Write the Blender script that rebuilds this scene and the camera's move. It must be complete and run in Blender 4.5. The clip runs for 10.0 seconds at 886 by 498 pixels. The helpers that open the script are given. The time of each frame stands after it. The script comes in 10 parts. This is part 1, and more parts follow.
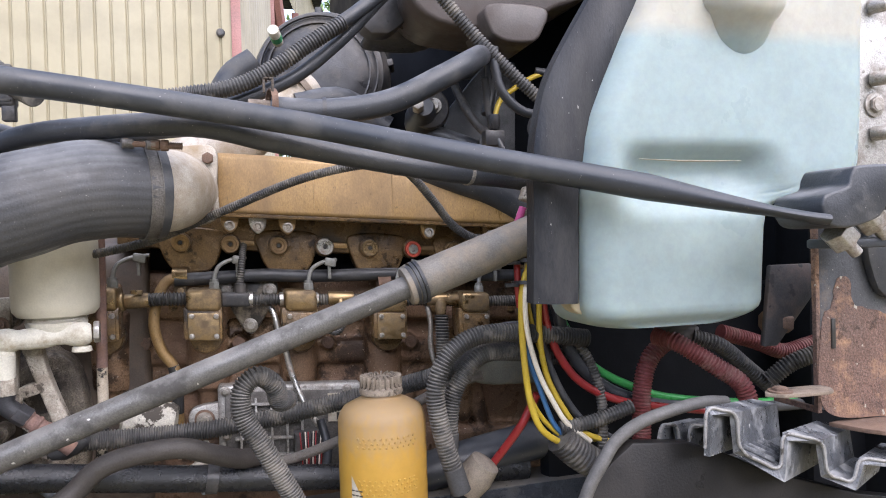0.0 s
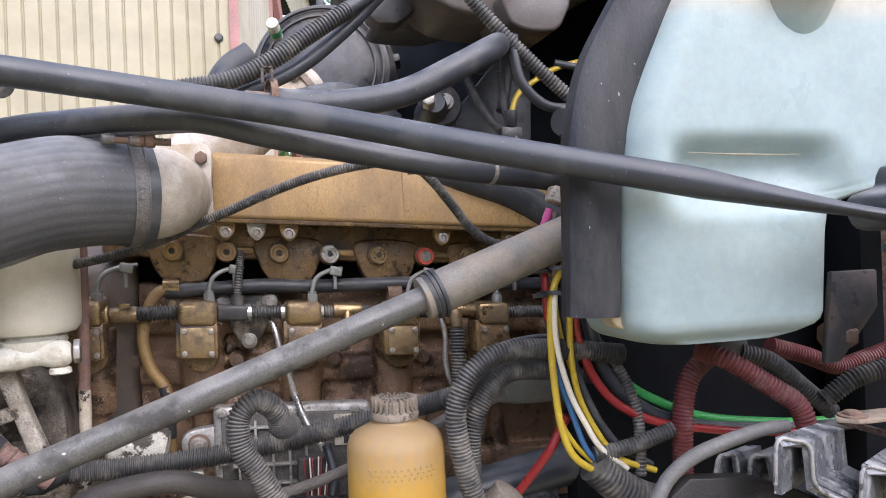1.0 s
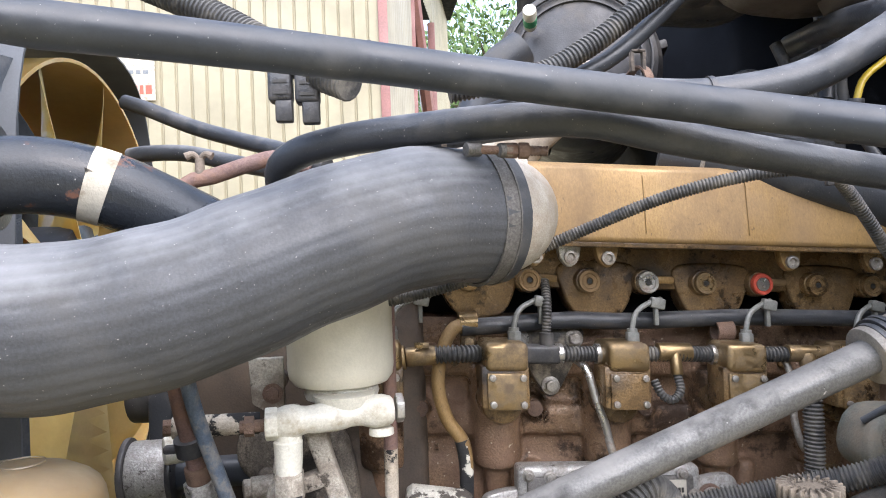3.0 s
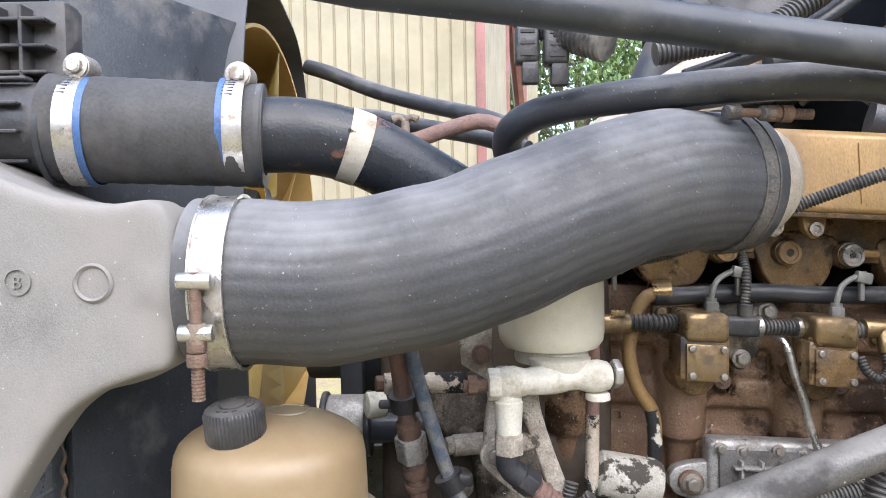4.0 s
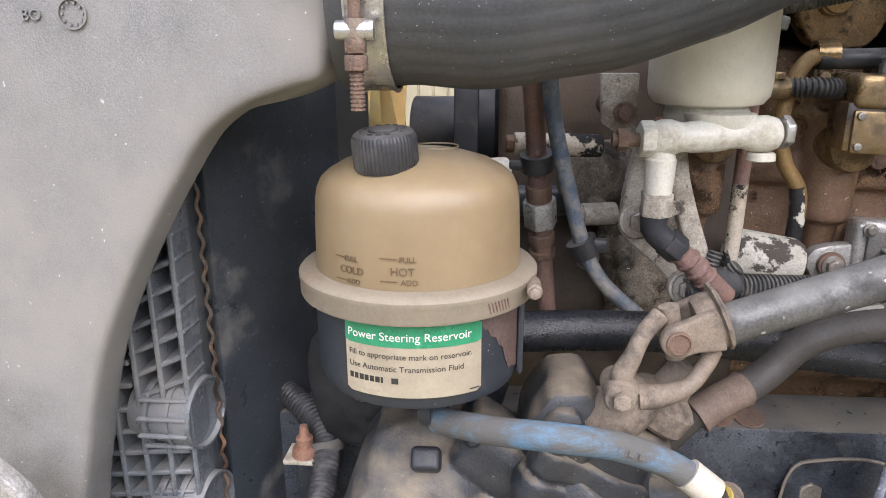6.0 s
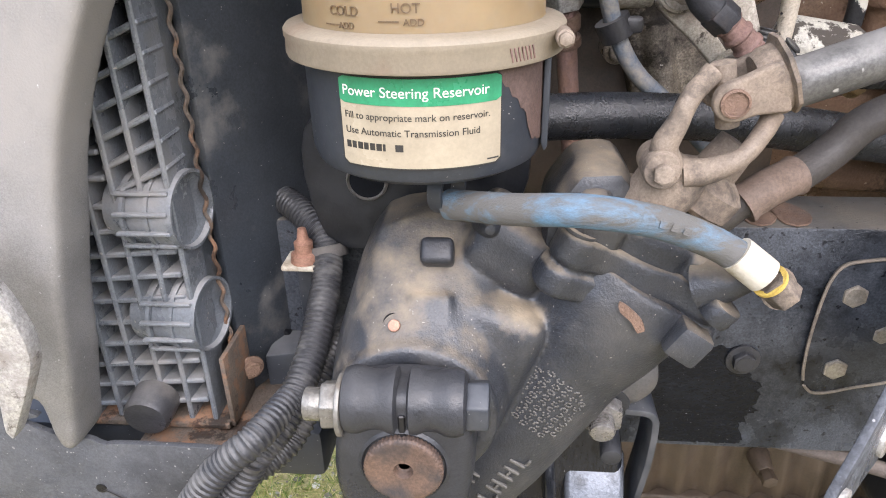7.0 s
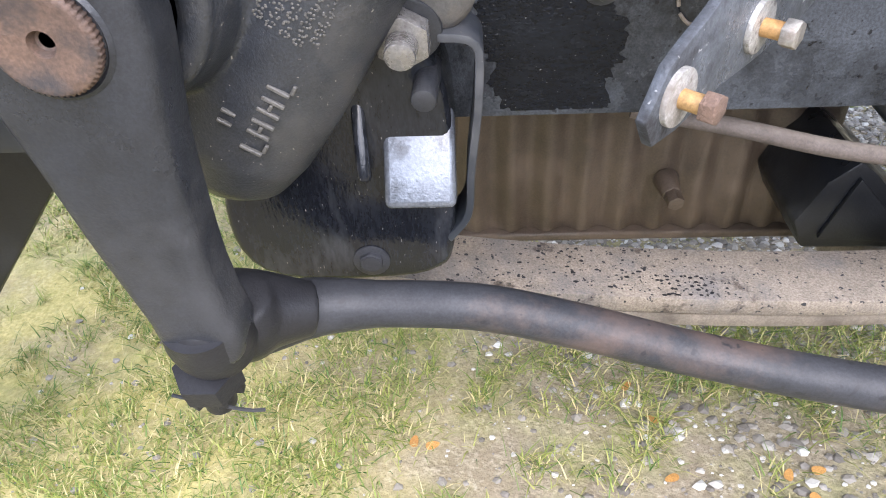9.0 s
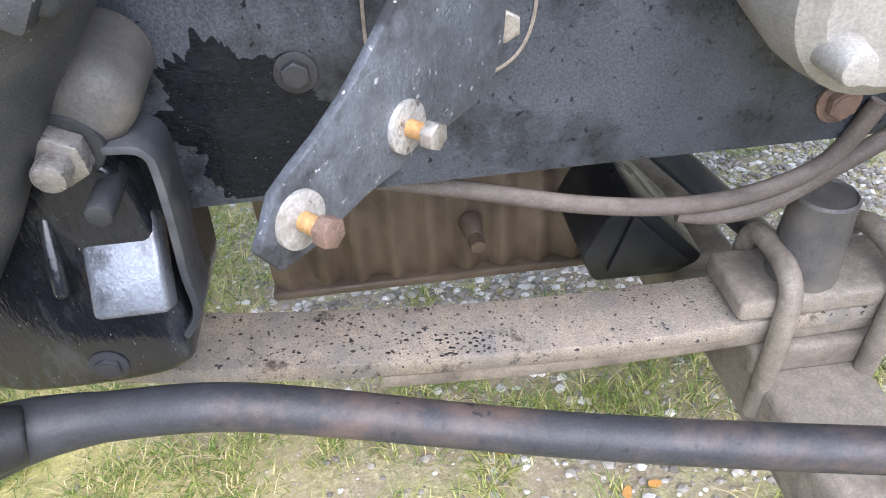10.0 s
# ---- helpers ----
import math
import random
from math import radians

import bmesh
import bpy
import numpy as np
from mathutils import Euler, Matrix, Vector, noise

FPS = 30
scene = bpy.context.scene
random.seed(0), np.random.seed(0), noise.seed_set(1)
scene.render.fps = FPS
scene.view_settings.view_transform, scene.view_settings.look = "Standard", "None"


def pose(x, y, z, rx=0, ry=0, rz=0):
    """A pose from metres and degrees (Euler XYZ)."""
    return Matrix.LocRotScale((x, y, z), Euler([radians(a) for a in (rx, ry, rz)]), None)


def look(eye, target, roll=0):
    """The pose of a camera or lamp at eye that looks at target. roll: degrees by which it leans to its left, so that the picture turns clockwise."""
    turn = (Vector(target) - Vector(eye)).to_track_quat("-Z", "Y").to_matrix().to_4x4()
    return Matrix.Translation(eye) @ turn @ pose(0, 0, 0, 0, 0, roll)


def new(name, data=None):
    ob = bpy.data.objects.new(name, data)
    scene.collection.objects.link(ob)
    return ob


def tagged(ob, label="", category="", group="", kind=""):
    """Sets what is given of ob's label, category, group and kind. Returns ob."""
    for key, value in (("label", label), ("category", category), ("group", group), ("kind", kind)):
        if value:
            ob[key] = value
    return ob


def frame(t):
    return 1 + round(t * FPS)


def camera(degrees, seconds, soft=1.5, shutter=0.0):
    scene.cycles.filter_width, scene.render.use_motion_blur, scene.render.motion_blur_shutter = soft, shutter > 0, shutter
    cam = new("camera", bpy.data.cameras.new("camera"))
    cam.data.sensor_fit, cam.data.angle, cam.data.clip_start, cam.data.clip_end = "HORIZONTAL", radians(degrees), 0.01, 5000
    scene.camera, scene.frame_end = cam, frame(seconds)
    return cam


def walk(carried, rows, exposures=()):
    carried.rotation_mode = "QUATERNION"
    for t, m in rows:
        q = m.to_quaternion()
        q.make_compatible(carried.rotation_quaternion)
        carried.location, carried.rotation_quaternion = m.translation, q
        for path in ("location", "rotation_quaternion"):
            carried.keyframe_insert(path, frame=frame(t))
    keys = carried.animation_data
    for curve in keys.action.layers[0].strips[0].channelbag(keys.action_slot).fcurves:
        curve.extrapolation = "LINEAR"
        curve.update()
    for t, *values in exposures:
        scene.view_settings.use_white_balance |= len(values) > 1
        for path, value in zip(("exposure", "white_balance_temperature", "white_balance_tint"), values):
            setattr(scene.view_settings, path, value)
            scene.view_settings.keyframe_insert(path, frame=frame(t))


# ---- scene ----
cam = camera(64.6, 10.0, 1.0)
PATH = [
    (0, (0.112, 0.161, 1.472), (0.664, 2.084, 1.445), -1.7),
    (0.5, (0.105, 0.184, 1.469), (0.668, 2.104, 1.458), -1.8),
    (1, (0.116, 0.277, 1.473), (0.669, 2.199, 1.463), -2.1),
    (1.5, (0.131, 0.387, 1.501), (0.642, 2.32, 1.497), -2.3),
    (2, (0.104, 0.468, 1.506), (0.534, 2.421, 1.514), -2.4),
    (2.5, (-0.003, 0.537, 1.51), (0.332, 2.509, 1.525), -2.4),
    (3, (-0.141, 0.554, 1.522), (0.078, 2.542, 1.528), -2.2),
    (3.2, (-0.192, 0.562, 1.523), (-0.013, 2.555, 1.524), -2.1),
    (4.3, (-0.325, 0.567, 1.517), (-0.384, 2.562, 1.396), -0.6),
    (4.5, (-0.336, 0.573, 1.51), (-0.427, 2.565, 1.354), -0.4),
    (5, (-0.365, 0.591, 1.488), (-0.497, 2.569, 1.219), 0.0),
    (5.2, (-0.37, 0.598, 1.472), (-0.524, 2.57, 1.163), -0.1),
    (6.3, (-0.402, 0.636, 1.405), (-0.561, 2.515, 0.737), -0.4),
    (6.5, (-0.402, 0.65, 1.38), (-0.568, 2.502, 0.644), -0.6),
    (7, (-0.406, 0.67, 1.327), (-0.578, 2.45, 0.431), -1.4),
    (7.5, (-0.402, 0.672, 1.273), (-0.59, 2.369, 0.231), -2.6),
    (8, (-0.381, 0.678, 1.223), (-0.573, 2.303, 0.073), -4.0),
    (8.5, (-0.321, 0.702, 1.147), (-0.487, 2.265, -0.089), -4.0),
    (9, (-0.256, 0.72, 1.089), (-0.36, 2.253, -0.192), -3.5),
    (9.5, (-0.18, 0.743, 1.096), (-0.189, 2.276, -0.189), -3.5),
    (10, (-0.082, 0.769, 1.126), (0.038, 2.305, -0.149), -3.7),
]
walk(cam, [(t, look(eye, target, roll)) for t, eye, target, roll in PATH],
     [(0, 1.98, 6550, 17), (1.5, 2.13, 6550, 18), (3.2, 2.34, 6500, 13), (5.2, 1.86, 6650, 14), (6.5, 2.15, 6600, 15), (7.5, 2.55, 6800, 15), (8, 2.66, 6700, 16), (8.5, 2.66, 6600, 15), (9, 2.5, 6380, 15), (10, 2.57, 6200, 14)])

# ---- sky and sun ----
world = bpy.data.worlds.new("world")
scene.world = world
world.use_nodes = True
wn = world.node_tree
sky = wn.nodes.new("ShaderNodeTexSky")
sky.sky_type, sky.sun_disc = "NISHITA", False
sky.sun_elevation, sky.sun_rotation = radians(46), radians(160)
sky.air_density, sky.dust_density, sky.ozone_density = 1.0, 1.2, 1.5
cloud = wn.nodes.new("ShaderNodeHueSaturation")
cloud.inputs["Saturation"].default_value = 0.80
wn.links.new(sky.outputs[0], cloud.inputs["Color"])
wn.links.new(cloud.outputs[0], wn.nodes["Background"].inputs[0])
wn.nodes["Background"].inputs[1].default_value = 0.15
sun = new("sun", bpy.data.lights.new("sun", "SUN"))
sun.data.energy, sun.data.angle, sun.data.color = 1.5, radians(110), (1.0, 0.985, 0.965)
sun.matrix_world = look((2.0, -5.0, 5.6), (0, 0, 0))

# ---- mesh helpers ----
def finish(bm, name, material, smooth=35):
    me = bpy.data.meshes.new(name)
    bmesh.ops.recalc_face_normals(bm, faces=bm.faces)
    bm.to_mesh(me)
    bm.free()
    for m in (material if isinstance(material, (list, tuple)) else [material]):
        me.materials.append(m)
    if smooth:
        me.shade_smooth()
        me.set_sharp_from_angle(angle=radians(smooth))
    return me


def part(name, bm, material, parent=None, label="", smooth=35):
    """One mesh object out of a bmesh in world coordinates, under a thing or a part."""
    ob = new(name, finish(bm, name, material, smooth))
    if parent is not None:
        ob.parent = parent
        ob.matrix_parent_inverse = parent.matrix_world.inverted() if parent.parent is None else (parent.parent.matrix_world @ parent.matrix_parent_inverse @ parent.matrix_basis).inverted()
    if label:
        ob["label"] = label
    return ob


def thing(name, place, label, category, group="", kind=""):
    ob = new(name)
    ob.location = place
    ob.matrix_world = Matrix.Translation(place)
    ob.empty_display_size = 0.05
    return tagged(ob, label, category, group, kind)


def single(name, bm, material, label, category, group="", kind="", smooth=35):
    return tagged(part(name, bm, material, None, "", smooth), label, category, group, kind)


def B():
    return bmesh.new()


def bevel(bm, geom_edges, w, seg=2):
    bmesh.ops.bevel(bm, geom=geom_edges, offset=w, offset_type="OFFSET", segments=seg, profile=0.5, affect="EDGES", clamp_overlap=True)


def box(bm, c, s, w=0.0, seg=2, m=None):
    """A box of size s about c, its edges rounded by w, turned by m about c."""
    t = bmesh.new()
    bmesh.ops.create_cube(t, size=1.0)
    bmesh.ops.scale(t, vec=s, verts=t.verts)
    if w:
        bevel(t, t.edges[:], w, seg)
    add(bm, t, Matrix.Translation(c) @ (m or Matrix()))
    return bm


def add(bm, t, m=Matrix()):
    """Adds the bmesh t to bm at the pose m."""
    t.transform(m)
    tmp = bpy.data.meshes.new("tmp")
    t.to_mesh(tmp)
    t.free()
    bm.from_mesh(tmp)
    bpy.data.meshes.remove(tmp)


def frame_of(d):
    d = Vector(d).normalized()
    return d.to_track_quat("Z", "Y").to_matrix().to_4x4()


def cyl(bm, p0, p1, r0, r1=None, seg=24, w=0.0, caps=True):
    p0, p1 = Vector(p0), Vector(p1)
    t = bmesh.new()
    bmesh.ops.create_cone(t, cap_ends=caps, segments=seg, radius1=r0, radius2=r0 if r1 is None else r1, depth=(p1 - p0).length)
    if w:
        bevel(t, [e for e in t.edges if e.calc_face_angle(0) > 0.9], w, 2)
    add(bm, t, Matrix.Translation((p0 + p1) / 2) @ frame_of(p1 - p0))
    return bm


def lathe(bm, profile, origin, axis=(0, 0, 1), seg=32, cap=True):
    """Turns a profile of (radius, height) round the axis through the origin."""
    m = Matrix.Translation(origin) @ frame_of(axis)
    rings = []
    for r, h in profile:
        rings.append([bm.verts.new(m @ Vector((max(r, 1e-5) * math.cos(2 * math.pi * k / seg), max(r, 1e-5) * math.sin(2 * math.pi * k / seg), h))) for k in range(seg)])
    for a, b in zip(rings, rings[1:]):
        for k in range(seg):
            bm.faces.new((a[k], a[(k + 1) % seg], b[(k + 1) % seg], b[k]))
    if cap:
        bm.faces.new(rings[0][::-1])
        bm.faces.new(rings[-1])
    return bm


def fluted(bm, profile, origin, axis, teeth, depth, seg_per=4):
    """A turned shape whose wall carries fine teeth: (radius, height, share of the tooth depth)."""
    m = Matrix.Translation(origin) @ frame_of(axis)
    seg = teeth * seg_per
    rings = []
    for r, h, k in profile:
        row = []
        for i in range(seg):
            q = max(r, 1e-5) + (depth * k if i % seg_per < seg_per // 2 else 0.0)
            row.append(bm.verts.new(m @ Vector((q * math.cos(2 * math.pi * i / seg), q * math.sin(2 * math.pi * i / seg), h))))
        rings.append(row)
    for a, b in zip(rings, rings[1:]):
        for i in range(seg):
            bm.faces.new((a[i], a[(i + 1) % seg], b[(i + 1) % seg], b[i]))
    bm.faces.new(rings[0][::-1])
    bm.faces.new(rings[-1])
    return bm


def glide(points, step):
    """A smooth line through the points, in even steps."""
    pts = [Vector(p) for p in points]
    ext = [pts[0] * 2 - pts[1]] + pts + [pts[-1] * 2 - pts[-2]]
    fine = []
    for a, b, c, d in zip(ext, ext[1:], ext[2:], ext[3:]):
        for k in range(24):
            t = k / 24
            fine.append(0.5 * ((2 * b) + (c - a) * t + (2 * a - 5 * b + 4 * c - d) * t * t + (3 * b - a - 3 * c + d) * t ** 3))
    fine.append(pts[-1])
    length = sum((q - p).length for p, q in zip(fine, fine[1:]))
    n = max(2, int(length / step))
    out, run, k = [fine[0]], 0.0, 0
    for i in range(1, n):
        goal = length * i / n
        while run + (fine[k + 1] - fine[k]).length < goal:
            run += (fine[k + 1] - fine[k]).length
            k += 1
        seg = fine[k + 1] - fine[k]
        out.append(fine[k] + seg * ((goal - run) / max(seg.length, 1e-9)))
    return out + [fine[-1]]


def tube(bm, points, r, seg=14, step=0.012, flat=1.0, wobble=0.0, caps=True, smooth_line=True):
    """A round bar or hose along the points. r: a radius, or a function of the share of the length."""
    line = glide(points, step) if smooth_line else [Vector(p) for p in points]
    n = len(line) - 1
    rad = r if callable(r) else (lambda s: r)
    up = Vector((0, 0, 1))
    rings = []
    prev = None
    for i, p in enumerate(line):
        d = (line[min(i + 1, n)] - line[max(i - 1, 0)]).normalized()
        if prev is None:
            side = d.cross(up if abs(d.z) < 0.9 else Vector((0, 1, 0))).normalized()
        else:
            side = (prev - d * prev.dot(d)).normalized()
        prev = side
        v = side.cross(d)
        q = rad(i / n)
        if wobble:
            q *= 1 + wobble * noise.noise(p * 30)
        rings.append([bm.verts.new(p + (side * math.cos(2 * math.pi * k / seg) + v * flat * math.sin(2 * math.pi * k / seg)) * q) for k in range(seg)])
    for a, b in zip(rings, rings[1:]):
        for k in range(seg):
            bm.faces.new((a[k], b[k], b[(k + 1) % seg], a[(k + 1) % seg]))
    if caps:
        bm.faces.new(rings[0])
        bm.faces.new(rings[-1][::-1])
    return bm


def ribbed(bm, points, r, pitch=0.006, depth=0.14, seg=12):
    """Corrugated loom: raised rings along the line."""
    line = glide(points, pitch / 4)
    n = len(line) - 1
    return tube(bm, line, lambda s: r * (1 - depth * (0.0, 0.0, 1.0, 1.0)[int(round(s * n)) % 4]), seg, smooth_line=False)


def prism(bm, outline, axis, lo, hi, w=0.0, seg=2):
    """An outline in the plane across the axis ('x': y,z; 'y': x,z; 'z': x,y), thickened from lo to hi, its edges rounded."""
    t = bmesh.new()

    def place(u, v, d):
        return {"x": (d, u, v), "y": (u, d, v), "z": (u, v, d)}[axis]
    a = [t.verts.new(place(u, v, lo)) for u, v in outline]
    b = [t.verts.new(place(u, v, hi)) for u, v in outline]
    t.faces.new(a)
    t.faces.new(b[::-1])
    n = len(a)
    for k in range(n):
        t.faces.new((a[k], b[k], b[(k + 1) % n], a[(k + 1) % n]))
    bmesh.ops.recalc_face_normals(t, faces=t.faces)
    if w:
        bevel(t, [e for e in t.edges if e.calc_face_angle(0) > 0.35], w, seg)
    add(bm, t)
    return bm


def soft_outline(points, step=0.02):
    """A closed smooth outline in two dimensions."""
    pts = [Vector((u, v, 0)) for u, v in points]
    n = len(pts)
    out = []
    for i in range(n):
        a, b, c, d = pts[i - 1], pts[i], pts[(i + 1) % n], pts[(i + 2) % n]
        k = max(1, int((c - b).length / step))
        for j in range(k):
            t = j / k
            q = 0.5 * ((2 * b) + (c - a) * t + (2 * a - 5 * b + 4 * c - d) * t * t + (3 * b - a - 3 * c + d) * t ** 3)
            out.append((q.x, q.y))
    return out


def hexbolt(bm, p, d, r, h=None, washer=True, shank=0.0, flange=False):
    """A hexagon head at p that points along d, with its washer."""
    h = h or r * 0.8
    p, d = Vector(p), Vector(d).normalized()
    if washer:
        cyl(bm, p - d * 0.001, p + d * r * 0.22, r * 1.45, seg=20, w=r * 0.05)
    cyl(bm, p, p + d * h, r, seg=6, w=r * 0.1)
    cyl(bm, p + d * h * 0.9, p + d * (h + r * 0.06), r * 0.72, seg=16)
    if shank:
        cyl(bm, p + d * h * 0.9, p + d * (h + shank), r * 0.5, seg=14, w=r * 0.06)
    return bm


def ring(bm, p, d, r, width, thick, seg=36):
    """A band round the axis d: the inner radius r, its width along d and its thickness."""
    return lathe(bm, [(r, -width / 2), (r + thick, -width / 2), (r + thick, width / 2), (r, width / 2), (r, -width / 2)], p, d, seg, cap=False)


def lettering(name, text, size, material, parent, m, thick=0.0008, bend=None, align="LEFT", label=""):
    """Raised letters as a mesh. bend: a function that lays (x, y, z) of the text into the world, in place of m."""
    cu = bpy.data.curves.new(name, "FONT")
    cu.body, cu.size, cu.extrude, cu.align_x = text, size, thick, align
    tmp = bpy.data.objects.new(name, cu)
    scene.collection.objects.link(tmp)
    bpy.context.view_layer.update()
    me = bpy.data.meshes.new_from_object(tmp)
    bpy.data.objects.remove(tmp)
    bm = bmesh.new()
    bm.from_mesh(me)
    bpy.data.meshes.remove(me)
    if bend:
        for v in bm.verts:
            v.co = bend(*v.co)
    else:
        bm.transform(m)
    return part(name, bm, material, parent, label, smooth=0)


def cast(ob, voxel=0.0025, rounds=6):
    """Blends the joined solids of a part into one casting with soft fillets."""
    m = ob.modifiers.new("blend", "REMESH")
    m.mode, m.voxel_size, m.use_smooth_shade = "VOXEL", voxel, True
    s = ob.modifiers.new("fillet", "SMOOTH")
    s.factor, s.iterations = 0.5, rounds
    return ob


def facing(p, yaw=0, pitch=0, roll=0):
    """A pose in which x runs to the right, y up and z towards the near side (-y of the world)."""
    return pose(*p, 90, 0, 0) @ pose(0, 0, 0, pitch, yaw, roll)

# ---- materials ----
def rgb(c):
    return (*c, 1.0) if len(c) == 3 else c


def surface(name, base, rough=0.6, metal=0.0, second=None, mix=0.5, scale=40.0, dirt=None, dirt_amount=0.0, dirt_scale=9.0, specks=None, speck_amount=0.0, speck_scale=160.0,
            bump=0.15, grain=300.0, coat=0.0, stretch=None, rough_var=0.2, crisp=0.3, mottle=0.6, edge=2.0, dirt_rough=0.9, dust_sheen=None, dust_sheen_at=0.55, spec=0.5, stain=0.0, stain_scale=30.0, stain_dark=0.22):
    """Paint, metal, rubber or cast surface: a base colour that varies at two scales, patches of dirt or rust with edges of their own, fine specks, and relief."""
    m = bpy.data.materials.new(name)
    m.use_nodes = True
    nt = m.node_tree
    N, L = nt.nodes, nt.links
    bsdf = N["Principled BSDF"]
    co = N.new("ShaderNodeTexCoord")
    mp = N.new("ShaderNodeMapping")
    L.new(co.outputs["Object"], mp.inputs[0])
    if stretch:
        mp.inputs["Scale"].default_value = stretch

    def fbm(sc, detail=6, rough_=0.6, src=mp):
        n = N.new("ShaderNodeTexNoise")
        n.inputs["Scale"].default_value, n.inputs["Detail"].default_value, n.inputs["Roughness"].default_value = sc, detail, rough_
        L.new(src.outputs[0], n.inputs["Vector"])
        return n.outputs["Fac"]

    def ramp(src, lo, hi):
        r = N.new("ShaderNodeMapRange")
        r.inputs["From Min"].default_value, r.inputs["From Max"].default_value = lo, hi
        L.new(src, r.inputs["Value"])
        return r.outputs[0]

    def blend(fac, a, b):
        x = N.new("ShaderNodeMix")
        x.data_type = "RGBA"
        L.new(fac, x.inputs["Factor"])
        for k, v in ((6, a), (7, b)):
            if isinstance(v, tuple):
                x.inputs[k].default_value = rgb(v)
            else:
                L.new(v, x.inputs[k])
        return x.outputs[2]

    second = second or tuple(c * 0.72 for c in base)
    large = fbm(scale * 0.25, 5)
    fine = fbm(scale * 2.5, 4)
    colour = blend(ramp(large, 0.5 - 0.25 * mix - 0.05, 0.5 + 0.3), base, second)
    dim = blend(ramp(fine, 0.40, 0.72), (1.06, 1.06, 1.06), (0.66, 0.66, 0.66))
    mul = N.new("ShaderNodeMix")
    mul.data_type, mul.blend_type = "RGBA", "MULTIPLY"
    mul.inputs["Factor"].default_value = mottle
    L.new(colour, mul.inputs[6]), L.new(dim, mul.inputs[7])
    colour = mul.outputs[2]
    if crisp:
        grit = N.new("ShaderNodeMix")
        grit.data_type, grit.blend_type = "RGBA", "MULTIPLY"
        grit.inputs["Factor"].default_value = crisp
        L.new(colour, grit.inputs[6])
        L.new(blend(ramp(fbm(grain * 1.3, 3, 0.7), 0.38, 0.62), (0.45, 0.45, 0.45), (1.5, 1.5, 1.5)), grit.inputs[7])
        colour = grit.outputs[2]
    rough_src = ramp(fbm(scale * 0.8, 5), 0.3, 0.7)
    rr = N.new("ShaderNodeMapRange")
    rr.inputs["To Min"].default_value, rr.inputs["To Max"].default_value = max(0.03, rough - rough_var), min(1.0, rough + rough_var)
    L.new(rough_src, rr.inputs["Value"])
    rough_out = rr.outputs[0]
    metal_out = None
    if dirt and dirt_amount > 0:
        mask = ramp(fbm(dirt_scale, 9, 0.68, mp), 0.62 - 0.3 * dirt_amount - 0.03 * edge, 0.62 - 0.3 * dirt_amount + 0.06 * edge)
        colour = blend(mask, colour, dirt)
        rm = N.new("ShaderNodeMix")
        L.new(mask, rm.inputs["Factor"]), L.new(rough_out, rm.inputs[2])
        rm.inputs[3].default_value = dirt_rough
        rough_out = rm.outputs[0]
        if metal:
            mm = N.new("ShaderNodeMath")
            mm.operation = "MULTIPLY_ADD"
            mm.inputs[1].default_value, mm.inputs[2].default_value = -metal, metal
            L.new(mask, mm.inputs[0])
            metal_out = mm.outputs[0]
    # Dust on upward faces; on hoses and tubes also a painted top sheen.
    if dust_sheen:
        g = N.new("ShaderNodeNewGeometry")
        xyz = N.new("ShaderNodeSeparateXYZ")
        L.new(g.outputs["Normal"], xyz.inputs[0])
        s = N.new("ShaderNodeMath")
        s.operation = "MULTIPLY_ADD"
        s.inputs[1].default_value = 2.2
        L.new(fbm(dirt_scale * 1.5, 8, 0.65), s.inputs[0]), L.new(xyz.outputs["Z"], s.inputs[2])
        mask = ramp(s.outputs[0], dust_sheen_at + 0.95, dust_sheen_at + 1.75)
        colour = blend(mask, colour, dust_sheen)
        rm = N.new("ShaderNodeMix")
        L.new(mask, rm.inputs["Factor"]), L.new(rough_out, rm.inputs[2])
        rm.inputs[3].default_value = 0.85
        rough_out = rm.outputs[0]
    if stain > 0:
        mask = ramp(fbm(stain_scale, 10, 0.7), 0.66 - 0.26 * stain, 0.72 - 0.26 * stain)
        dk = N.new("ShaderNodeMix")
        dk.data_type, dk.blend_type = "RGBA", "MULTIPLY"
        L.new(mask, dk.inputs["Factor"]), L.new(colour, dk.inputs[6])
        dk.inputs[7].default_value = (stain_dark, stain_dark * 0.93, stain_dark * 0.88, 1.0)
        colour = dk.outputs[2]
    if specks and speck_amount > 0:
        mask = ramp(fbm(speck_scale, 2, 0.5), 0.74 - 0.14 * speck_amount, 0.78 - 0.14 * speck_amount)
        colour = blend(mask, colour, specks)
    L.new(colour, bsdf.inputs["Base Color"])
    L.new(rough_out, bsdf.inputs["Roughness"])
    if metal_out:
        L.new(metal_out, bsdf.inputs["Metallic"])
    else:
        bsdf.inputs["Metallic"].default_value = metal
    bsdf.inputs["Coat Weight"].default_value = coat
    bsdf.inputs["Specular IOR Level"].default_value = spec
    if bump:
        b = N.new("ShaderNodeBump")
        b.inputs["Strength"].default_value, b.inputs["Distance"].default_value = min(1.0, bump * 1.5), 0.0025
        s = N.new("ShaderNodeMath")
        s.operation = "ADD"
        L.new(fbm(grain, 3), s.inputs[0]), L.new(fbm(scale, 5), s.inputs[1])
        L.new(s.outputs[0], b.inputs["Height"])
        L.new(b.outputs[0], bsdf.inputs["Normal"])
    return m


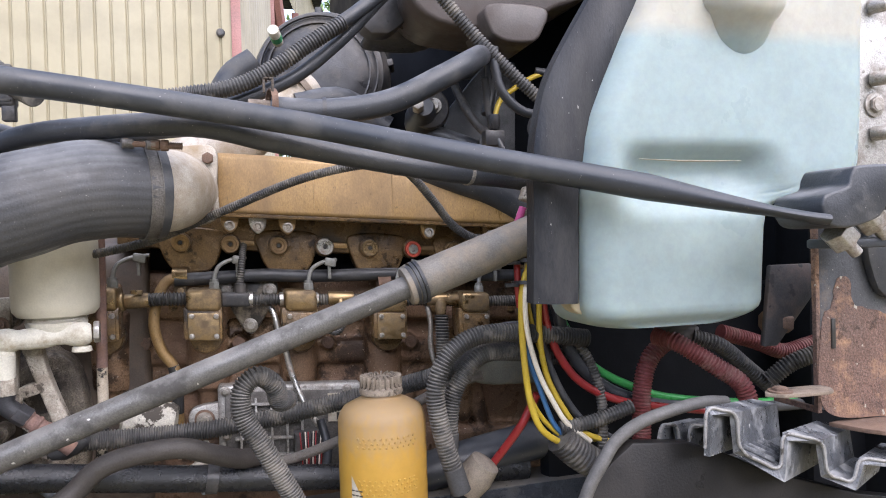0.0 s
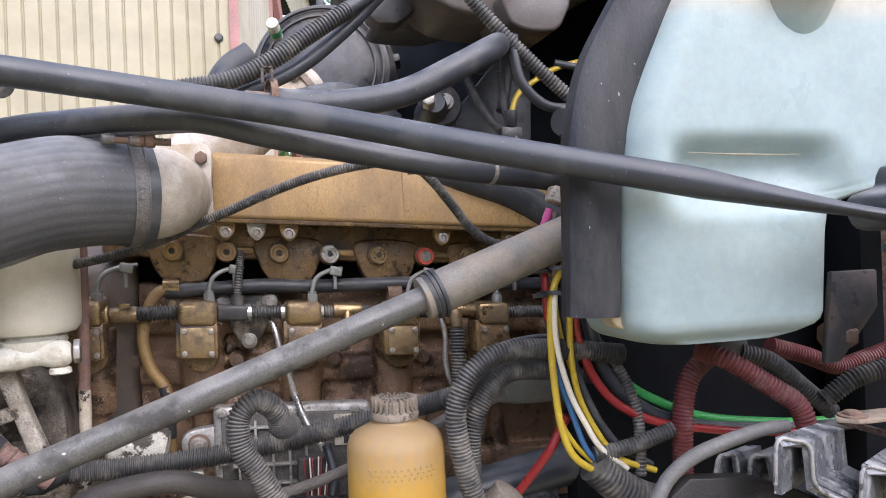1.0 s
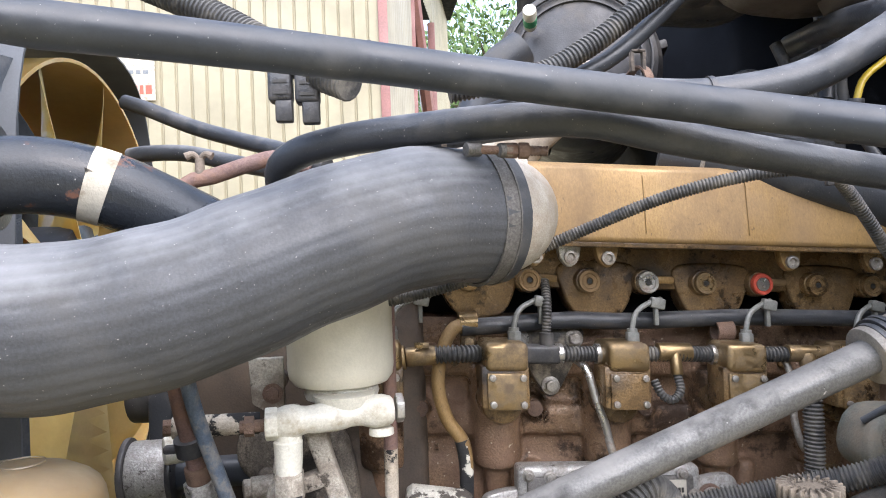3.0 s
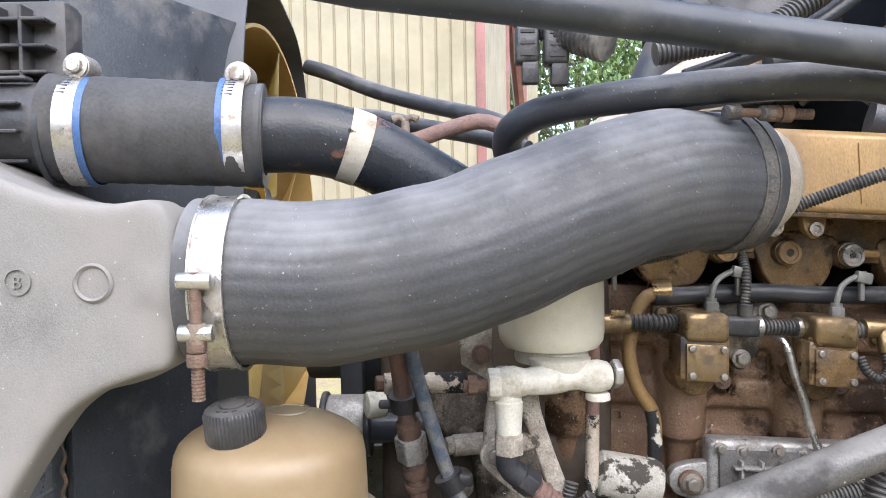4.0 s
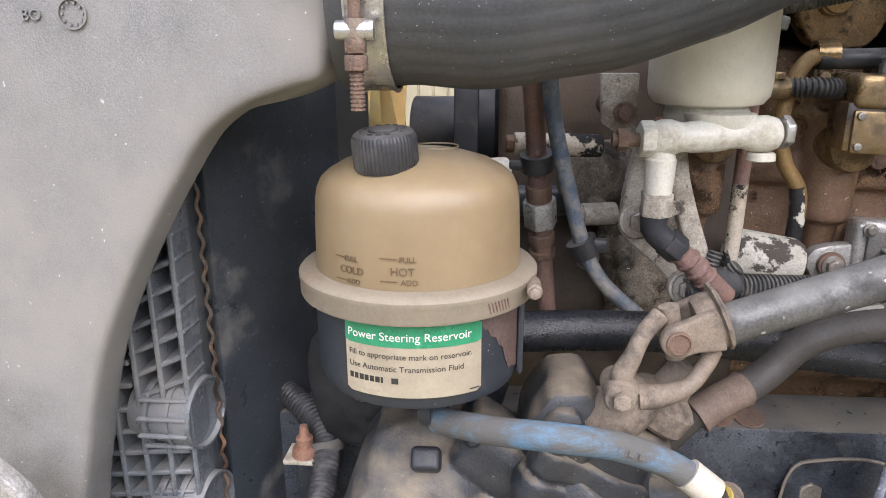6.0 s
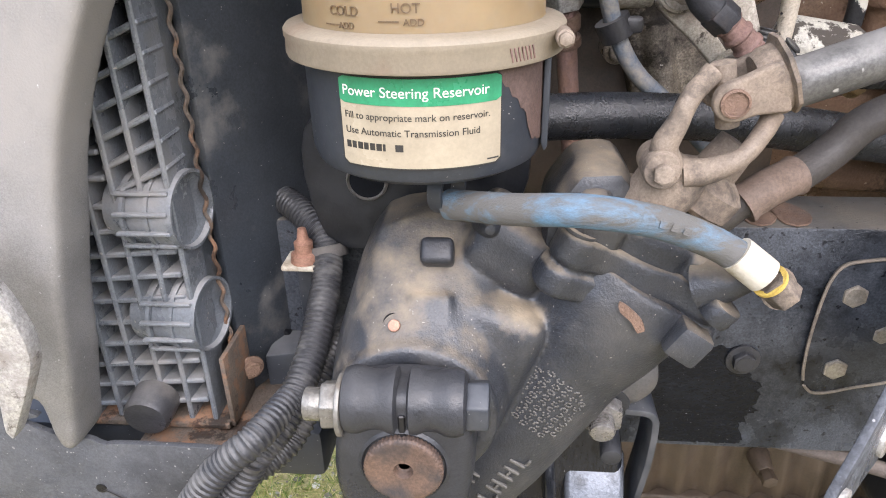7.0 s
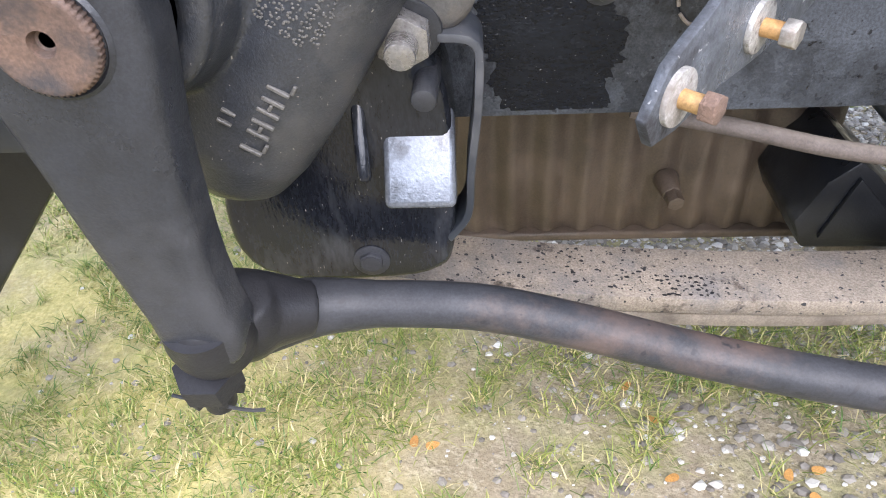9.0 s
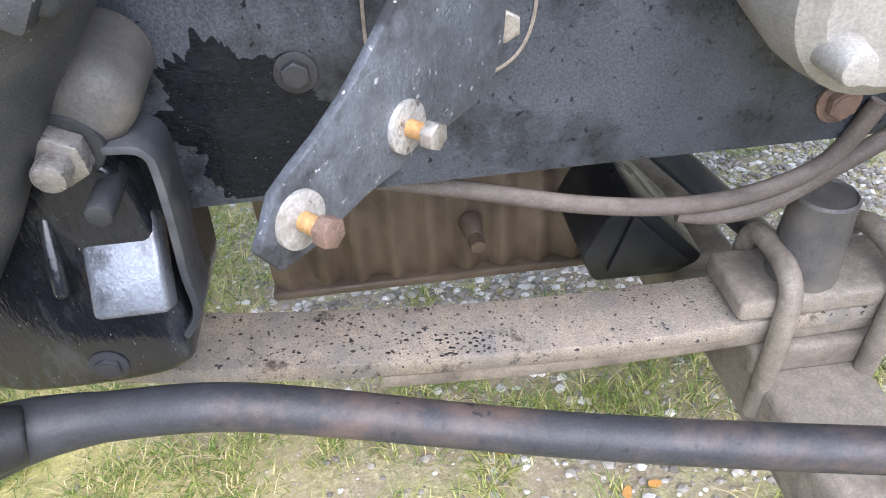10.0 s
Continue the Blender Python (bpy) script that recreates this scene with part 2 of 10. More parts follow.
# The pale top puts the brace tube's sheen into the colour, with some dust.
black_paint = surface("black_paint", (0.020, 0.024, 0.031), 0.42, second=(0.036, 0.041, 0.049), dust_sheen=(0.12, 0.123, 0.13), dust_sheen_at=0.95, crisp=0.12, mottle=0.3, rough_var=0.1, dirt=(0.085, 0.085, 0.086), dirt_amount=0.14, dirt_scale=7, specks=(0.30, 0.29, 0.27), speck_amount=0.10, speck_scale=420, bump=0.03)
frame_paint = surface("frame_paint", (0.026, 0.031, 0.039), 0.30, second=(0.078, 0.086, 0.100), mix=0.6, scale=10, spec=0.32, dirt=(0.006, 0.007, 0.009), dirt_amount=0.28, dirt_scale=9, dirt_rough=0.2, edge=2.2, specks=(0.008, 0.009, 0.012), speck_amount=0.5, speck_scale=120, bump=0.25, crisp=0.5, dust_sheen=(0.12, 0.108, 0.092), dust_sheen_at=0.5)
gear_iron = surface("gear_iron", (0.019, 0.022, 0.028), 0.42, second=(0.038, 0.040, 0.044), scale=24, rough_var=0.10, dirt=(0.056, 0.054, 0.052), dirt_amount=0.22, dirt_scale=12, edge=2.0, dirt_rough=0.6, dust_sheen=(0.25, 0.20, 0.138), dust_sheen_at=0.64, crisp=0.5, specks=(0.24, 0.22, 0.19), speck_amount=0.2, speck_scale=330, bump=0.2, grain=420, spec=0.6)
arm_iron = surface("arm_iron", (0.017, 0.019, 0.023), 0.38, second=(0.029, 0.030, 0.034), scale=25, crisp=0.35, dust_sheen=(0.070, 0.070, 0.071), dust_sheen_at=1.25, dirt=(0.036, 0.036, 0.037), dirt_amount=0.25, dirt_scale=9, bump=0.14, grain=380, spec=0.45)
# Both rubbers: dust tone doubles as sky light painted on hose tops.
rubber = surface("rubber", (0.024, 0.027, 0.032), 0.42, second=(0.046, 0.049, 0.055), dust_sheen=(0.17, 0.172, 0.178), dust_sheen_at=0.78, crisp=0.15, mottle=0.35, rough_var=0.12, scale=14, dirt=(0.085, 0.082, 0.078), dirt_amount=0.15, dirt_scale=12, specks=(0.34, 0.32, 0.29), speck_amount=0.06, speck_scale=430, bump=0.12)
hose_rubber = surface("hose_rubber", (0.033, 0.035, 0.039), 0.46, second=(0.058, 0.060, 0.065), dust_sheen=(0.215, 0.217, 0.222), dust_sheen_at=0.55, crisp=0.3, mix=0.8, scale=16, dirt=(0.080, 0.078, 0.075), dirt_amount=0.3, dirt_scale=5, specks=(0.42, 0.40, 0.37), speck_amount=0.07, speck_scale=430, bump=0.1)
wrap_rubber = surface("wrap_rubber", (0.040, 0.041, 0.043), 0.7, second=(0.058, 0.058, 0.058), scale=20, dirt=(0.085, 0.08, 0.074), dirt_amount=0.1, dirt_scale=14, bump=0.15, grain=240)
loom = surface("loom", (0.030, 0.030, 0.031), 0.50, second=(0.062, 0.060, 0.057), dust_sheen=(0.175, 0.165, 0.148), dust_sheen_at=0.66, scale=40, dirt=(0.15, 0.137, 0.117), dirt_amount=0.24, dirt_scale=22, edge=1.4, crisp=0.45, bump=0.12)
plastic = surface("plastic", (0.024, 0.024, 0.026), 0.42, second=(0.042, 0.042, 0.045), dust_sheen=(0.13, 0.125, 0.12), dust_sheen_at=0.8, scale=30, dirt=(0.11, 0.10, 0.09), dirt_amount=0.3, dirt_scale=14, bump=0.12)
grey_plastic = surface("grey_plastic", (0.105, 0.117, 0.130), 0.34, second=(0.165, 0.175, 0.186), scale=14, dust_sheen=(0.30, 0.295, 0.285), dust_sheen_at=0.80, dirt=(0.17, 0.165, 0.158), dirt_amount=0.24, dirt_scale=14, edge=2.0, specks=(0.32, 0.30, 0.27), speck_amount=0.2, bump=0.15, crisp=0.3, spec=0.6)
shroud_paint = surface("shroud_paint", (0.030, 0.036, 0.044), 0.42, second=(0.055, 0.061, 0.069), scale=14, dirt=(0.125, 0.122, 0.118), dirt_amount=0.16, dirt_scale=10, edge=1.6, specks=(0.22, 0.21, 0.20), speck_amount=0.12, speck_scale=240, bump=0.12)
cast_alu = surface("cast_alu", (0.245, 0.239, 0.230), 0.50, metal=0.45, second=(0.19, 0.183, 0.173), scale=14, dirt=(0.225, 0.212, 0.195), dirt_amount=0.42, dirt_scale=4, edge=2.0, specks=(0.45, 0.44, 0.43), speck_amount=0.05, speck_scale=170, bump=0.14, grain=620, mottle=0.4)
elbow_alu = surface("elbow_alu", (0.46, 0.42, 0.36), 0.65, metal=0.1, second=(0.36, 0.31, 0.25), scale=20, dirt=(0.27, 0.21, 0.14), dirt_amount=0.35, bump=0.3, grain=500)
alloy = surface("alloy", (0.47, 0.46, 0.44), 0.42, metal=0.5, second=(0.35, 0.335, 0.31), scale=40, dirt=(0.17, 0.145, 0.12), dirt_amount=0.2, dirt_scale=16, stain=0.25, stain_scale=60, stain_dark=0.35, bump=0.25, crisp=0.4)
dusty_alloy = surface("dusty_alloy", (0.50, 0.465, 0.40), 0.6, metal=0.1, second=(0.37, 0.325, 0.26), scale=25, dirt=(0.16, 0.125, 0.095), dirt_amount=0.25, dirt_scale=16, stain=0.32, stain_scale=45, bump=0.35, crisp=0.4)
steel = surface("steel", (0.56, 0.55, 0.53), 0.32, metal=0.9, second=(0.42, 0.40, 0.37), scale=60, dirt=(0.20, 0.13, 0.08), dirt_amount=0.03, dirt_scale=40, bump=0.06, crisp=0.15, mottle=0.3)
zinc = surface("zinc", (0.36, 0.345, 0.32), 0.45, metal=0.7, second=(0.34, 0.30, 0.25), scale=60, dirt=(0.17, 0.12, 0.085), dirt_amount=0.15, dirt_scale=35, bump=0.15)
rusty = surface("rusty", (0.11, 0.075, 0.06), 0.8, second=(0.19, 0.11, 0.07), scale=60, dirt=(0.18, 0.115, 0.08), dirt_amount=0.35, dirt_scale=40, bump=0.4, grain=500)
rust_dust = surface("rust_dust", (0.235, 0.190, 0.145), 0.75, second=(0.145, 0.105, 0.078), scale=40, dirt=(0.055, 0.045, 0.037), dirt_amount=0.28, dirt_scale=22, edge=1.6, bump=0.14, grain=450)
rust_pipe = surface("rust_pipe", (0.17, 0.105, 0.09), 0.75, second=(0.20, 0.12, 0.10), scale=40, dirt=(0.24, 0.14, 0.10), dirt_amount=0.35, dirt_scale=30, bump=0.3)
gold = surface("gold", (0.36, 0.228, 0.090), 0.40, metal=0.25, second=(0.27, 0.168, 0.070), scale=12, stretch=(1.0, 1.0, 0.5), dirt=(0.20, 0.130, 0.068), dirt_amount=0.30, dirt_scale=10, edge=2.5, specks=(0.16, 0.105, 0.05), speck_amount=0.35, speck_scale=240, bump=0.12, crisp=0.28, mottle=0.4)
gold_grime = surface("gold_grime", (0.29, 0.185, 0.085), 0.28, metal=0.3, second=(0.125, 0.078, 0.040), mix=0.8, scale=20, rough_var=0.14, dirt=(0.055, 0.040, 0.030), dirt_amount=0.26, dirt_scale=9, edge=2.0, dirt_rough=0.3, stain=0.42, stain_scale=34, crisp=0.5, bump=0.22)
block_iron = surface("block_iron", (0.33, 0.212, 0.125), 0.26, metal=0.25, second=(0.115, 0.064, 0.042), mix=0.9, scale=10, crisp=0.42, rough_var=0.14, dirt=(0.17, 0.098, 0.063), dirt_amount=0.36, dirt_scale=7, edge=3.0, specks=(0.46, 0.38, 0.28), speck_amount=0.3, speck_scale=150, stain=0.5, stain_scale=9, stain_dark=0.25, bump=0.4, grain=260)
brass = surface("brass", (0.37, 0.265, 0.140), 0.30, metal=0.85, second=(0.24, 0.165, 0.085), scale=14, crisp=0.15, mottle=0.3, rough_var=0.10, dirt=(0.12, 0.085, 0.05), dirt_amount=0.28, dirt_scale=30, edge=2.0, bump=0.08)
cream = surface("cream", (0.66, 0.63, 0.52), 0.48, second=(0.55, 0.51, 0.40), scale=18, dirt=(0.30, 0.25, 0.17), dirt_amount=0.0, dirt_scale=16, bump=0.08, crisp=0.06, mottle=0.2)
white_resin = surface("white_resin", (0.72, 0.71, 0.63), 0.45, second=(0.60, 0.57, 0.48), scale=22, dirt=(0.40, 0.35, 0.26), dirt_amount=0.2, dirt_scale=26, edge=1.4, bump=0.15, crisp=0.15, mottle=0.3)
blue_pipe = surface("blue_pipe", (0.075, 0.105, 0.145), 0.6, second=(0.16, 0.17, 0.18), scale=40, dirt=(0.25, 0.23, 0.20), dirt_amount=0.3, dirt_scale=40, bump=0.2)
blue_hose = surface("blue_hose", (0.085, 0.225, 0.36), 0.55, second=(0.085, 0.165, 0.25), scale=20, dirt=(0.095, 0.092, 0.085), dirt_amount=0.66, dirt_scale=16, bump=0.3, grain=500, stretch=(0.5, 1.6, 1.6))
tag_white = surface("tag_white", (0.50, 0.47, 0.40), 0.55, second=(0.36, 0.31, 0.235), scale=40, dirt=(0.24, 0.20, 0.145), dirt_amount=0.22, dirt_scale=40, bump=0.1, crisp=0.1, mottle=0.2)
yellow_ring = surface("yellow_ring", (0.48, 0.34, 0.07), 0.5, second=(0.30, 0.21, 0.07), bump=0.05)
label_green = surface("label_green", (0.018, 0.215, 0.098), 0.4, second=(0.026, 0.245, 0.125), bump=0.02, crisp=0.1)
label_cream = surface("label_cream", (0.355, 0.305, 0.225), 0.32, second=(0.29, 0.245, 0.175), scale=12, bump=0.03, crisp=0.08)
ink = surface("ink", (0.03, 0.028, 0.025), 0.6, bump=0)
print_white = surface("print_white", (0.82, 0.80, 0.74), 0.5, bump=0)
red_paint = surface("red_paint", (0.55, 0.09, 0.05), 0.5, second=(0.42, 0.06, 0.04), bump=0.1)
wire_yellow = surface("wire_yellow", (0.54, 0.385, 0.035), 0.42, second=(0.40, 0.27, 0.03), scale=30, bump=0.06, crisp=0.12, mottle=0.25)
wire_red = surface("wire_red", (0.30, 0.022, 0.022), 0.42, second=(0.22, 0.018, 0.018), bump=0.06, crisp=0.12, mottle=0.25)
wire_green = surface("wire_green", (0.05, 0.38, 0.09), 0.42, second=(0.04, 0.27, 0.07), bump=0.06, crisp=0.12, mottle=0.25)
wire_white = surface("wire_white", (0.72, 0.66, 0.55), 0.45, bump=0.06, crisp=0.12, mottle=0.25)
wire_blue = surface("wire_blue", (0.05, 0.16, 0.34), 0.45, bump=0.06, crisp=0.12, mottle=0.25)
wire_pink = surface("wire_pink", (0.62, 0.10, 0.30), 0.45, bump=0.06, crisp=0.12, mottle=0.25)
red_loom = surface("red_loom", (0.165, 0.036, 0.036), 0.55, second=(0.11, 0.028, 0.028), scale=30, dirt=(0.20, 0.115, 0.10), dirt_amount=0.15, dirt_scale=30, bump=0.1)
green_cap = surface("green_cap", (0.05, 0.32, 0.14), 0.45, bump=0.05)
blue_liner = surface("blue_liner", (0.055, 0.125, 0.29), 0.5, bump=0.1)
spring_steel = surface("spring_steel", (0.29, 0.245, 0.19), 0.7, second=(0.165, 0.14, 0.115), scale=18, dirt=(0.13, 0.125, 0.125), dirt_amount=0.2, dirt_scale=11, edge=3.0, specks=(0.02, 0.02, 0.022), speck_amount=0.6, speck_scale=130, stain=0.30, stain_scale=13, stain_dark=0.35, bump=0.4, grain=300, crisp=0.5)
axle_dust = surface("axle_dust", (0.255, 0.218, 0.175), 0.8, second=(0.175, 0.148, 0.118), scale=25, dirt=(0.11, 0.092, 0.074), dirt_amount=0.3, dirt_scale=10, bump=0.2)
stop_steel = surface("stop_steel", (0.078, 0.075, 0.071), 0.55, second=(0.06, 0.057, 0.055), scale=25, dirt=(0.14, 0.122, 0.102), dirt_amount=0.26, dirt_scale=12, bump=0.15)
valve_alu = surface("valve_alu", (0.34, 0.325, 0.295), 0.5, metal=0.2, second=(0.31, 0.29, 0.255), scale=12, dirt=(0.20, 0.17, 0.13), dirt_amount=0.22, dirt_scale=9, edge=3.0, bump=0.08)
hose_brown = surface("hose_brown", (0.115, 0.092, 0.078), 0.75, second=(0.075, 0.062, 0.055), scale=25, dust_sheen=(0.20, 0.17, 0.14), dust_sheen_at=0.8, bump=0.2)
pan_paint = surface("pan_paint", (0.085, 0.062, 0.044), 0.5, second=(0.050, 0.037, 0.028), scale=12, dirt=(0.125, 0.092, 0.065), dirt_amount=0.35, dirt_scale=7, bump=0.2)
drag_steel = surface("drag_steel", (0.024, 0.026, 0.031), 0.50, second=(0.045, 0.044, 0.046), scale=14, dirt=(0.115, 0.078, 0.062), dirt_amount=0.15, dirt_scale=7, edge=2.5, dirt_rough=0.5, specks=(0.02, 0.02, 0.022), speck_amount=0.5, speck_scale=70, bump=0.10, crisp=0.3, spec=0.35)
bracket_paint = surface("bracket_paint", (0.125, 0.140, 0.162), 0.34, metal=0.2, second=(0.06, 0.065, 0.072), mix=0.8, scale=30, dirt=(0.02, 0.02, 0.022), dirt_amount=0.38, dirt_scale=12, specks=(0.3, 0.3, 0.3), speck_amount=0.4, bump=0.3)
post_rust = surface("post_rust", (0.15, 0.085, 0.062), 0.7, second=(0.085, 0.058, 0.048), scale=20, dirt=(0.30, 0.175, 0.105), dirt_amount=0.30, dirt_scale=6.5, edge=0.9, specks=(0.36, 0.33, 0.27), speck_amount=0.35, speck_scale=70, stain=0.35, stain_scale=48, stain_dark=0.45, bump=0.6, grain=260, crisp=0.6)
fender_plastic = surface("fender_plastic", (0.055, 0.060, 0.068), 0.32, second=(0.125, 0.132, 0.142), mix=0.9, scale=40, dirt=(0.24, 0.245, 0.25), dirt_amount=0.30, dirt_scale=26, edge=1.6, specks=(0.42, 0.42, 0.41), speck_amount=0.35, speck_scale=200, bump=0.25, crisp=0.6)
# Near-black that paints the deep shade of gaps and enclosed spaces.
cavity_shade = surface("cavity_shade", (0.005, 0.006, 0.008), 0.7, second=(0.009, 0.010, 0.013), scale=10, bump=0.1, spec=0.12)
siding_paint = surface("siding_paint", (0.30, 0.266, 0.18), 0.55, second=(0.285, 0.252, 0.168), scale=1.0, bump=0.03, grain=50, crisp=0.03)
siding_shadow = surface("siding_shadow", (0.31, 0.28, 0.21), 0.55, scale=1.0, bump=0.03, grain=50, crisp=0.03)
trim_paint = surface("trim_paint", (0.28, 0.125, 0.11), 0.55, scale=2.0, bump=0.03, grain=50)
copper = surface("copper", (0.36, 0.20, 0.14), 0.55, metal=0.4, second=(0.25, 0.13, 0.09), bump=0.2)
orange_zinc = surface("orange_zinc", (0.42, 0.26, 0.11), 0.45, metal=0.3, second=(0.42, 0.22, 0.08), scale=80, bump=0.1)


def resin(name, base, second, rough=0.4, weight=0.55, grime=None):
    """Yellowed or milky plastic that lets some light through."""
    m = surface(name, base, rough, second=second, scale=9, bump=0.06, grain=60, mix=0.4, crisp=0.06, mottle=0.2, dirt=grime, dirt_amount=0.30, dirt_scale=11, edge=5.0, dirt_rough=0.5)
    b = m.node_tree.nodes["Principled BSDF"]
    b.inputs["Subsurface Weight"].default_value = weight
    b.inputs["Subsurface Radius"].default_value = (0.02, 0.014, 0.008)
    b.inputs["Subsurface Scale"].default_value = 0.5
    return m


amber = resin("amber", (0.292, 0.221, 0.130), (0.20, 0.140, 0.076), 0.42, grime=(0.215, 0.150, 0.080))
milky = resin("milky", (0.372, 0.366, 0.318), (0.358, 0.350, 0.300), 0.4)


def fluid_tint(m, level, soft, tint):
    """The fluid in the tank shows through its wall below the level."""
    nt = m.node_tree
    b = nt.nodes["Principled BSDF"]
    src = b.inputs["Base Color"].links[0].from_socket
    g = nt.nodes.new("ShaderNodeNewGeometry")
    xyz = nt.nodes.new("ShaderNodeSeparateXYZ")
    nt.links.new(g.outputs["Position"], xyz.inputs[0])
    mr = nt.nodes.new("ShaderNodeMapRange")
    mr.inputs["From Min"].default_value, mr.inputs["From Max"].default_value = level + soft, level - soft
    nt.links.new(xyz.outputs["Z"], mr.inputs["Value"])
    x = nt.nodes.new("ShaderNodeMix")
    x.data_type, x.blend_type = "RGBA", "MULTIPLY"
    nt.links.new(mr.outputs[0], x.inputs["Factor"])
    nt.links.new(src, x.inputs[6])
    x.inputs[7].default_value = rgb(tint)
    nt.links.new(x.outputs[2], b.inputs["Base Color"])


surface_neck = resin("neck_resin", (0.42, 0.375, 0.28), (0.36, 0.31, 0.215), 0.45)
for m_ in (milky, surface_neck):
    m_.node_tree.nodes["Principled BSDF"].inputs["Specular IOR Level"].default_value = 0.22
fluid_tint(milky, 1.745, 0.012, (0.74, 0.945, 1.09))
cast_mark = surface("cast_mark", (0.105, 0.100, 0.090), 0.6, second=(0.06, 0.058, 0.053), scale=60, bump=0.2)

peeled = surface("peeled", (0.56, 0.50, 0.41), 0.55, second=(0.36, 0.29, 0.21), scale=30, dirt=(0.018, 0.018, 0.018), dirt_amount=0.36, dirt_scale=16, bump=0.2, edge=0.3)
ring_dust = surface("ring_dust", (0.225, 0.19, 0.138), 0.65, second=(0.185, 0.148, 0.108), scale=20, dirt=(0.17, 0.11, 0.075), dirt_amount=0.08, bump=0.12, crisp=0.1, mottle=0.3)

cross_paint = surface("cross_paint", (0.058, 0.062, 0.069), 0.45, second=(0.105, 0.108, 0.112), mix=0.8, scale=16, dirt=(0.030, 0.031, 0.034), dirt_amount=0.34, dirt_scale=12, edge=2.5, specks=(0.26, 0.25, 0.24), speck_amount=0.28, speck_scale=300, bump=0.3)
bottle_dust = resin("bottle_dust", (0.40, 0.23, 0.035), (0.33, 0.19, 0.04), 0.5, 0.25)


def dusty_above(m, level, soft, dust):
    """Caked dust on the shoulder of the bottle, thinning out downwards in patches."""
    nt = m.node_tree
    b = nt.nodes["Principled BSDF"]
    src = b.inputs["Base Color"].links[0].from_socket
    g = nt.nodes.new("ShaderNodeNewGeometry")
    xyz = nt.nodes.new("ShaderNodeSeparateXYZ")
    nt.links.new(g.outputs["Position"], xyz.inputs[0])
    n = nt.nodes.new("ShaderNodeTexNoise")
    n.inputs["Scale"].default_value, n.inputs["Detail"].default_value = 14.0, 6.0
    a = nt.nodes.new("ShaderNodeMath")
    a.operation = "MULTIPLY_ADD"
    a.inputs[1].default_value = 0.10
    nt.links.new(n.outputs["Fac"], a.inputs[0]), nt.links.new(xyz.outputs["Z"], a.inputs[2])
    mr = nt.nodes.new("ShaderNodeMapRange")
    mr.inputs["From Min"].default_value, mr.inputs["From Max"].default_value = level + 0.05 - soft, level + 0.05 + soft
    mr.inputs["To Max"].default_value = 0.85
    nt.links.new(a.outputs[0], mr.inputs["Value"])
    x = nt.nodes.new("ShaderNodeMix")
    x.data_type = "RGBA"
    nt.links.new(mr.outputs[0], x.inputs["Factor"]), nt.links.new(src, x.inputs[6])
    x.inputs[7].default_value = rgb(dust)
    nt.links.new(x.outputs[2], b.inputs["Base Color"])


dusty_above(bottle_dust, 1.175, 0.035, (0.265, 0.185, 0.105))

chipped_white = surface("chipped_white", (0.58, 0.56, 0.49), 0.5, second=(0.45, 0.42, 0.35), scale=30, dirt=(0.07, 0.06, 0.05), dirt_amount=0.26, dirt_scale=20, bump=0.3, edge=0.4)

shaft_rust = surface("shaft_rust", (0.085, 0.055, 0.042), 0.6, metal=0.1, second=(0.13, 0.078, 0.050), scale=34, dirt=(0.030, 0.027, 0.026), dirt_amount=0.36, dirt_scale=26, bump=0.2, crisp=0.4)
line_grey = surface("line_grey", (0.24, 0.245, 0.23), 0.45, metal=0.2, second=(0.17, 0.17, 0.155), scale=40, bump=0.1, crisp=0.2)

oil_dark = surface("oil_dark", (0.006, 0.006, 0.007), 0.5, second=(0.010, 0.010, 0.011), bump=0.05)
housing_dust = surface("housing_dust", (0.33, 0.285, 0.225), 0.40, metal=0.3, second=(0.15, 0.118, 0.09), mix=0.9, scale=22, dirt=(0.05, 0.040, 0.033), dirt_amount=0.28, dirt_scale=9, edge=2.0, specks=(0.50, 0.46, 0.40), speck_amount=0.15, speck_scale=160, stain=0.6, stain_scale=12, bump=0.35, crisp=0.7)
alloy_dark = surface("alloy_dark", (0.15, 0.142, 0.132), 0.5, metal=0.4, second=(0.09, 0.084, 0.077), scale=30, dirt=(0.05, 0.044, 0.038), dirt_amount=0.3, dirt_scale=14, bump=0.25, crisp=0.5)
rim_grey = surface("rim_grey", (0.060, 0.064, 0.070), 0.6, second=(0.078, 0.082, 0.089), scale=8, bump=0.05, crisp=0.1, mottle=0.2)

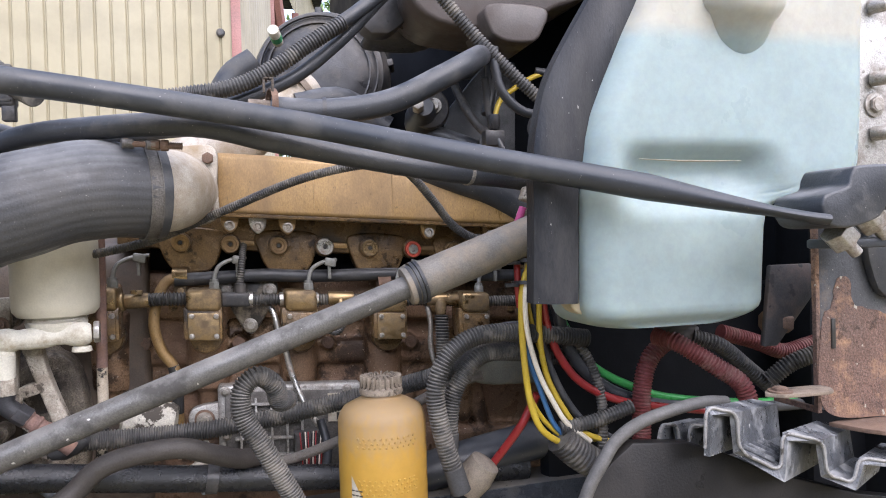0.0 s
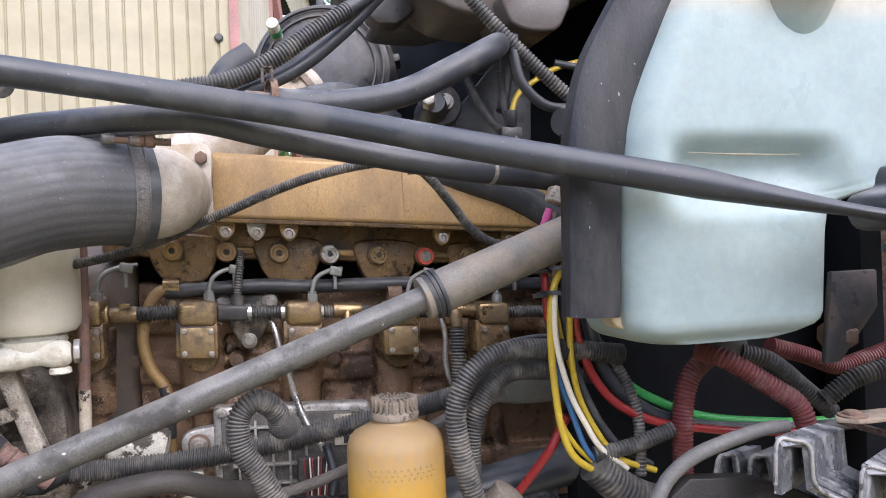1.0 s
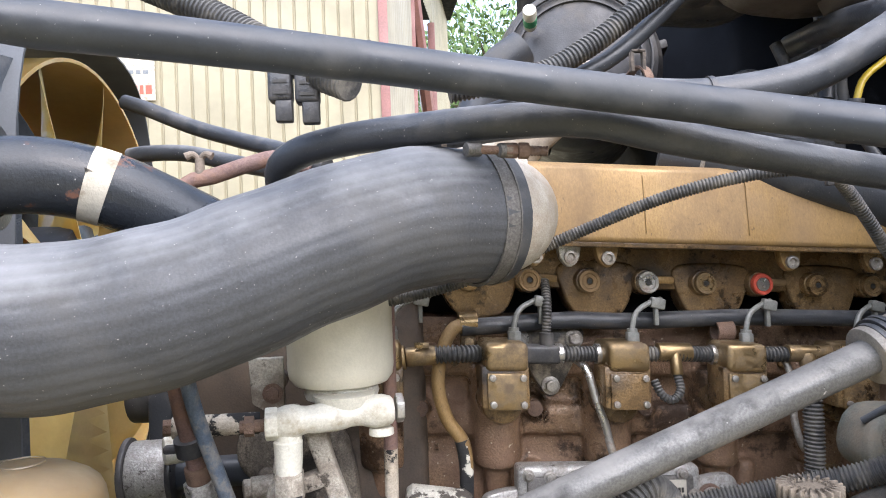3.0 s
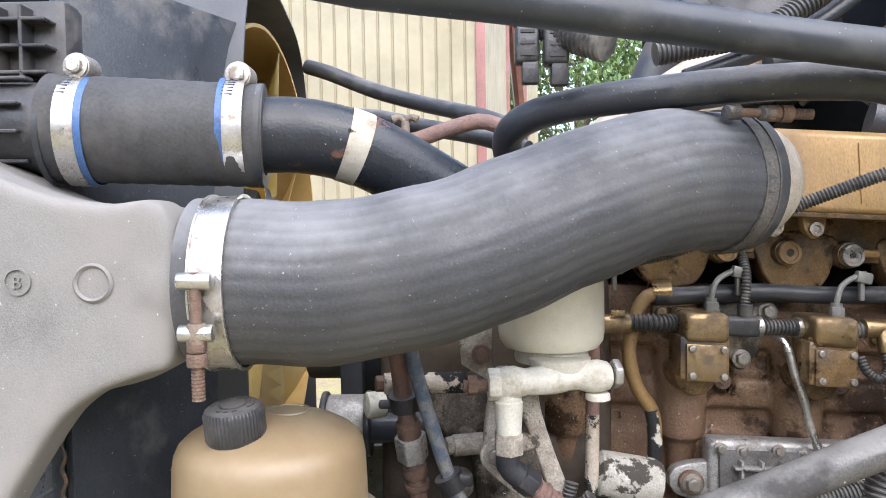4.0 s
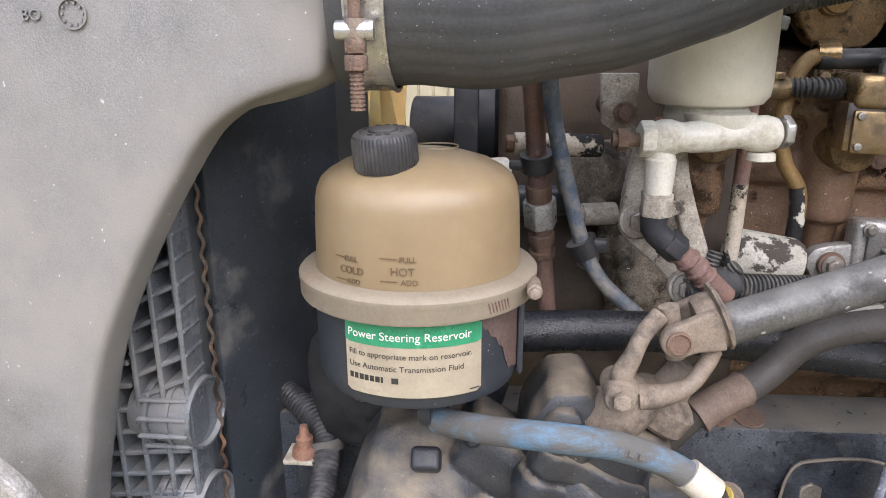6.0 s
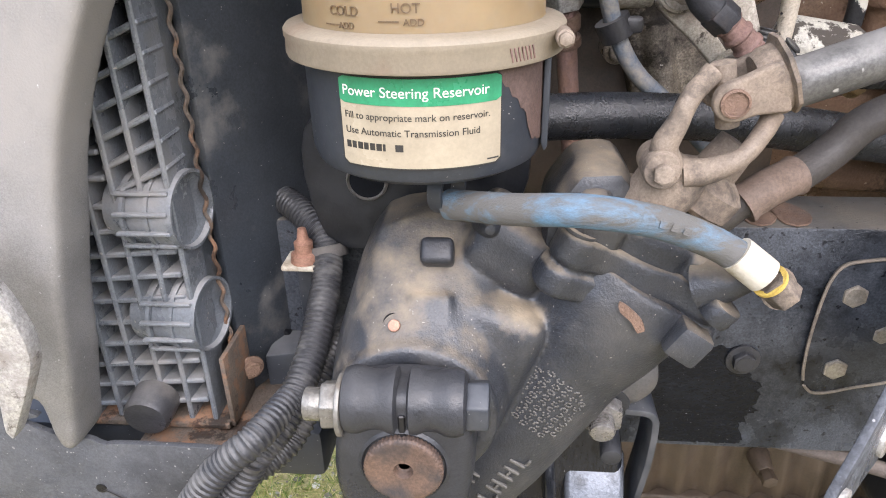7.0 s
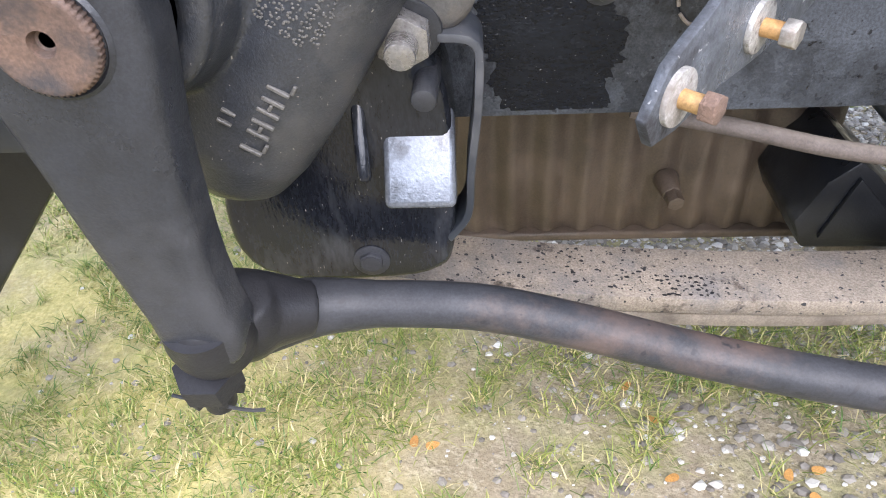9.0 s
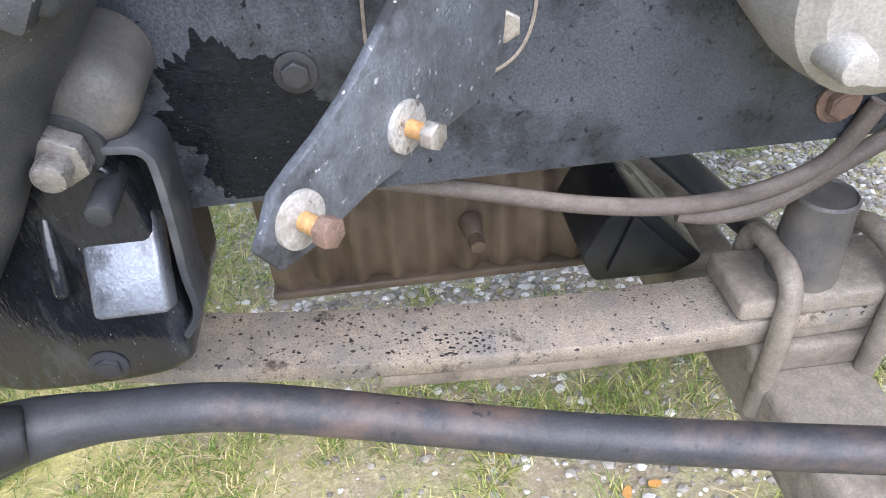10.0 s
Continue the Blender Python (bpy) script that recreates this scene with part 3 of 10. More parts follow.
# ---- ground, building, trees ----
def ground_material():
    m = bpy.data.materials.new("ground_soil")
    m.use_nodes = True
    nt = m.node_tree
    N, L = nt.nodes, nt.links
    co = N.new("ShaderNodeTexCoord")

    def fbm(sc, d=8, r=0.65):
        n = N.new("ShaderNodeTexNoise")
        n.inputs["Scale"].default_value, n.inputs["Detail"].default_value, n.inputs["Roughness"].default_value = sc, d, r
        L.new(co.outputs["Object"], n.inputs["Vector"])
        return n.outputs["Fac"]

    def ramp(src, stops):
        r = N.new("ShaderNodeValToRGB")
        L.new(src, r.inputs[0])
        while len(r.color_ramp.elements) < len(stops):
            r.color_ramp.elements.new(0.5)
        for e, (p, c) in zip(r.color_ramp.elements, stops):
            e.position, e.color = p, rgb(c)
        return r.outputs[0]

    def blend(f, a, b):
        x = N.new("ShaderNodeMix")
        x.data_type = "RGBA"
        L.new(f, x.inputs["Factor"]), L.new(a, x.inputs[6]), L.new(b, x.inputs[7])
        return x.outputs[2]
    soil = ramp(fbm(9), [(0.3, (0.195, 0.155, 0.098)), (0.55, (0.280, 0.230, 0.155)), (0.8, (0.39, 0.332, 0.24))])
    grit = ramp(fbm(120, 4), [(0.35, (0.13, 0.103, 0.066)), (0.5, (0.34, 0.284, 0.19)), (0.7, (0.50, 0.44, 0.33))])
    colour = blend(ramp(fbm(30), [(0.4, (0, 0, 0)), (0.65, (0.8, 0.8, 0.8))]), soil, grit)
    green = ramp(fbm(60, 5), [(0.35, (0.13, 0.165, 0.028)), (0.65, (0.42, 0.40, 0.13))])
    reach = N.new("ShaderNodeVectorMath")
    reach.operation = "DISTANCE"
    reach.inputs[1].default_value = (-1.15, 1.5, 0.0)
    L.new(co.outputs["Object"], reach.inputs[0])
    lawn = N.new("ShaderNodeMapRange")
    for key, value in (("From Min", 0.95), ("From Max", 0.40), ("To Min", 0.0), ("To Max", 0.7)):
        lawn.inputs[key].default_value = value
    L.new(reach.outputs["Value"], lawn.inputs["Value"])
    uneven = N.new("ShaderNodeMath")
    uneven.operation = "MULTIPLY"
    L.new(lawn.outputs[0], uneven.inputs[0])
    L.new(ramp(fbm(5), [(0.35, (0.25, 0.25, 0.25)), (0.55, (1, 1, 1))]), uneven.inputs[1])
    colour = blend(uneven.outputs[0], colour, ramp(fbm(90, 5), [(0.35, (0.36, 0.325, 0.080)), (0.65, (0.68, 0.56, 0.20))]))
    colour = blend(ramp(fbm(3.2), [(0.44, (0, 0, 0)), (0.62, (0.5, 0.5, 0.5))]), colour, green)
    b = N["Principled BSDF"]
    L.new(colour, b.inputs["Base Color"])
    b.inputs["Roughness"].default_value = 0.95
    bp = N.new("ShaderNodeBump")
    bp.inputs["Strength"].default_value, bp.inputs["Distance"].default_value = 0.7, 0.01
    L.new(fbm(70, 8), bp.inputs["Height"])
    L.new(bp.outputs[0], b.inputs["Normal"])
    return m


def height(x, y):
    return 0.012 * noise.noise(Vector((x * 2.2, y * 2.2, 0.3))) + 0.005 * noise.noise(Vector((x * 9, y * 9, 1.3))) - 0.006


bm = B()
n = 90
near = [[bm.verts.new((-2.2 + 4.6 * i / n, 0.2 + 4.6 * j / n, height(-2.2 + 4.6 * i / n, 0.2 + 4.6 * j / n))) for i in range(n + 1)] for j in range(n + 1)]
for j in range(n):
    for i in range(n):
        bm.faces.new((near[j][i], near[j][i + 1], near[j + 1][i + 1], near[j + 1][i]))
border = near[0] + [row[-1] for row in near[1:]] + near[-1][-2::-1] + [row[0] for row in near[-2:0:-1]]
far = [bm.verts.new((0.1 + (v.co.x - 0.1) * 400, 2.5 + (v.co.y - 2.5) * 400, 0)) for v in border]
for k in range(len(border)):
    q = (k + 1) % len(border)
    bm.faces.new((border[k], far[k], far[q], border[q]))
single("ground", bm, ground_material(), "bare sandy soil with thin grass and gravel", "ground", kind="structure")


def blade_material(name, a, b, mid=None):
    m = bpy.data.materials.new(name)
    m.use_nodes = True
    nt = m.node_tree
    g = nt.nodes.new("ShaderNodeNewGeometry")
    r = nt.nodes.new("ShaderNodeValToRGB")
    nt.links.new(g.outputs["Random Per Island"], r.inputs[0])
    r.color_ramp.elements[0].color, r.color_ramp.elements[1].color = rgb(a), rgb(b)
    if mid:
        r.color_ramp.elements.new(0.62).color = rgb(mid)
    p = nt.nodes["Principled BSDF"]
    nt.links.new(r.outputs[0], p.inputs["Base Color"])
    p.inputs["Roughness"].default_value = 0.6
    return m


def patchy(x, y, s, seed):
    return noise.noise(Vector((x * s, y * s, seed)))


grass_mat = blade_material("grass_blade", (0.045, 0.110, 0.012), (0.58, 0.47, 0.25), (0.25, 0.275, 0.050))
verts, faces = [], []
rng = random.Random(5)
count = 0
while count < 85000:
    x, y = rng.uniform(-1.7, 1.3), rng.uniform(0.9, 3.3)
    if 0.8 * patchy(x, y, 2.6, 3.0) + 0.8 * patchy(x, y, 11, 5.0) < rng.uniform(-0.30, 0.55) + (0.40 if y > 1.75 and x > -0.5 else 0) - (0.25 if x < -0.4 else 0):
        continue
    for q in range(rng.randint(3, 9)):
        count += 1
        bx, by = x + rng.gauss(0, 0.010), y + rng.gauss(0, 0.010)
        a, h, lean = rng.uniform(0, 6.283), rng.uniform(0.006, 0.030) * (1.25 if x > -0.2 else 0.9), rng.uniform(0.5, 2.6)
        w = rng.uniform(0.0006, 0.0017)
        dx, dy = math.cos(a), math.sin(a)
        z = height(bx, by) - 0.002
        i = len(verts)
        verts += [(bx - dy * w, by + dx * w, z), (bx + dy * w, by - dx * w, z),
                  (bx + dx * h * lean * 0.4 + dy * w * 0.8, by + dy * h * lean * 0.4 - dx * w * 0.8, z + h * 0.65), (bx + dx * h * lean * 0.4 - dy * w * 0.8, by + dy * h * lean * 0.4 + dx * w * 0.8, z + h * 0.65),
                  (bx + dx * h * lean, by + dy * h * lean, z + h * 0.9)]
        faces += [(i, i + 1, i + 2, i + 3), (i + 3, i + 2, i + 4)]
me = bpy.data.meshes.new("grass")
me.from_pydata(verts, [], faces)
me.materials.append(grass_mat)
tagged(new("grass", me), "thin patchy green and straw grass on soil", "grass", kind="stuff")

# pebbles and crushed stone
stone_mat = blade_material("crushed_stone", (0.115, 0.100, 0.082), (0.56, 0.54, 0.49), (0.27, 0.243, 0.200))


def pebble(rng):
    t = bmesh.new()
    bmesh.ops.create_icosphere(t, subdivisions=1, radius=1.0)
    for v in t.verts:
        v.co *= 1 + rng.uniform(-0.28, 0.22)
    co = [v.co.copy() for v in t.verts]
    fs = [[v.index for v in f.verts] for f in t.faces]
    t.free()
    return co, fs


rng = random.Random(8)
shapes = [pebble(rng) for k in range(12)]
verts, faces = [], []
count = 0
while count < 44000:
    x, y = rng.uniform(-1.2, 1.3), rng.uniform(0.85, 3.3)
    share = 0.05 + 0.48 * min(1, max(0, (x + 0.45) * 1.1)) + 1.3 * min(1, max(0, (y - 1.65) * 2.2)) * min(1, max(0, (x + 0.9)))
    if rng.random() > share * (0.65 + 0.5 * patchy(x, y, 4, 9)):
        continue
    count += 1
    s = rng.choice((0.0015, 0.002, 0.002, 0.0025, 0.003, 0.003, 0.004, 0.005, 0.007, 0.010)) * (1.1 if x > -0.1 or y > 1.9 else 0.8)
    m = pose(x, y, height(x, y) + s * 0.25, rng.uniform(0, 360), rng.uniform(0, 360), rng.uniform(0, 360)).to_3x3()
    co, fs = shapes[count % 12]
    i = len(verts)
    for c in co:
        q = m @ c
        verts.append((x + q.x * s * 1.2, y + q.y * s, height(x, y) + s * 0.12 + q.z * s * 0.65))
    faces += [tuple(i + k for k in f) for f in fs]
me = bpy.data.meshes.new("gravel")
me.from_pydata(verts, [], faces)
me.materials.append(stone_mat)
tagged(new("gravel", me), "loose grey and white crushed stone", "gravel", kind="stuff")

# fallen leaves
leaf_mat = surface("fallen_leaf_brown", (0.52, 0.27, 0.07), 0.6, second=(0.40, 0.18, 0.05), scale=60, bump=0.2)
for k, (x, y, a) in enumerate(((-0.351, 1.465, 20), (-0.382, 1.47, 80), (0.06, 1.52, 140), (0.07, 1.40, 200), (0.26, 1.40, 60), (0.31, 1.41, 10), (0.29, 1.36, 300), (0.02, 1.6, 45))):
    bm = B()
    pts = [(0.013 * math.cos(t) * (1 + 0.3 * math.cos(t)), 0.008 * math.sin(t)) for t in [2 * math.pi * i / 14 for i in range(14)]]
    top = [bm.verts.new((u, v, 0.003 + 6 * (u * u + v * v))) for u, v in pts]
    low = [bm.verts.new((u, v, 0.0024 + 6 * (u * u + v * v))) for u, v in pts]
    bm.faces.new(top), bm.faces.new(low[::-1])
    for i in range(14):
        bm.faces.new((top[i], low[i], low[(i + 1) % 14], top[(i + 1) % 14]))
    bm.transform(pose(x, y, height(x, y) + 0.004, 8, 5, a))
    single("fallen_leaf", bm, leaf_mat, "dry orange-brown leaf lying on gravel", "leaf", "fallen leaves")

# ---- metal building behind the truck ----
WALL_Y, CORNER_X = 8.0, 0.14
bm = B()
x = -14.0
line = []
while x < CORNER_X:
    line += [(x, 0.0), (x + 0.118, 0.0), (x + 0.130, 0.018), (x + 0.140, 0.018), (x + 0.152, 0.0)]
    x += 0.152
line = [(u, d) for u, d in line if u <= CORNER_X] + [(CORNER_X, 0.0)]
lo = [bm.verts.new((u, WALL_Y + d, 0.0)) for u, d in line]
hi = [bm.verts.new((u, WALL_Y + d, 7.0)) for u, d in line]
for k in range(len(line) - 1):
    bm.faces.new((lo[k], lo[k + 1], hi[k + 1], hi[k]))
back_lo = [bm.verts.new((u, WALL_Y + 0.12, z)) for u, z in ((line[0][0], 0), (CORNER_X, 0), (CORNER_X, 7), (line[0][0], 7))]
bm.faces.new(back_lo)
building = thing("metal_building", (-6, WALL_Y, 0), "beige ribbed metal shed with dark red trim", "building")
part("wall", bm, siding_paint, building, smooth=0)
bm = B()
box(bm, (CORNER_X - 0.01, WALL_Y - 0.005, 3.5), (0.10, 0.05, 7.0), 0.006)
part("corner_trim", bm, trim_paint, building, "dark red corner trim")
bm = B()
lathe(bm, [(0.001, 0.03), (0.03, 0.028), (0.045, 0.012), (0.045, -0.01)], (-0.03, WALL_Y - 0.01, 3.74), (0, -1, 0), 18)
part("wall_knob", bm, plastic, building, "round black wall fitting")


def ribbed_side(bm, y0, y1, z0, z1, slope=0.205):
    y = y0
    k = 0
    prev = None
    while y <= y1 + 1e-6:
        for d in ((y, 0.0), (min(y + 0.10, y1), 0.0), (min(y + 0.12, y1), 0.02), (min(y + 0.14, y1), 0.02)):
            xx = CORNER_X + (d[0] - WALL_Y) * slope + d[1]
            cur = (bm.verts.new((xx, d[0], z0)), bm.verts.new((xx, d[0], z1)))
            if prev:
                bm.faces.new((prev[0], cur[0], cur[1], prev[1]))
            prev = cur
        y += 0.152


bm = B()
ribbed_side(bm, WALL_Y + 0.05, WALL_Y + 2.2, 0.0, 7.0)
part("side_wall", bm, siding_shadow, building, smooth=0)
bm = B()
ribbed_side(bm, WALL_Y + 5.0, WALL_Y + 8.6, 0.0, 7.0)
part("side_wall", bm, siding_paint, building, smooth=0)
bm = B()
ribbed_side(bm, WALL_Y + 2.2, WALL_Y + 5.0, 5.6, 7.0)
part("side_wall", bm, siding_paint, building, smooth=0)
for yy in (WALL_Y + 2.2, WALL_Y + 5.0):
    bm = B()
    xx = CORNER_X + (yy - WALL_Y) * 0.205
    box(bm, (xx, yy, 2.8), (0.12, 0.10, 5.6), 0.005)
    part("door_jamb", bm, trim_paint, building, "dark brown door jamb")
bm = B()
tube(bm, [(0.60, WALL_Y + 2.3, 5.5), (1.15, WALL_Y + 4.9, 3.0)], 0.11, 8, 0.5)
part("door_brace", bm, trim_paint, building, "brown diagonal steel brace")
# shed interior: shade painted as a near-black wall and ceiling
bm = B()
box(bm, (-5.0, WALL_Y + 4.6, 3.4), (6.0, 0.2, 6.8))
box(bm, (-2.0, WALL_Y + 4.4, 6.9), (8.0, 8.4, 0.1))
part("inner_wall", bm, cavity_shade, building, "shed interior, its shade painted near-black")
bm = B()
box(bm, (-6.6, WALL_Y + 4.3, 7.12), (14.9, 8.9, 0.12), 0.02)
part("roof", bm, siding_shadow, building)

# banner
banner = thing("banner", (-3.4, WALL_Y - 0.02, 3.6), "white vinyl banner with red and grey printing on the wall", "banner")
bm = B()
box(bm, (-3.45, WALL_Y - 0.03, 3.60), (2.48, 0.012, 0.86), 0.003)
part("sheet", bm, tag_white, banner)
for z, x0, x1, h, mt in ((3.68, -4.4, -2.33, 0.07, red_paint), (3.46, -4.4, -2.32, 0.04, grey_plastic), (3.28, -4.2, -2.30, 0.09, red_paint)):
    x = x0
    rr = random.Random(int(z * 100))
    while x < x1:
        w = rr.uniform(0.035, 0.06)
        bm = B()
        box(bm, (x + w / 2, WALL_Y - 0.038, z), (w, 0.004, h))
        part("printed_bar", bm, mt, banner)
        x += w + 0.022
bm = B()
prism(bm, [(-2.95, 3.78), (-2.42, 3.78), (-2.30, 3.86), (-2.42, 3.94), (-2.95, 3.94)], "y", WALL_Y - 0.042, WALL_Y - 0.037)
part("printed_bar", bm, wire_blue, banner, "blue printed arrow shape")


# trees behind
def tree(place, scale, seed):
    rr = random.Random(seed)
    t = thing("tree", place, "leafy green broadleaf tree behind the shed", "tree", "trees behind the shed")
    bm = B()
    p = Vector(place)
    tube(bm, [p, p + Vector((0.1, 0, 2.5)) * scale, p + Vector((-0.1, 0.1, 5.0)) * scale, p + Vector((0.2, 0, 7.5)) * scale], lambda s: 0.28 * scale * (1 - 0.8 * s), 10, 0.5)
    limbs = []
    for k in range(9):
        a = k * 2.4
        h = (2.6 + 0.5 * k) * scale
        e = p + Vector((math.cos(a) * (2.4 - 0.12 * k) * scale, math.sin(a) * (2.4 - 0.12 * k) * scale, h + 1.6 * scale))
        limbs.append(e)
        tube(bm, [p + Vector((0, 0, h)), (p + Vector((0, 0, h)) + e) / 2 + Vector((0, 0, 0.2)), e], lambda s: 0.09 * scale * (1 - 0.75 * s), 6, 0.6)
    part("trunk", bm, pan_paint, t)
    vs, fs = [], []
    for k in range(6500):
        c = rr.choice(limbs) + Vector((rr.gauss(0, 0.75), rr.gauss(0, 0.75), rr.gauss(0, 0.6))) * scale
        q = pose(*c, rr.uniform(0, 360), rr.uniform(0, 360), rr.uniform(0, 360))
        s = rr.uniform(0.07, 0.15) * scale
        i = len(vs)
        vs += [q @ Vector(v) for v in ((-s, 0, 0), (0, -s * 0.5, 0.02), (s, 0, 0), (0, s * 0.5, 0.02))]
        fs.append((i, i + 1, i + 2, i + 3))
    me = bpy.data.meshes.new("crown")
    me.from_pydata(vs, [], fs)
    me.materials.append(tree_leaf)
    ob = new("crown", me)
    ob.parent, ob.matrix_parent_inverse = t, t.matrix_world.inverted()


tree_leaf = blade_material("tree_leaf", (0.05, 0.10, 0.025), (0.13, 0.20, 0.06))
tree((5.0, 27, 0), 1.2, 1)
tree((9.5, 30, 0), 1.15, 2)
tree((1.5, 31, 0), 1.2, 3)

# far woods behind the camera, unseen, added to darken reflections and the low sky
rr = random.Random(21)
bm = B()
prev = None
for k in range(121):
    a = radians(-200 + 220 * k / 120)
    d = 26 + 4 * noise.noise(Vector((k * 0.3, 0, 0)))
    h = 8.5 + 3.0 * noise.noise(Vector((k * 0.21, 4, 0))) + 1.2 * noise.noise(Vector((k * 0.9, 8, 0)))
    cur = [bm.verts.new((math.cos(a) * (d + o), 2 + math.sin(a) * (d + o), z)) for o, z in ((0, -0.1), (-0.8, h * 0.4), (0.2, h * 0.8), (1.5, h), (4, h * 0.9), (5, -0.1))]
    if prev:
        for i in range(5):
            bm.faces.new((prev[i], cur[i], cur[i + 1], prev[i + 1]))
    prev = cur
single("backdrop", bm, surface("unseen_woods", (0.052, 0.062, 0.040), 0.8, second=(0.03, 0.036, 0.024), scale=1.2, bump=0.0, grain=3), "added dark green woods behind the camera, unseen", "woods", kind="structure", smooth=0)

# ---- frame rails of the truck ----
WEB = 1.31


def rail(name, y, inward, label):
    s = 1 if inward else -1
    t = thing(name, (0.4, y, 0.757), label, "frame rail", "frame rails")
    bm = B()
    prism(bm, [(y, 0.757), (y + s * 0.085, 0.757), (y + s * 0.085, 0.766), (y + s * 0.009, 0.766), (y + s * 0.009, 1.026), (y + s * 0.085, 1.026), (y + s * 0.085, 1.035), (y, 1.035)], "x", -0.78, 2.6, 0.004)
    part("channel", bm, frame_paint, t)
    return t


near_rail = rail("frame_rail", WEB, True, "black painted steel chassis rail, chipped and dusty")
rail("frame_rail", 2.17, False, "black painted steel chassis rail behind the engine")
for k, (x, z, r, mt) in enumerate(((-0.150, 0.88, 0.0125, arm_iron), (-0.058, 0.877, 0.013, zinc), (-0.058, 0.965, 0.013, zinc), (0.02, 0.905, 0.014, zinc), (0.335, 0.800, 0.015, rusty), (-0.02, 0.92, 0.011, zinc))):
    bm = B()
    hexbolt(bm, (x, WEB, z), (0, -1, 0), r, washer=True)
    part("bolt", bm, mt, near_rail)
bm = B()
prism(bm, soft_outline([(-0.085, 0.855), (-0.03, 0.855), (0.03, 0.88), (0.045, 0.94), (0.02, 1.0), (-0.05, 1.005), (-0.085, 0.98)], 0.01), "y", WEB - 0.008, WEB - 0.001, 0.003)
part("mount_plate", bm, frame_paint, near_rail, "black mounting plate with a worn dusty edge")
bm = B()
tube(bm, [(u, WEB - 0.008, v) for u, v in soft_outline([(-0.085, 0.855), (-0.03, 0.855), (0.03, 0.88), (0.045, 0.94), (0.02, 1.0), (-0.05, 1.005), (-0.085, 0.98)], 0.01)], 0.0017, 6, 0.006)
part("worn_edge", bm, axle_dust, near_rail, "dusty worn rim")
bm = B()
ol = []
for k in range(220):
    a = 2 * math.pi * k / 220
    q = 1 + 0.07 * noise.noise(Vector((math.cos(a) * 26, math.sin(a) * 26, 5.1))) + 0.34 * noise.noise(Vector((math.cos(a) * 2.2, math.sin(a) * 2.2, 0.7))) + 0.16 * noise.noise(Vector((math.cos(a) * 9, math.sin(a) * 9, 2.1)))
    ol.append((-0.198 + 0.066 * q * math.cos(a) - 0.020 * math.sin(a), max(0.764, 0.832 + 0.078 * q * math.sin(a))))
prism(bm, ol, "y", WEB - 0.0006, WEB + 0.001)
part("oil_patch", bm, surface("oil_black", (0.003, 0.004, 0.007), 0.14, second=(0.008, 0.010, 0.014), scale=60, spec=0.22, specks=(0.22, 0.22, 0.21), speck_amount=0.28, speck_scale=420, bump=0.4, grain=200, crisp=0.4, stretch=(0.7, 1.0, 1.3)), near_rail, "glossy black oil patch with grit")
bm = B()
for k in range(4):
    prism(bm, soft_outline([(-0.235 + 0.034 * k, WEB + 0.006), (-0.215 + 0.034 * k, WEB + 0.004), (-0.203 + 0.034 * k, WEB + 0.03), (-0.218 + 0.034 * k, WEB + 0.06), (-0.240 + 0.034 * k, WEB + 0.05)], 0.008), "z", 1.0352, 1.0368, 0.0006, 1)
part("rust_scale", bm, rusty, near_rail, "flaking rust on the upper flange")

# inner side of the engine bay, its deep shade put into a near-black colour
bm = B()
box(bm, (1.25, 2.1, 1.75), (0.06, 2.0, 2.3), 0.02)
single("firewall", bm, cavity_shade, "firewall behind the engine, bay shade painted near-black", "wall", kind="structure")

# ---- radiator, coolers and hoses at the front ----
# cast tank of the charge-air cooler
cooler = thing("cooler_tank", (-0.82, 1.17, 0.86), "cast aluminium charge-air cooler side tank with raised numbers", "cooler tank")
HOSE_L = Vector((-0.497, 1.175, 1.472))
bm = B()
out = soft_outline([(-0.522, 1.534), (-0.57, 1.540), (-0.63, 1.552), (-0.72, 1.60), (-0.80, 1.67), (-0.93, 1.70), (-0.96, 1.45), (-0.955, 1.20), (-0.90, 1.05), (-0.86, 0.965), (-0.822, 0.945), (-0.803, 0.950), (-0.799, 0.905), (-0.795, 0.893), (-0.782, 0.891), (-0.774, 0.93), (-0.764, 0.975), (-0.757, 1.020), (-0.750, 1.060), (-0.741, 1.095), (-0.731, 1.140), (-0.717, 1.184), (-0.700, 1.224), (-0.676, 1.270), (-0.655, 1.306), (-0.634, 1.338), (-0.612, 1.368), (-0.580, 1.390), (-0.545, 1.402), (-0.522, 1.408)], 0.016)
prism(bm, out, "y", 1.115, 1.168, 0.024, 5)
prism(bm, soft_outline([(-0.522, 1.530), (-0.62, 1.545), (-0.78, 1.62), (-0.90, 1.64), (-0.90, 1.40), (-0.66, 1.38), (-0.522, 1.412)], 0.02), "y", 1.14, 1.225, 0.02, 3)
bmesh.ops.subdivide_edges(bm, edges=[e for e in bm.edges if e.calc_length() > 0.1], cuts=2)
lathe(bm, [(0.0, -0.10), (0.045, -0.09), (0.056, -0.02), (0.0625, 0.02), (0.064, 0.05), (0.0, 0.05)], HOSE_L + Vector((-0.062, 0, 0)), (1, 0, 0), 40)
cast(part("body", bm, cast_alu, cooler), 0.0042, 10)
lettering("cast_number", "C3546", 0.021, cast_alu, cooler, facing((-0.737, 1.1139, 1.481)), 0.0008)
lettering("cast_letter", "B", 0.014, cast_alu, cooler, facing((-0.6445, 1.1139, 1.475)), 0.0008)
bm = B()
ring(bm, (-0.640, 1.1139, 1.480), (0, -1, 0), 0.0095, 0.002, 0.0013, 28)
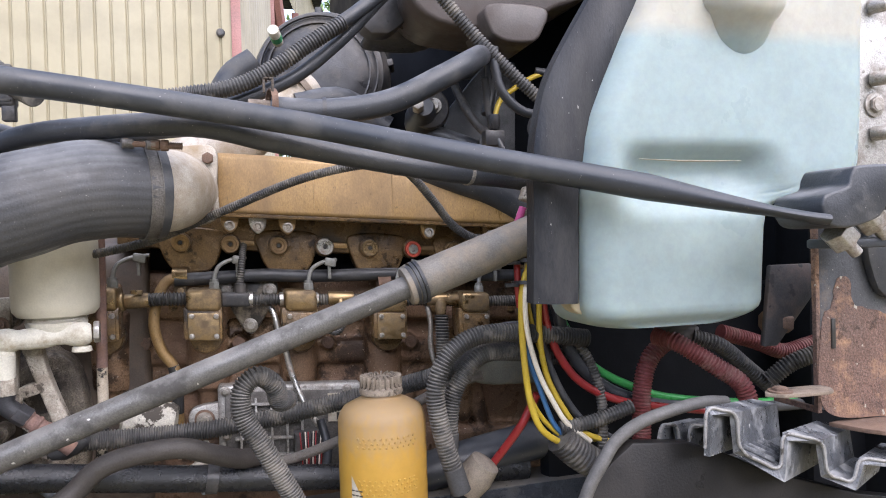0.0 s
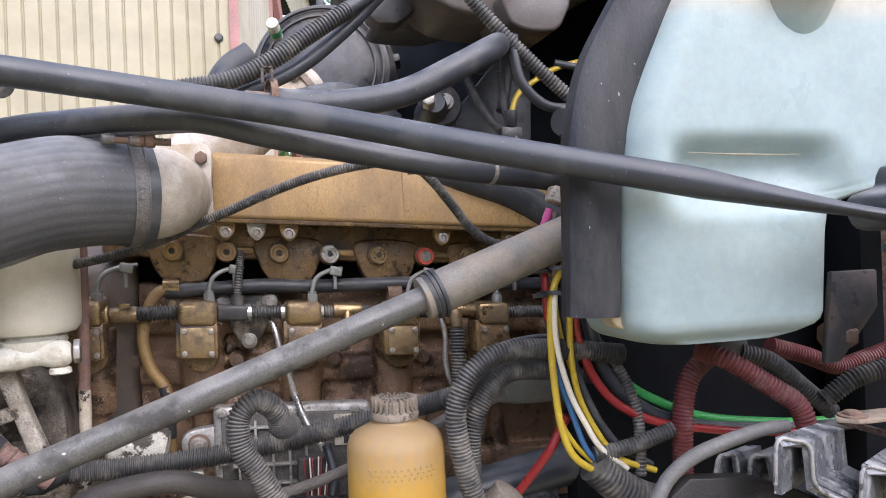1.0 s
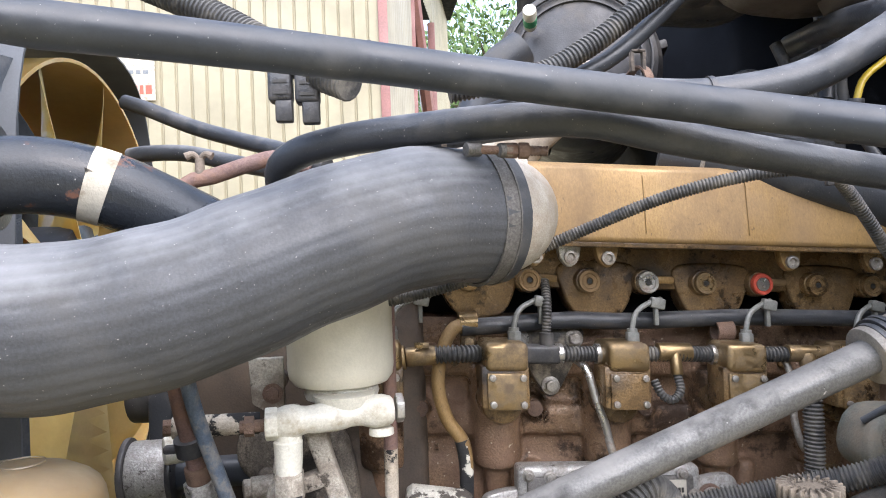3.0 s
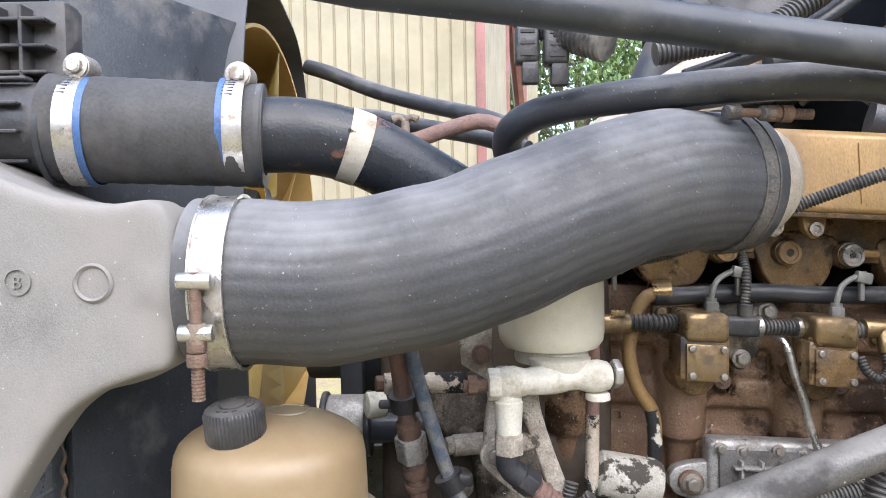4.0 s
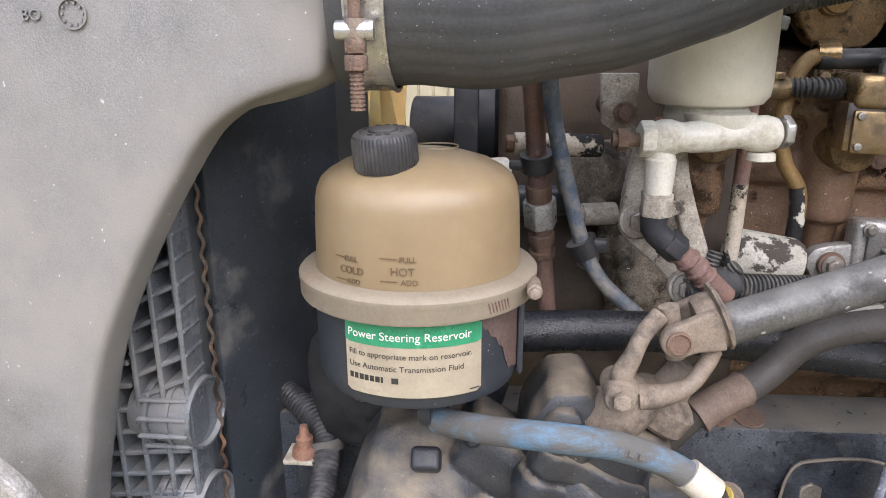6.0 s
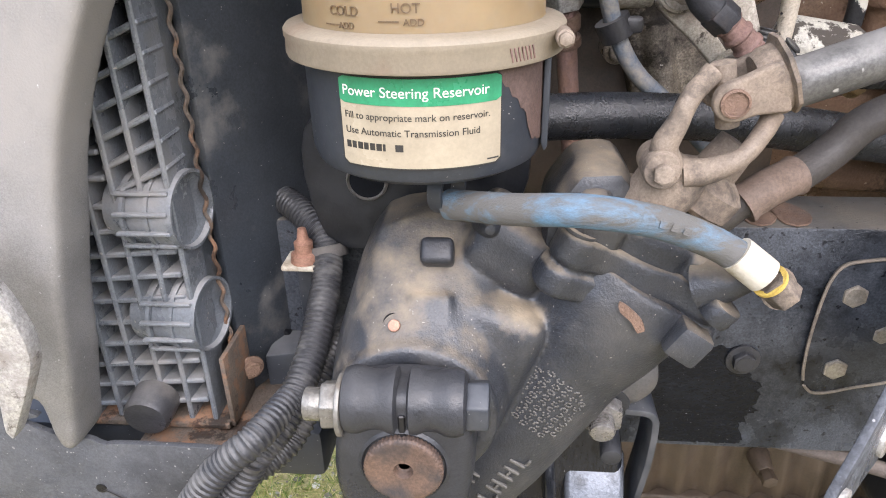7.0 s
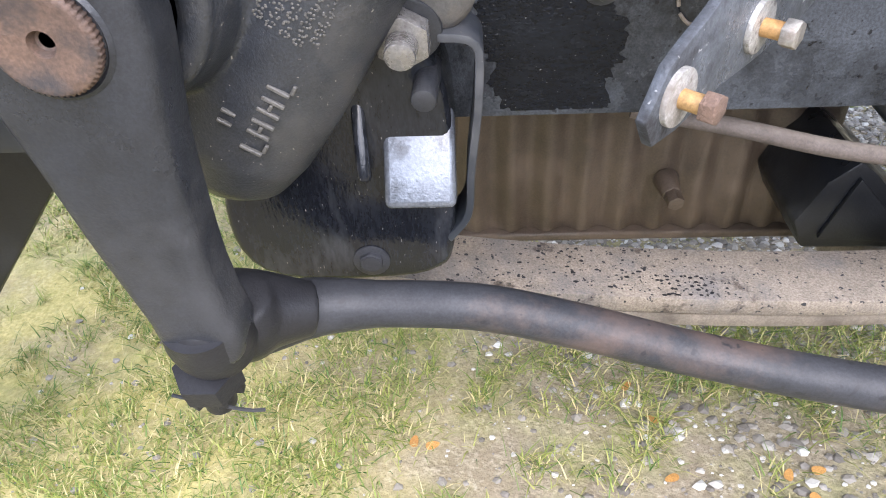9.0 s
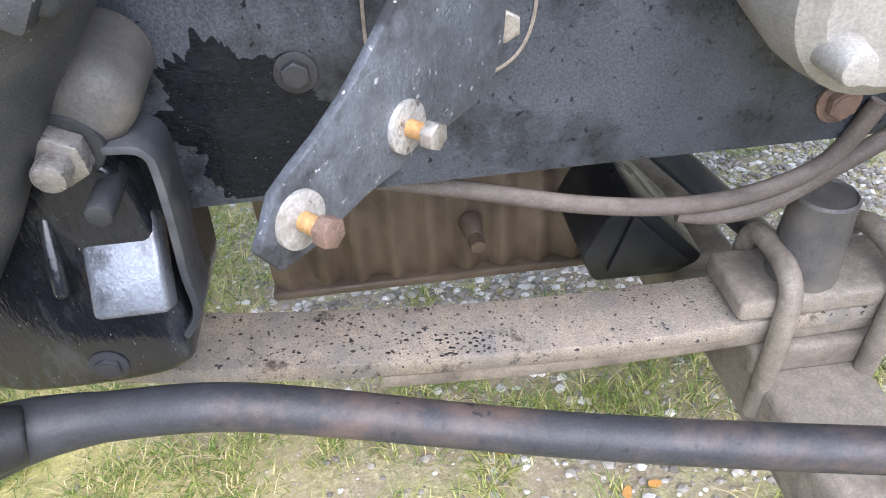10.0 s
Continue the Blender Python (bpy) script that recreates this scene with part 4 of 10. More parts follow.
part("cast_ring", bm, cast_alu, cooler)
bm = B()
lathe(bm, [(0.0120, 0.0), (0.0140, 0.002), (0.0160, 0.0)], (-0.581, 1.1139, 1.478), (0, -1, 0), 28, cap=False)
part("cast_boss", bm, cast_alu, cooler)
bm = B()
ring(bm, (-0.697, 1.1139, 1.453), (0, -1, 0), 0.0095, 0.002, 0.0012, 24)
for k in range(10):
    a = k * 0.628
    box(bm, (-0.697 + 0.0075 * math.cos(a), 1.1139, 1.453 + 0.0075 * math.sin(a)), (0.0016, 0.002, 0.0016))
part("cast_stamp", bm, cast_alu, cooler)
lettering("cast_number", "BO", 0.011, cast_alu, cooler, facing((-0.735, 1.1139, 1.449)), 0.0007)

# intake hose from the cooler to the engine
line = [HOSE_L + Vector((-0.016, 0, 0)), HOSE_L + Vector((0.03, 0.0, 0)), (-0.40, 1.178, 1.470), (-0.30, 1.190, 1.488), (-0.19, 1.215, 1.528), (-0.10, 1.245, 1.555), (-0.007, 1.288, 1.557)]
intake = thing("intake_hose", HOSE_L, "thick ribbed black rubber intake hose, scuffed", "hose")
bm = B()
pts = glide(line, 0.008)
n_line = len(pts) - 1
t = bmesh.new()
SEG = 96
up = Vector((0, 0, 1))
rings = []
for i, p in enumerate(pts):
    d = (pts[min(i + 1, n_line)] - pts[max(i - 1, 0)]).normalized()
    side = d.cross(up).normalized()
    v = side.cross(d)
    s = i / n_line
    r = 0.0715 - 0.003 * s + 0.0008 * math.sin(s * 40)
    ring_v = []
    for k in range(SEG):
        a = 2 * math.pi * k / SEG
        q = r + 0.0006 * math.cos(a * 32) + 0.0005 * math.sin(a * 5 + s * 2) + 0.00025 * math.sin(s * 210)
        ring_v.append(bm.verts.new(p + (side * math.cos(a) + v * math.sin(a)) * q))
    rings.append(ring_v)
for a, b in zip(rings, rings[1:]):
    for k in range(SEG):
        bm.faces.new((a[k], b[k], b[(k + 1) % SEG], a[(k + 1) % SEG]))
bm.faces.new(rings[0]), bm.faces.new(rings[-1][::-1])
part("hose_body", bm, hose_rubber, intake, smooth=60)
t.free()


def t_bolt_clamp(centre, axis, r, width, screw_at, screw_dir, length, mat_band=steel, mat_bolt=rusty, name="t_bolt_clamp"):
    """A wide band clamp with its trunnions and a threaded bolt."""
    axis, screw_at, screw_dir = Vector(axis).normalized(), Vector(screw_at), Vector(screw_dir).normalized()
    c = thing(name, centre, "stainless steel band clamp with a rusty screw", "hose clamp", "hose clamps")
    bm = B()
    ring(bm, centre, axis, r, width, 0.0016, 64)
    band_ = part("band", bm, mat_band, c)
    for s in (-1, 1):
        bm = B()
        ring(bm, Vector(centre) + axis * s * width * 0.5, axis, r, 0.0016, 0.0030, 64)
        part("rolled_edge", bm, mat_band, band_)
    for s in (-0.5, 0.5):
        bm = B()
        p = screw_at + screw_dir * s * length * 0.42
        cyl(bm, p - axis * width * 0.5, p + axis * width * 0.5, 0.0068, seg=18, w=0.001)
        part("trunnion", bm, mat_band, c)
    bm = B()
    cyl(bm, screw_at - screw_dir * length * 0.28, screw_at + screw_dir * length * 0.75, 0.0043, seg=12)
    k = 0.0
    while k < 0.42:
        q = screw_at + screw_dir * length * (0.33 + k)
        ring(bm, q, screw_dir, 0.0040, 0.0014, 0.0011, 12)
        k += 0.0028 / length
    part("screw", bm, mat_bolt, c, "rusty threaded screw")
    bm = B()
    q = screw_at + screw_dir * length * 0.36
    cyl(bm, q - screw_dir * 0.011, q + screw_dir * 0.0, 0.0078, seg=6, w=0.0008)
    cyl(bm, q + screw_dir * 0.001, q + screw_dir * 0.011, 0.0080, seg=12, w=0.0008)
    part("nut", bm, mat_bolt, c)
    bm = B()
    cyl(bm, screw_at + screw_dir * length * 0.13, screw_at + screw_dir * length * 0.30, 0.0072, seg=14, w=0.001)
    part("spring_sleeve", bm, rust_dust, c)
    return c


bm = B()
ring(bm, HOSE_L + Vector((-0.011, 0, 0)), (1, 0, 0), 0.060, 0.016, 0.0135, 64)
part("hose_end", bm, hose_rubber, intake)
t_bolt_clamp(HOSE_L + Vector((0.007, 0, 0)), (1, 0.01, 0), 0.0735, 0.026, HOSE_L + Vector((0.004, -0.083, -0.012)), (0, 0.02, -1), 0.095)
END = Vector((-0.007, 1.288, 1.557))
AX = Vector((0.94, 0.34, 0.03)).normalized()
t_bolt_clamp(END - AX * 0.016, AX, 0.0700, 0.016, (-0.020, 1.215, 1.617), (0.97, -0.05, -0.05), 0.075, alloy_dark)
bm = B()
ring(bm, END - AX * 0.001, AX, 0.060, 0.012, 0.011, 64)
part("hose_end", bm, rubber, intake)

# upper radiator hose
UH = Vector((-0.54, 1.225, 1.603))
upper = thing("radiator_hose", UH, "black rubber coolant hose with blue-lined steel clamps", "hose")
bm = B()
tube(bm, [(-0.655, 1.203, 1.612), (-0.58, 1.213, 1.609), (-0.472, 1.232, 1.605)], lambda s: 0.047 + (0.0015 if s < 0.10 or s > 0.93 else 0.0013 * abs(math.sin(s * 34.5)) ** 0.5), 48, 0.003)
part("hose_body", bm, wrap_rubber, upper)
for x_, y_ in ((-0.652, 1.2035), (-0.474, 1.2315)):
    bm = B()
    ring(bm, (x_, y_, 1.609 if x_ < -0.55 else 1.605), (0.99, 0.12, -0.02), 0.0365, 0.005, 0.0125, 48)
    part("cut_end", bm, rubber, upper)
UAX = Vector((0.99, 0.12, -0.02)).normalized()
for x, y in ((-0.630, 1.206), (-0.494, 1.228)):
    c = thing("worm_clamp", (x, y, 1.609), "shiny steel worm-drive clamp with a hex screw", "hose clamp", "hose clamps")
    bm = B()
    ring(bm, (x, y, 1.609), UAX, 0.0483, 0.017, 0.0016, 56)
    part("band", bm, steel, c)
    bm = B()
    ring(bm, Vector((x, y, 1.609)) + UAX * (0.011 if x < -0.55 else -0.011), UAX, 0.0482, 0.007, 0.0012, 56)
    part("liner", bm, blue_liner, c, "blue silicone liner edge")
    bm = B()
    p = Vector((x + 0.004, y - 0.018, 1.664 if x < -0.55 else 1.659))
    cyl(bm, p + Vector((0, 0.024, 0)), p, 0.0125, seg=20, w=0.002)
    part("screw_housing", bm, zinc, c)
    bm = B()
    hexbolt(bm, p, (0, -1, 0.1), 0.0075, 0.006, washer=True)
    part("hex_screw", bm, zinc, c)
    bm = B()
    for k in range(6):
        a = -0.5 - 0.09 * k
        q = Vector((x, y, 1.609)) + Vector((0, -0.0492 * math.cos(a + 1.55), 0.0492 * math.sin(a + 1.55)))
        box(bm, q, (0.010, 0.002, 0.002))
    part("slots", bm, black_paint, c)
pipe_pts = [(-0.490, 1.230, 1.606), (-0.435, 1.243, 1.606), (-0.38, 1.258, 1.592), (-0.315, 1.285, 1.558), (-0.25, 1.330, 1.520), (-0.20, 1.42, 1.49), (-0.18, 1.55, 1.48)]
cp = thing("coolant_pipe", (-0.4, 1.25, 1.6), "black painted steel coolant pipe with rust and a torn white label", "pipe")
bm = B()
tube(bm, pipe_pts, 0.036, 36, 0.01)
part("pipe_body", bm, surface("pipe_black", (0.014, 0.017, 0.022), 0.30, second=(0.024, 0.028, 0.034), scale=12, dirt=(0.15, 0.070, 0.045), dirt_amount=0.02, dirt_scale=20, edge=0.5, specks=(0.3, 0.28, 0.26), speck_amount=0.08, speck_scale=300, bump=0.12), cp)
bm = B()
tube(bm, glide(pipe_pts, 0.004)[23:29], 0.0367, 36, smooth_line=False, caps=False)
part("paper_label", bm, tag_white, cp, "torn white barcode label")
for k in range(9):
    bm = B()
    box(bm, (-0.390 + 0.0010 * k, 1.2175 + 0.0004 * k, 1.604 - 0.0006 * k), (0.0005 + 0.0003 * (k % 2), 0.001, 0.012))
    part("printed_bar", bm, ink, cp)

# header tank piece of the radiator with ribs, behind the upper hose
header = thing("radiator_header", (-0.70, 1.25, 1.50), "black plastic radiator header tank with a lattice of ribs", "radiator tank")
bm = B()
box(bm, (-0.76, 1.275, 1.62), (0.20, 0.07, 0.24), 0.008)
lathe(bm, [(0.040, 0), (0.0415, 0.05), (0.044, 0.09), (0.044, 0.10)], (-0.735, 1.222, 1.618), (1, 0.0, -0.06), 32)
part("body", bm, plastic, header)
for k in range(9):
    bm = B()
    box(bm, (-0.765, 1.232, 1.520 + 0.0245 * k), (0.19, 0.026, 0.0035), 0.001, 1)
    part("rib", bm, plastic, header)
for k in range(8):
    bm = B()
    box(bm, (-0.8575 + 0.0235 * k, 1.232, 1.62), (0.0035, 0.026, 0.22), 0.001, 1)
    part("rib", bm, plastic, header)

for k in range(4):
    bm = B()
    box(bm, (-0.715, (1.197, 1.181, 1.181, 1.197)[k], 1.582 + 0.0245 * k), (0.085, 0.014, 0.0035), 0.001, 1)
    part("pipe_rib", bm, plastic, header)
# ribbed side tank
foot_rust = surface("foot_rust", (0.075, 0.062, 0.052), 0.65, second=(0.120, 0.092, 0.070), scale=26, dirt=(0.19, 0.105, 0.062), dirt_amount=0.32, dirt_scale=26, edge=1.2, stain=0.4, stain_scale=24, bump=0.25)
rad = thing("radiator_side_tank", (-0.75, 1.22, 0.88), "grey ribbed plastic radiator side tank with two round ports", "radiator tank")
bm = B()
box(bm, (-0.765, 1.2585, 1.12), (0.150, 0.061, 0.50), 0.004)
part("body", bm, grey_plastic, rad)

for k in range(22):
    z = 0.885 + 0.0232 * k
    up_ = z > 1.10
    bm = B()
    box(bm, (-0.790 if up_ else -0.765, 1.211, z), (0.100 if up_ else 0.150, 0.036, 0.0052), 0.0014, 1, pose(0, 0, 0, -6, -5, 0))
    part("rib", bm, grey_plastic, rad)
    if up_:
        bm = B()
        box(bm, (-0.711, 1.211, z + 0.004), (0.062, 0.036, 0.0052), 0.0014, 1, pose(0, 0, 0, 0, -24, 0))
        part("rib", bm, grey_plastic, rad)
for k in range(7):
    bm = B()
    box(bm, (-0.832 + 0.0243 * k, 1.2105, 1.12), (0.0052, 0.038, 0.50), 0.0014, 1)
    part("rib", bm, grey_plastic, rad)
for z in (1.088, 0.981):
    port = B()
    lathe(port, [(0.030, -0.060), (0.0335, -0.035), (0.0345, -0.02), (0.0355, 0.004), (0.0355, 0.008), (0.033, 0.008), (0.0315, 0.003), (0.020, -0.004), (0.0, -0.006)], (-0.685, 1.214, z), (1, -0.12, 0), 36)
    p = part("port", port, grey_plastic, rad)
    for k in range(2):
        bm = B()
        ring(bm, Vector((-0.700 - 0.0218 * k, 1.216, z)), (1, -0.12, 0), 0.0335 - 0.001 * k, 0.0035, 0.0035, 36)
        part("rib", bm, grey_plastic, p)
    for k in range(4):
        a = -0.75 + 0.5 * k
        bm = B()
        box(bm, (-0.708, 1.214 - 0.0355 * math.cos(a), z + 0.0355 * math.sin(a)), (0.048, 0.0055, 0.0035), 0.001, 1)
        part("rib", bm, grey_plastic, p)
bm = B()
n_w = 44
tube(bm, [(-0.674 - 0.0038 * (k % 2), 1.235, 0.875 + 0.52 * k / n_w) for k in range(n_w + 1)], 0.0020, 6, 0.002)
part("crimp_strip", bm, foot_rust, rad, "wavy crimped steel seam, rusty")
bm = B()
lathe(bm, [(0.0, 0.03), (0.020, 0.03), (0.0225, 0.026), (0.0225, 0.0)], (-0.742, 1.195, 0.895), (0, -1, -0.15), 28)
part("drain_cap", bm, plastic, rad, "round black drain cap")
bm = B()
box(bm, (-0.755, 1.215, 0.868), (0.17, 0.06, 0.006), 0.001)
part("foot_plate", bm, foot_rust, rad, "rusty steel foot plate")
for sx in (-0.842, -0.668):
    bm = B()
    box(bm, (sx, 1.22, 0.905), (0.005, 0.06, 0.08), 0.001)
    part("foot_bracket", bm, foot_rust, rad)

fan_resin = resin("fan_resin", (0.46, 0.315, 0.11), (0.36, 0.24, 0.085), 0.45, 0.6)
# fan shroud: side panel, rim and the arched top
shroud = thing("fan_shroud", (-0.66, 1.4, 0.85), "dark painted steel fan shroud, dusty at the bottom", "fan shroud")
bm = B()
prism(bm, [(-0.672, 1.245), (-0.560, 1.470), (-0.570, 1.476), (-0.682, 1.250)], "z", 0.80, 1.78, 0.002)
part("side_panel", bm, shroud_paint, shroud)
bm = B()
arch = []
for k in range(25):
    a = math.pi * (0.02 + 0.96 * k / 24)
    c, s = math.cos(a), math.sin(a)
    arch.append((1.82 - 0.40 * math.copysign(abs(c) ** 0.5, c), 1.30 + 0.61 * s ** 0.5))
arch = [(arch[0][0], 0.95)] + arch + [(arch[-1][0], 0.95)]
for (y0, z0), (y1, z1) in zip(arch, arch[1:]):
    bm.faces.new([bm.verts.new(v) for v in ((-0.76, y0, z0), (-0.548 - 0.08 * (y0 - 1.42), y0, z0), (-0.548 - 0.08 * (y1 - 1.42), y1, z1), (-0.76, y1, z1))])
bmesh.ops.remove_doubles(bm, verts=bm.verts, dist=1e-5)
bmesh.ops.solidify(bm, geom=bm.faces[:], thickness=0.004)
part("arched_rim", bm, rim_grey, shroud, "grey arched shroud edge")
bm = B()
box(bm, (-0.865, 1.80, 1.35), (0.05, 0.95, 1.0), 0.01)
part("radiator_core", bm, cavity_shade, shroud)
fan = thing("cooling_fan", (-0.655, 1.82, 1.47), "yellowed translucent plastic cooling fan at rest", "fan")
bm = B()
lathe(bm, [(0.12, -0.04), (0.12, 0.04), (0.06, 0.06)], (-0.66, 1.82, 1.47), (1, 0, 0), 32)
part("hub", bm, black_paint, fan)
for k in range(9):
    a = 0.35 + 2 * math.pi * k / 9
    bm = B()
    t = bmesh.new()
    bmesh.ops.create_grid(t, x_segments=8, y_segments=4, size=0.5)
    for v in t.verts:
        u, w = v.co.x + 0.5, v.co.y
        r = 0.11 + 0.275 * u
        ang = a + w * 0.66
        v.co = Vector((-0.655 + w * 0.075 + 0.012 * math.sin(w * 3.1), 1.82 + r * math.cos(ang), 1.47 + r * math.sin(ang)))
    bmesh.ops.solidify(t, geom=t.faces[:], thickness=0.004)
    add(bm, t)
    part("blade", bm, fan_resin, fan)
bm = B()
ring(bm, (-0.700, 1.82, 1.47), (1, 0, 0), 0.388, 0.19, 0.006, 72)
part("outer_ring", bm, fan_resin, fan, "yellowed ring round the blades")
bm = B()
prism(bm, [(-0.655, 1.26), (-0.61, 1.27), (-0.60, 1.44), (-0.655, 1.44)], "z", 0.78, 0.90, 0.004)
part("lower_bracket", bm, black_paint, shroud, "black lower bracket")
for z in (0.90, 0.84):
    bm = B()
    hexbolt(bm, (-0.662, 1.24, z), (0.6, -0.8, 0), 0.009)
    part("bolt", bm, rusty, shroud)

# cross member and side plates under the radiator
plate_black = surface("plate_black", (0.007, 0.008, 0.010), 0.42, second=(0.013, 0.014, 0.017), scale=14, dirt=(0.030, 0.030, 0.030), dirt_amount=0.15, dirt_scale=12, bump=0.1, spec=0.4)
cm = thing("front_crossmember", (-0.85, 1.15, 0.80), "grey-black dusty steel cross member under the radiator", "cross member")
bm = B()
prism(bm, soft_outline([(-1.5, 0.97), (-0.88, 0.925), (-0.842, 0.908), (-0.818, 0.897), (-0.797, 0.890), (-0.782, 0.892), (-0.768, 0.885), (-0.752, 0.887), (-0.66, 0.886), (-0.645, 0.878), (-0.725, 0.786), (-0.775, 0.764), (-0.828, 0.730), (-0.909, 0.766), (-1.5, 0.83)], 0.004), "y", 1.135, 1.141, 0.002)
front_plate = part("front_plate", bm, cross_paint, cm)
bm = B()
tube(bm, [(-0.784, 1.1350, 0.831), (-0.770, 1.1348, 0.824), (-0.758, 1.1348, 0.8155), (-0.745, 1.1348, 0.8085), (-0.732, 1.1348, 0.8015)], lambda s: 0.0022 - 0.0012 * abs(2 * s - 1), 8, 0.004)
cyl(bm, (-0.7835, 1.1358, 0.831), (-0.7835, 1.1342, 0.831), 0.0052, seg=18)
part("torn_slit", bm, oil_dark, front_plate, "torn slit in the plate")
bm = B()
prism(bm, [(-1.5, 0.95), (-0.66, 0.93), (-0.61, 0.86), (-0.66, 0.73), (-0.835, 0.53), (-1.03, 0.29), (-1.26, 0.06), (-1.5, 0.06)], "y", 1.30, 1.315, 0.003)
part("rear_plate", bm, plate_black, cm)
nut_dull = surface("nut_dull", (0.16, 0.15, 0.135), 0.5, metal=0.3, second=(0.09, 0.082, 0.073), scale=50, dirt=(0.10, 0.075, 0.055), dirt_amount=0.3, dirt_scale=40, bump=0.15)
for x, z in ((-1.039, 0.438), (-1.115, 0.402)):
    bm = B()
    hexbolt(bm, (x, 1.300, z), (0, -1, 0.1), 0.014, 0.016, washer=True)
    part("bolt", bm, nut_dull, cm, "dusty steel bolt")
bm = B()
prism(bm, [(1.141, 0.862), (1.30, 0.862), (1.30, 0.856), (1.141, 0.856)], "x", -0.755, -0.64, 0.001)
part("top_flange", bm, foot_rust, cm)
bm = B()
box(bm, (-0.75, 1.55, 0.83), (0.34, 0.72, 0.06), 0.01)
part("beam", bm, black_paint, cm)
bm = B()
lathe(bm, [(0.016, 0.0), (0.016, 0.006), (0.010, 0.008), (0.009, 0.0)], (-0.868, 1.20, 0.742), (0.2, -1, 0.1), 20)
part("clamp_eye", bm, rusty, cm)
bm = B()
prism(bm, [(-0.585, 0.79), (-0.545, 0.79), (-0.558, 0.715), (-0.564, 0.708), (-0.57, 0.72)], "y", 1.36, 1.375, 0.001)
part("tapered_tab", bm, black_paint, cm)
side = thing("headlight_bracket", (-0.77, 1.066, 0.96), "bare weathered aluminium bracket edge beside the cooler", "bracket")
bm = B()
prism(bm, soft_outline([(-0.80, 1.13), (-0.762, 1.10), (-0.747, 1.066), (-0.744, 1.038), (-0.752, 1.015), (-0.776, 0.968), (-0.782, 0.958), (-0.786, 0.966), (-0.781, 1.004), (-0.783, 1.03), (-0.80, 1.07)], 0.008), "y", 1.058, 1.074, 0.004)
part("plate", bm, alloy, side)

# harness with corrugated sleeves over the cross member
loom_clean = surface("loom_clean", (0.022, 0.023, 0.026), 0.44, second=(0.046, 0.046, 0.048), dust_sheen=(0.125, 0.123, 0.120), dust_sheen_at=0.80, scale=40, dirt=(0.09, 0.088, 0.084), dirt_amount=0.16, dirt_scale=22, edge=1.2, crisp=0.4, bump=0.1)
har = thing("headlight_harness", (-0.58, 1.28, 1.03), "grey-black corrugated wiring loom hanging in a loop", "wiring harness")
bm = B()
ribbed(bm, [(-0.645, 1.335, 1.055), (-0.605, 1.30, 1.043), (-0.576, 1.265, 1.020), (-0.575, 1.185, 0.968), (-0.589, 1.125, 0.935), (-0.609, 1.100, 0.914), (-0.634, 1.090, 0.872), (-0.655, 1.080, 0.838), (-0.659, 1.072, 0.812)], 0.0145, 0.0052, 0.1, 16)
part("sleeve", bm, loom_clean, har)
bm = B()
ribbed(bm, [(-0.585, 1.14, 0.945), (-0.604, 1.090, 0.940), (-0.630, 1.080, 0.920), (-0.652, 1.072, 0.893), (-0.677, 1.065, 0.853), (-0.698, 1.058, 0.815), (-0.706, 1.053, 0.788), (-0.698, 1.052, 0.770), (-0.680, 1.054, 0.764), (-0.662, 1.060, 0.780), (-0.657, 1.068, 0.806), (-0.657, 1.076, 0.826)], 0.0135, 0.0052, 0.1, 16)
part("sleeve", bm, loom_clean, har)
bm = B()
ribbed(bm, [(-0.625, 1.10, 0.888), (-0.602, 1.115, 0.897), (-0.588, 1.13, 0.906), (-0.578, 1.15, 0.922), (-0.568, 1.19, 0.945), (-0.555, 1.25, 0.95)], 0.0125, 0.0055, 0.12, 16)
part("sleeve", bm, loom_clean, har)
bm = B()
ribbed(bm, [(-0.676, 1.066, 0.855), (-0.700, 1.062, 0.838), (-0.722, 1.06, 0.827), (-0.777, 1.06, 0.796), (-0.824, 1.06, 0.773), (-0.90, 1.06, 0.735)], 0.0122, 0.0055, 0.12, 16)
part("sleeve", bm, loom_clean, har)
bm = B()
ring(bm, (-0.5775, 1.27, 1.02), (0.2, -0.35, -0.9), 0.0150, 0.012, 0.005, 28)
part("collar", bm, plastic, har)
for p in ((-0.612, 1.092, 0.920), (-0.726, 1.06, 0.8245)):
    bm = B()
    ring(bm, p, (-0.60, -0.2, -0.6), 0.0140, 0.004, 0.002, 24)
    part("zip_tie", bm, plastic, har)
bm = B()
box(bm, (-0.755, 1.0480, 0.8115), (0.007, 0.004, 0.016), 0.0015, 2, pose(0, 0, 0, -20, -25, 0))
part("split", bm, ring_dust, har, "pale wires through a split in the loom")
stud = thing("grounding_stud", (-0.597, 1.258, 1.02), "copper-coloured stud on a white-edged metal tab", "stud")
bm = B()
box(bm, (-0.598, 1.262, 1.013), (0.040, 0.035, 0.006), 0.002)
part("tab", bm, tag_white, stud)
bm = B()
lathe(bm, [(0.014, 0), (0.013, 0.008), (0.009, 0.010), (0.009, 0.02), (0.006, 0.022), (0.004, 0.034), (0.0, 0.035)], (-0.597, 1.258, 1.016), (0, 0, 1), 20)
part("cone_stud", bm, copper, stud)
bm = B()
box(bm, (-0.597, 1.275, 0.975), (0.03, 0.006, 0.08), 0.002)
part("stem", bm, black_paint, stud)

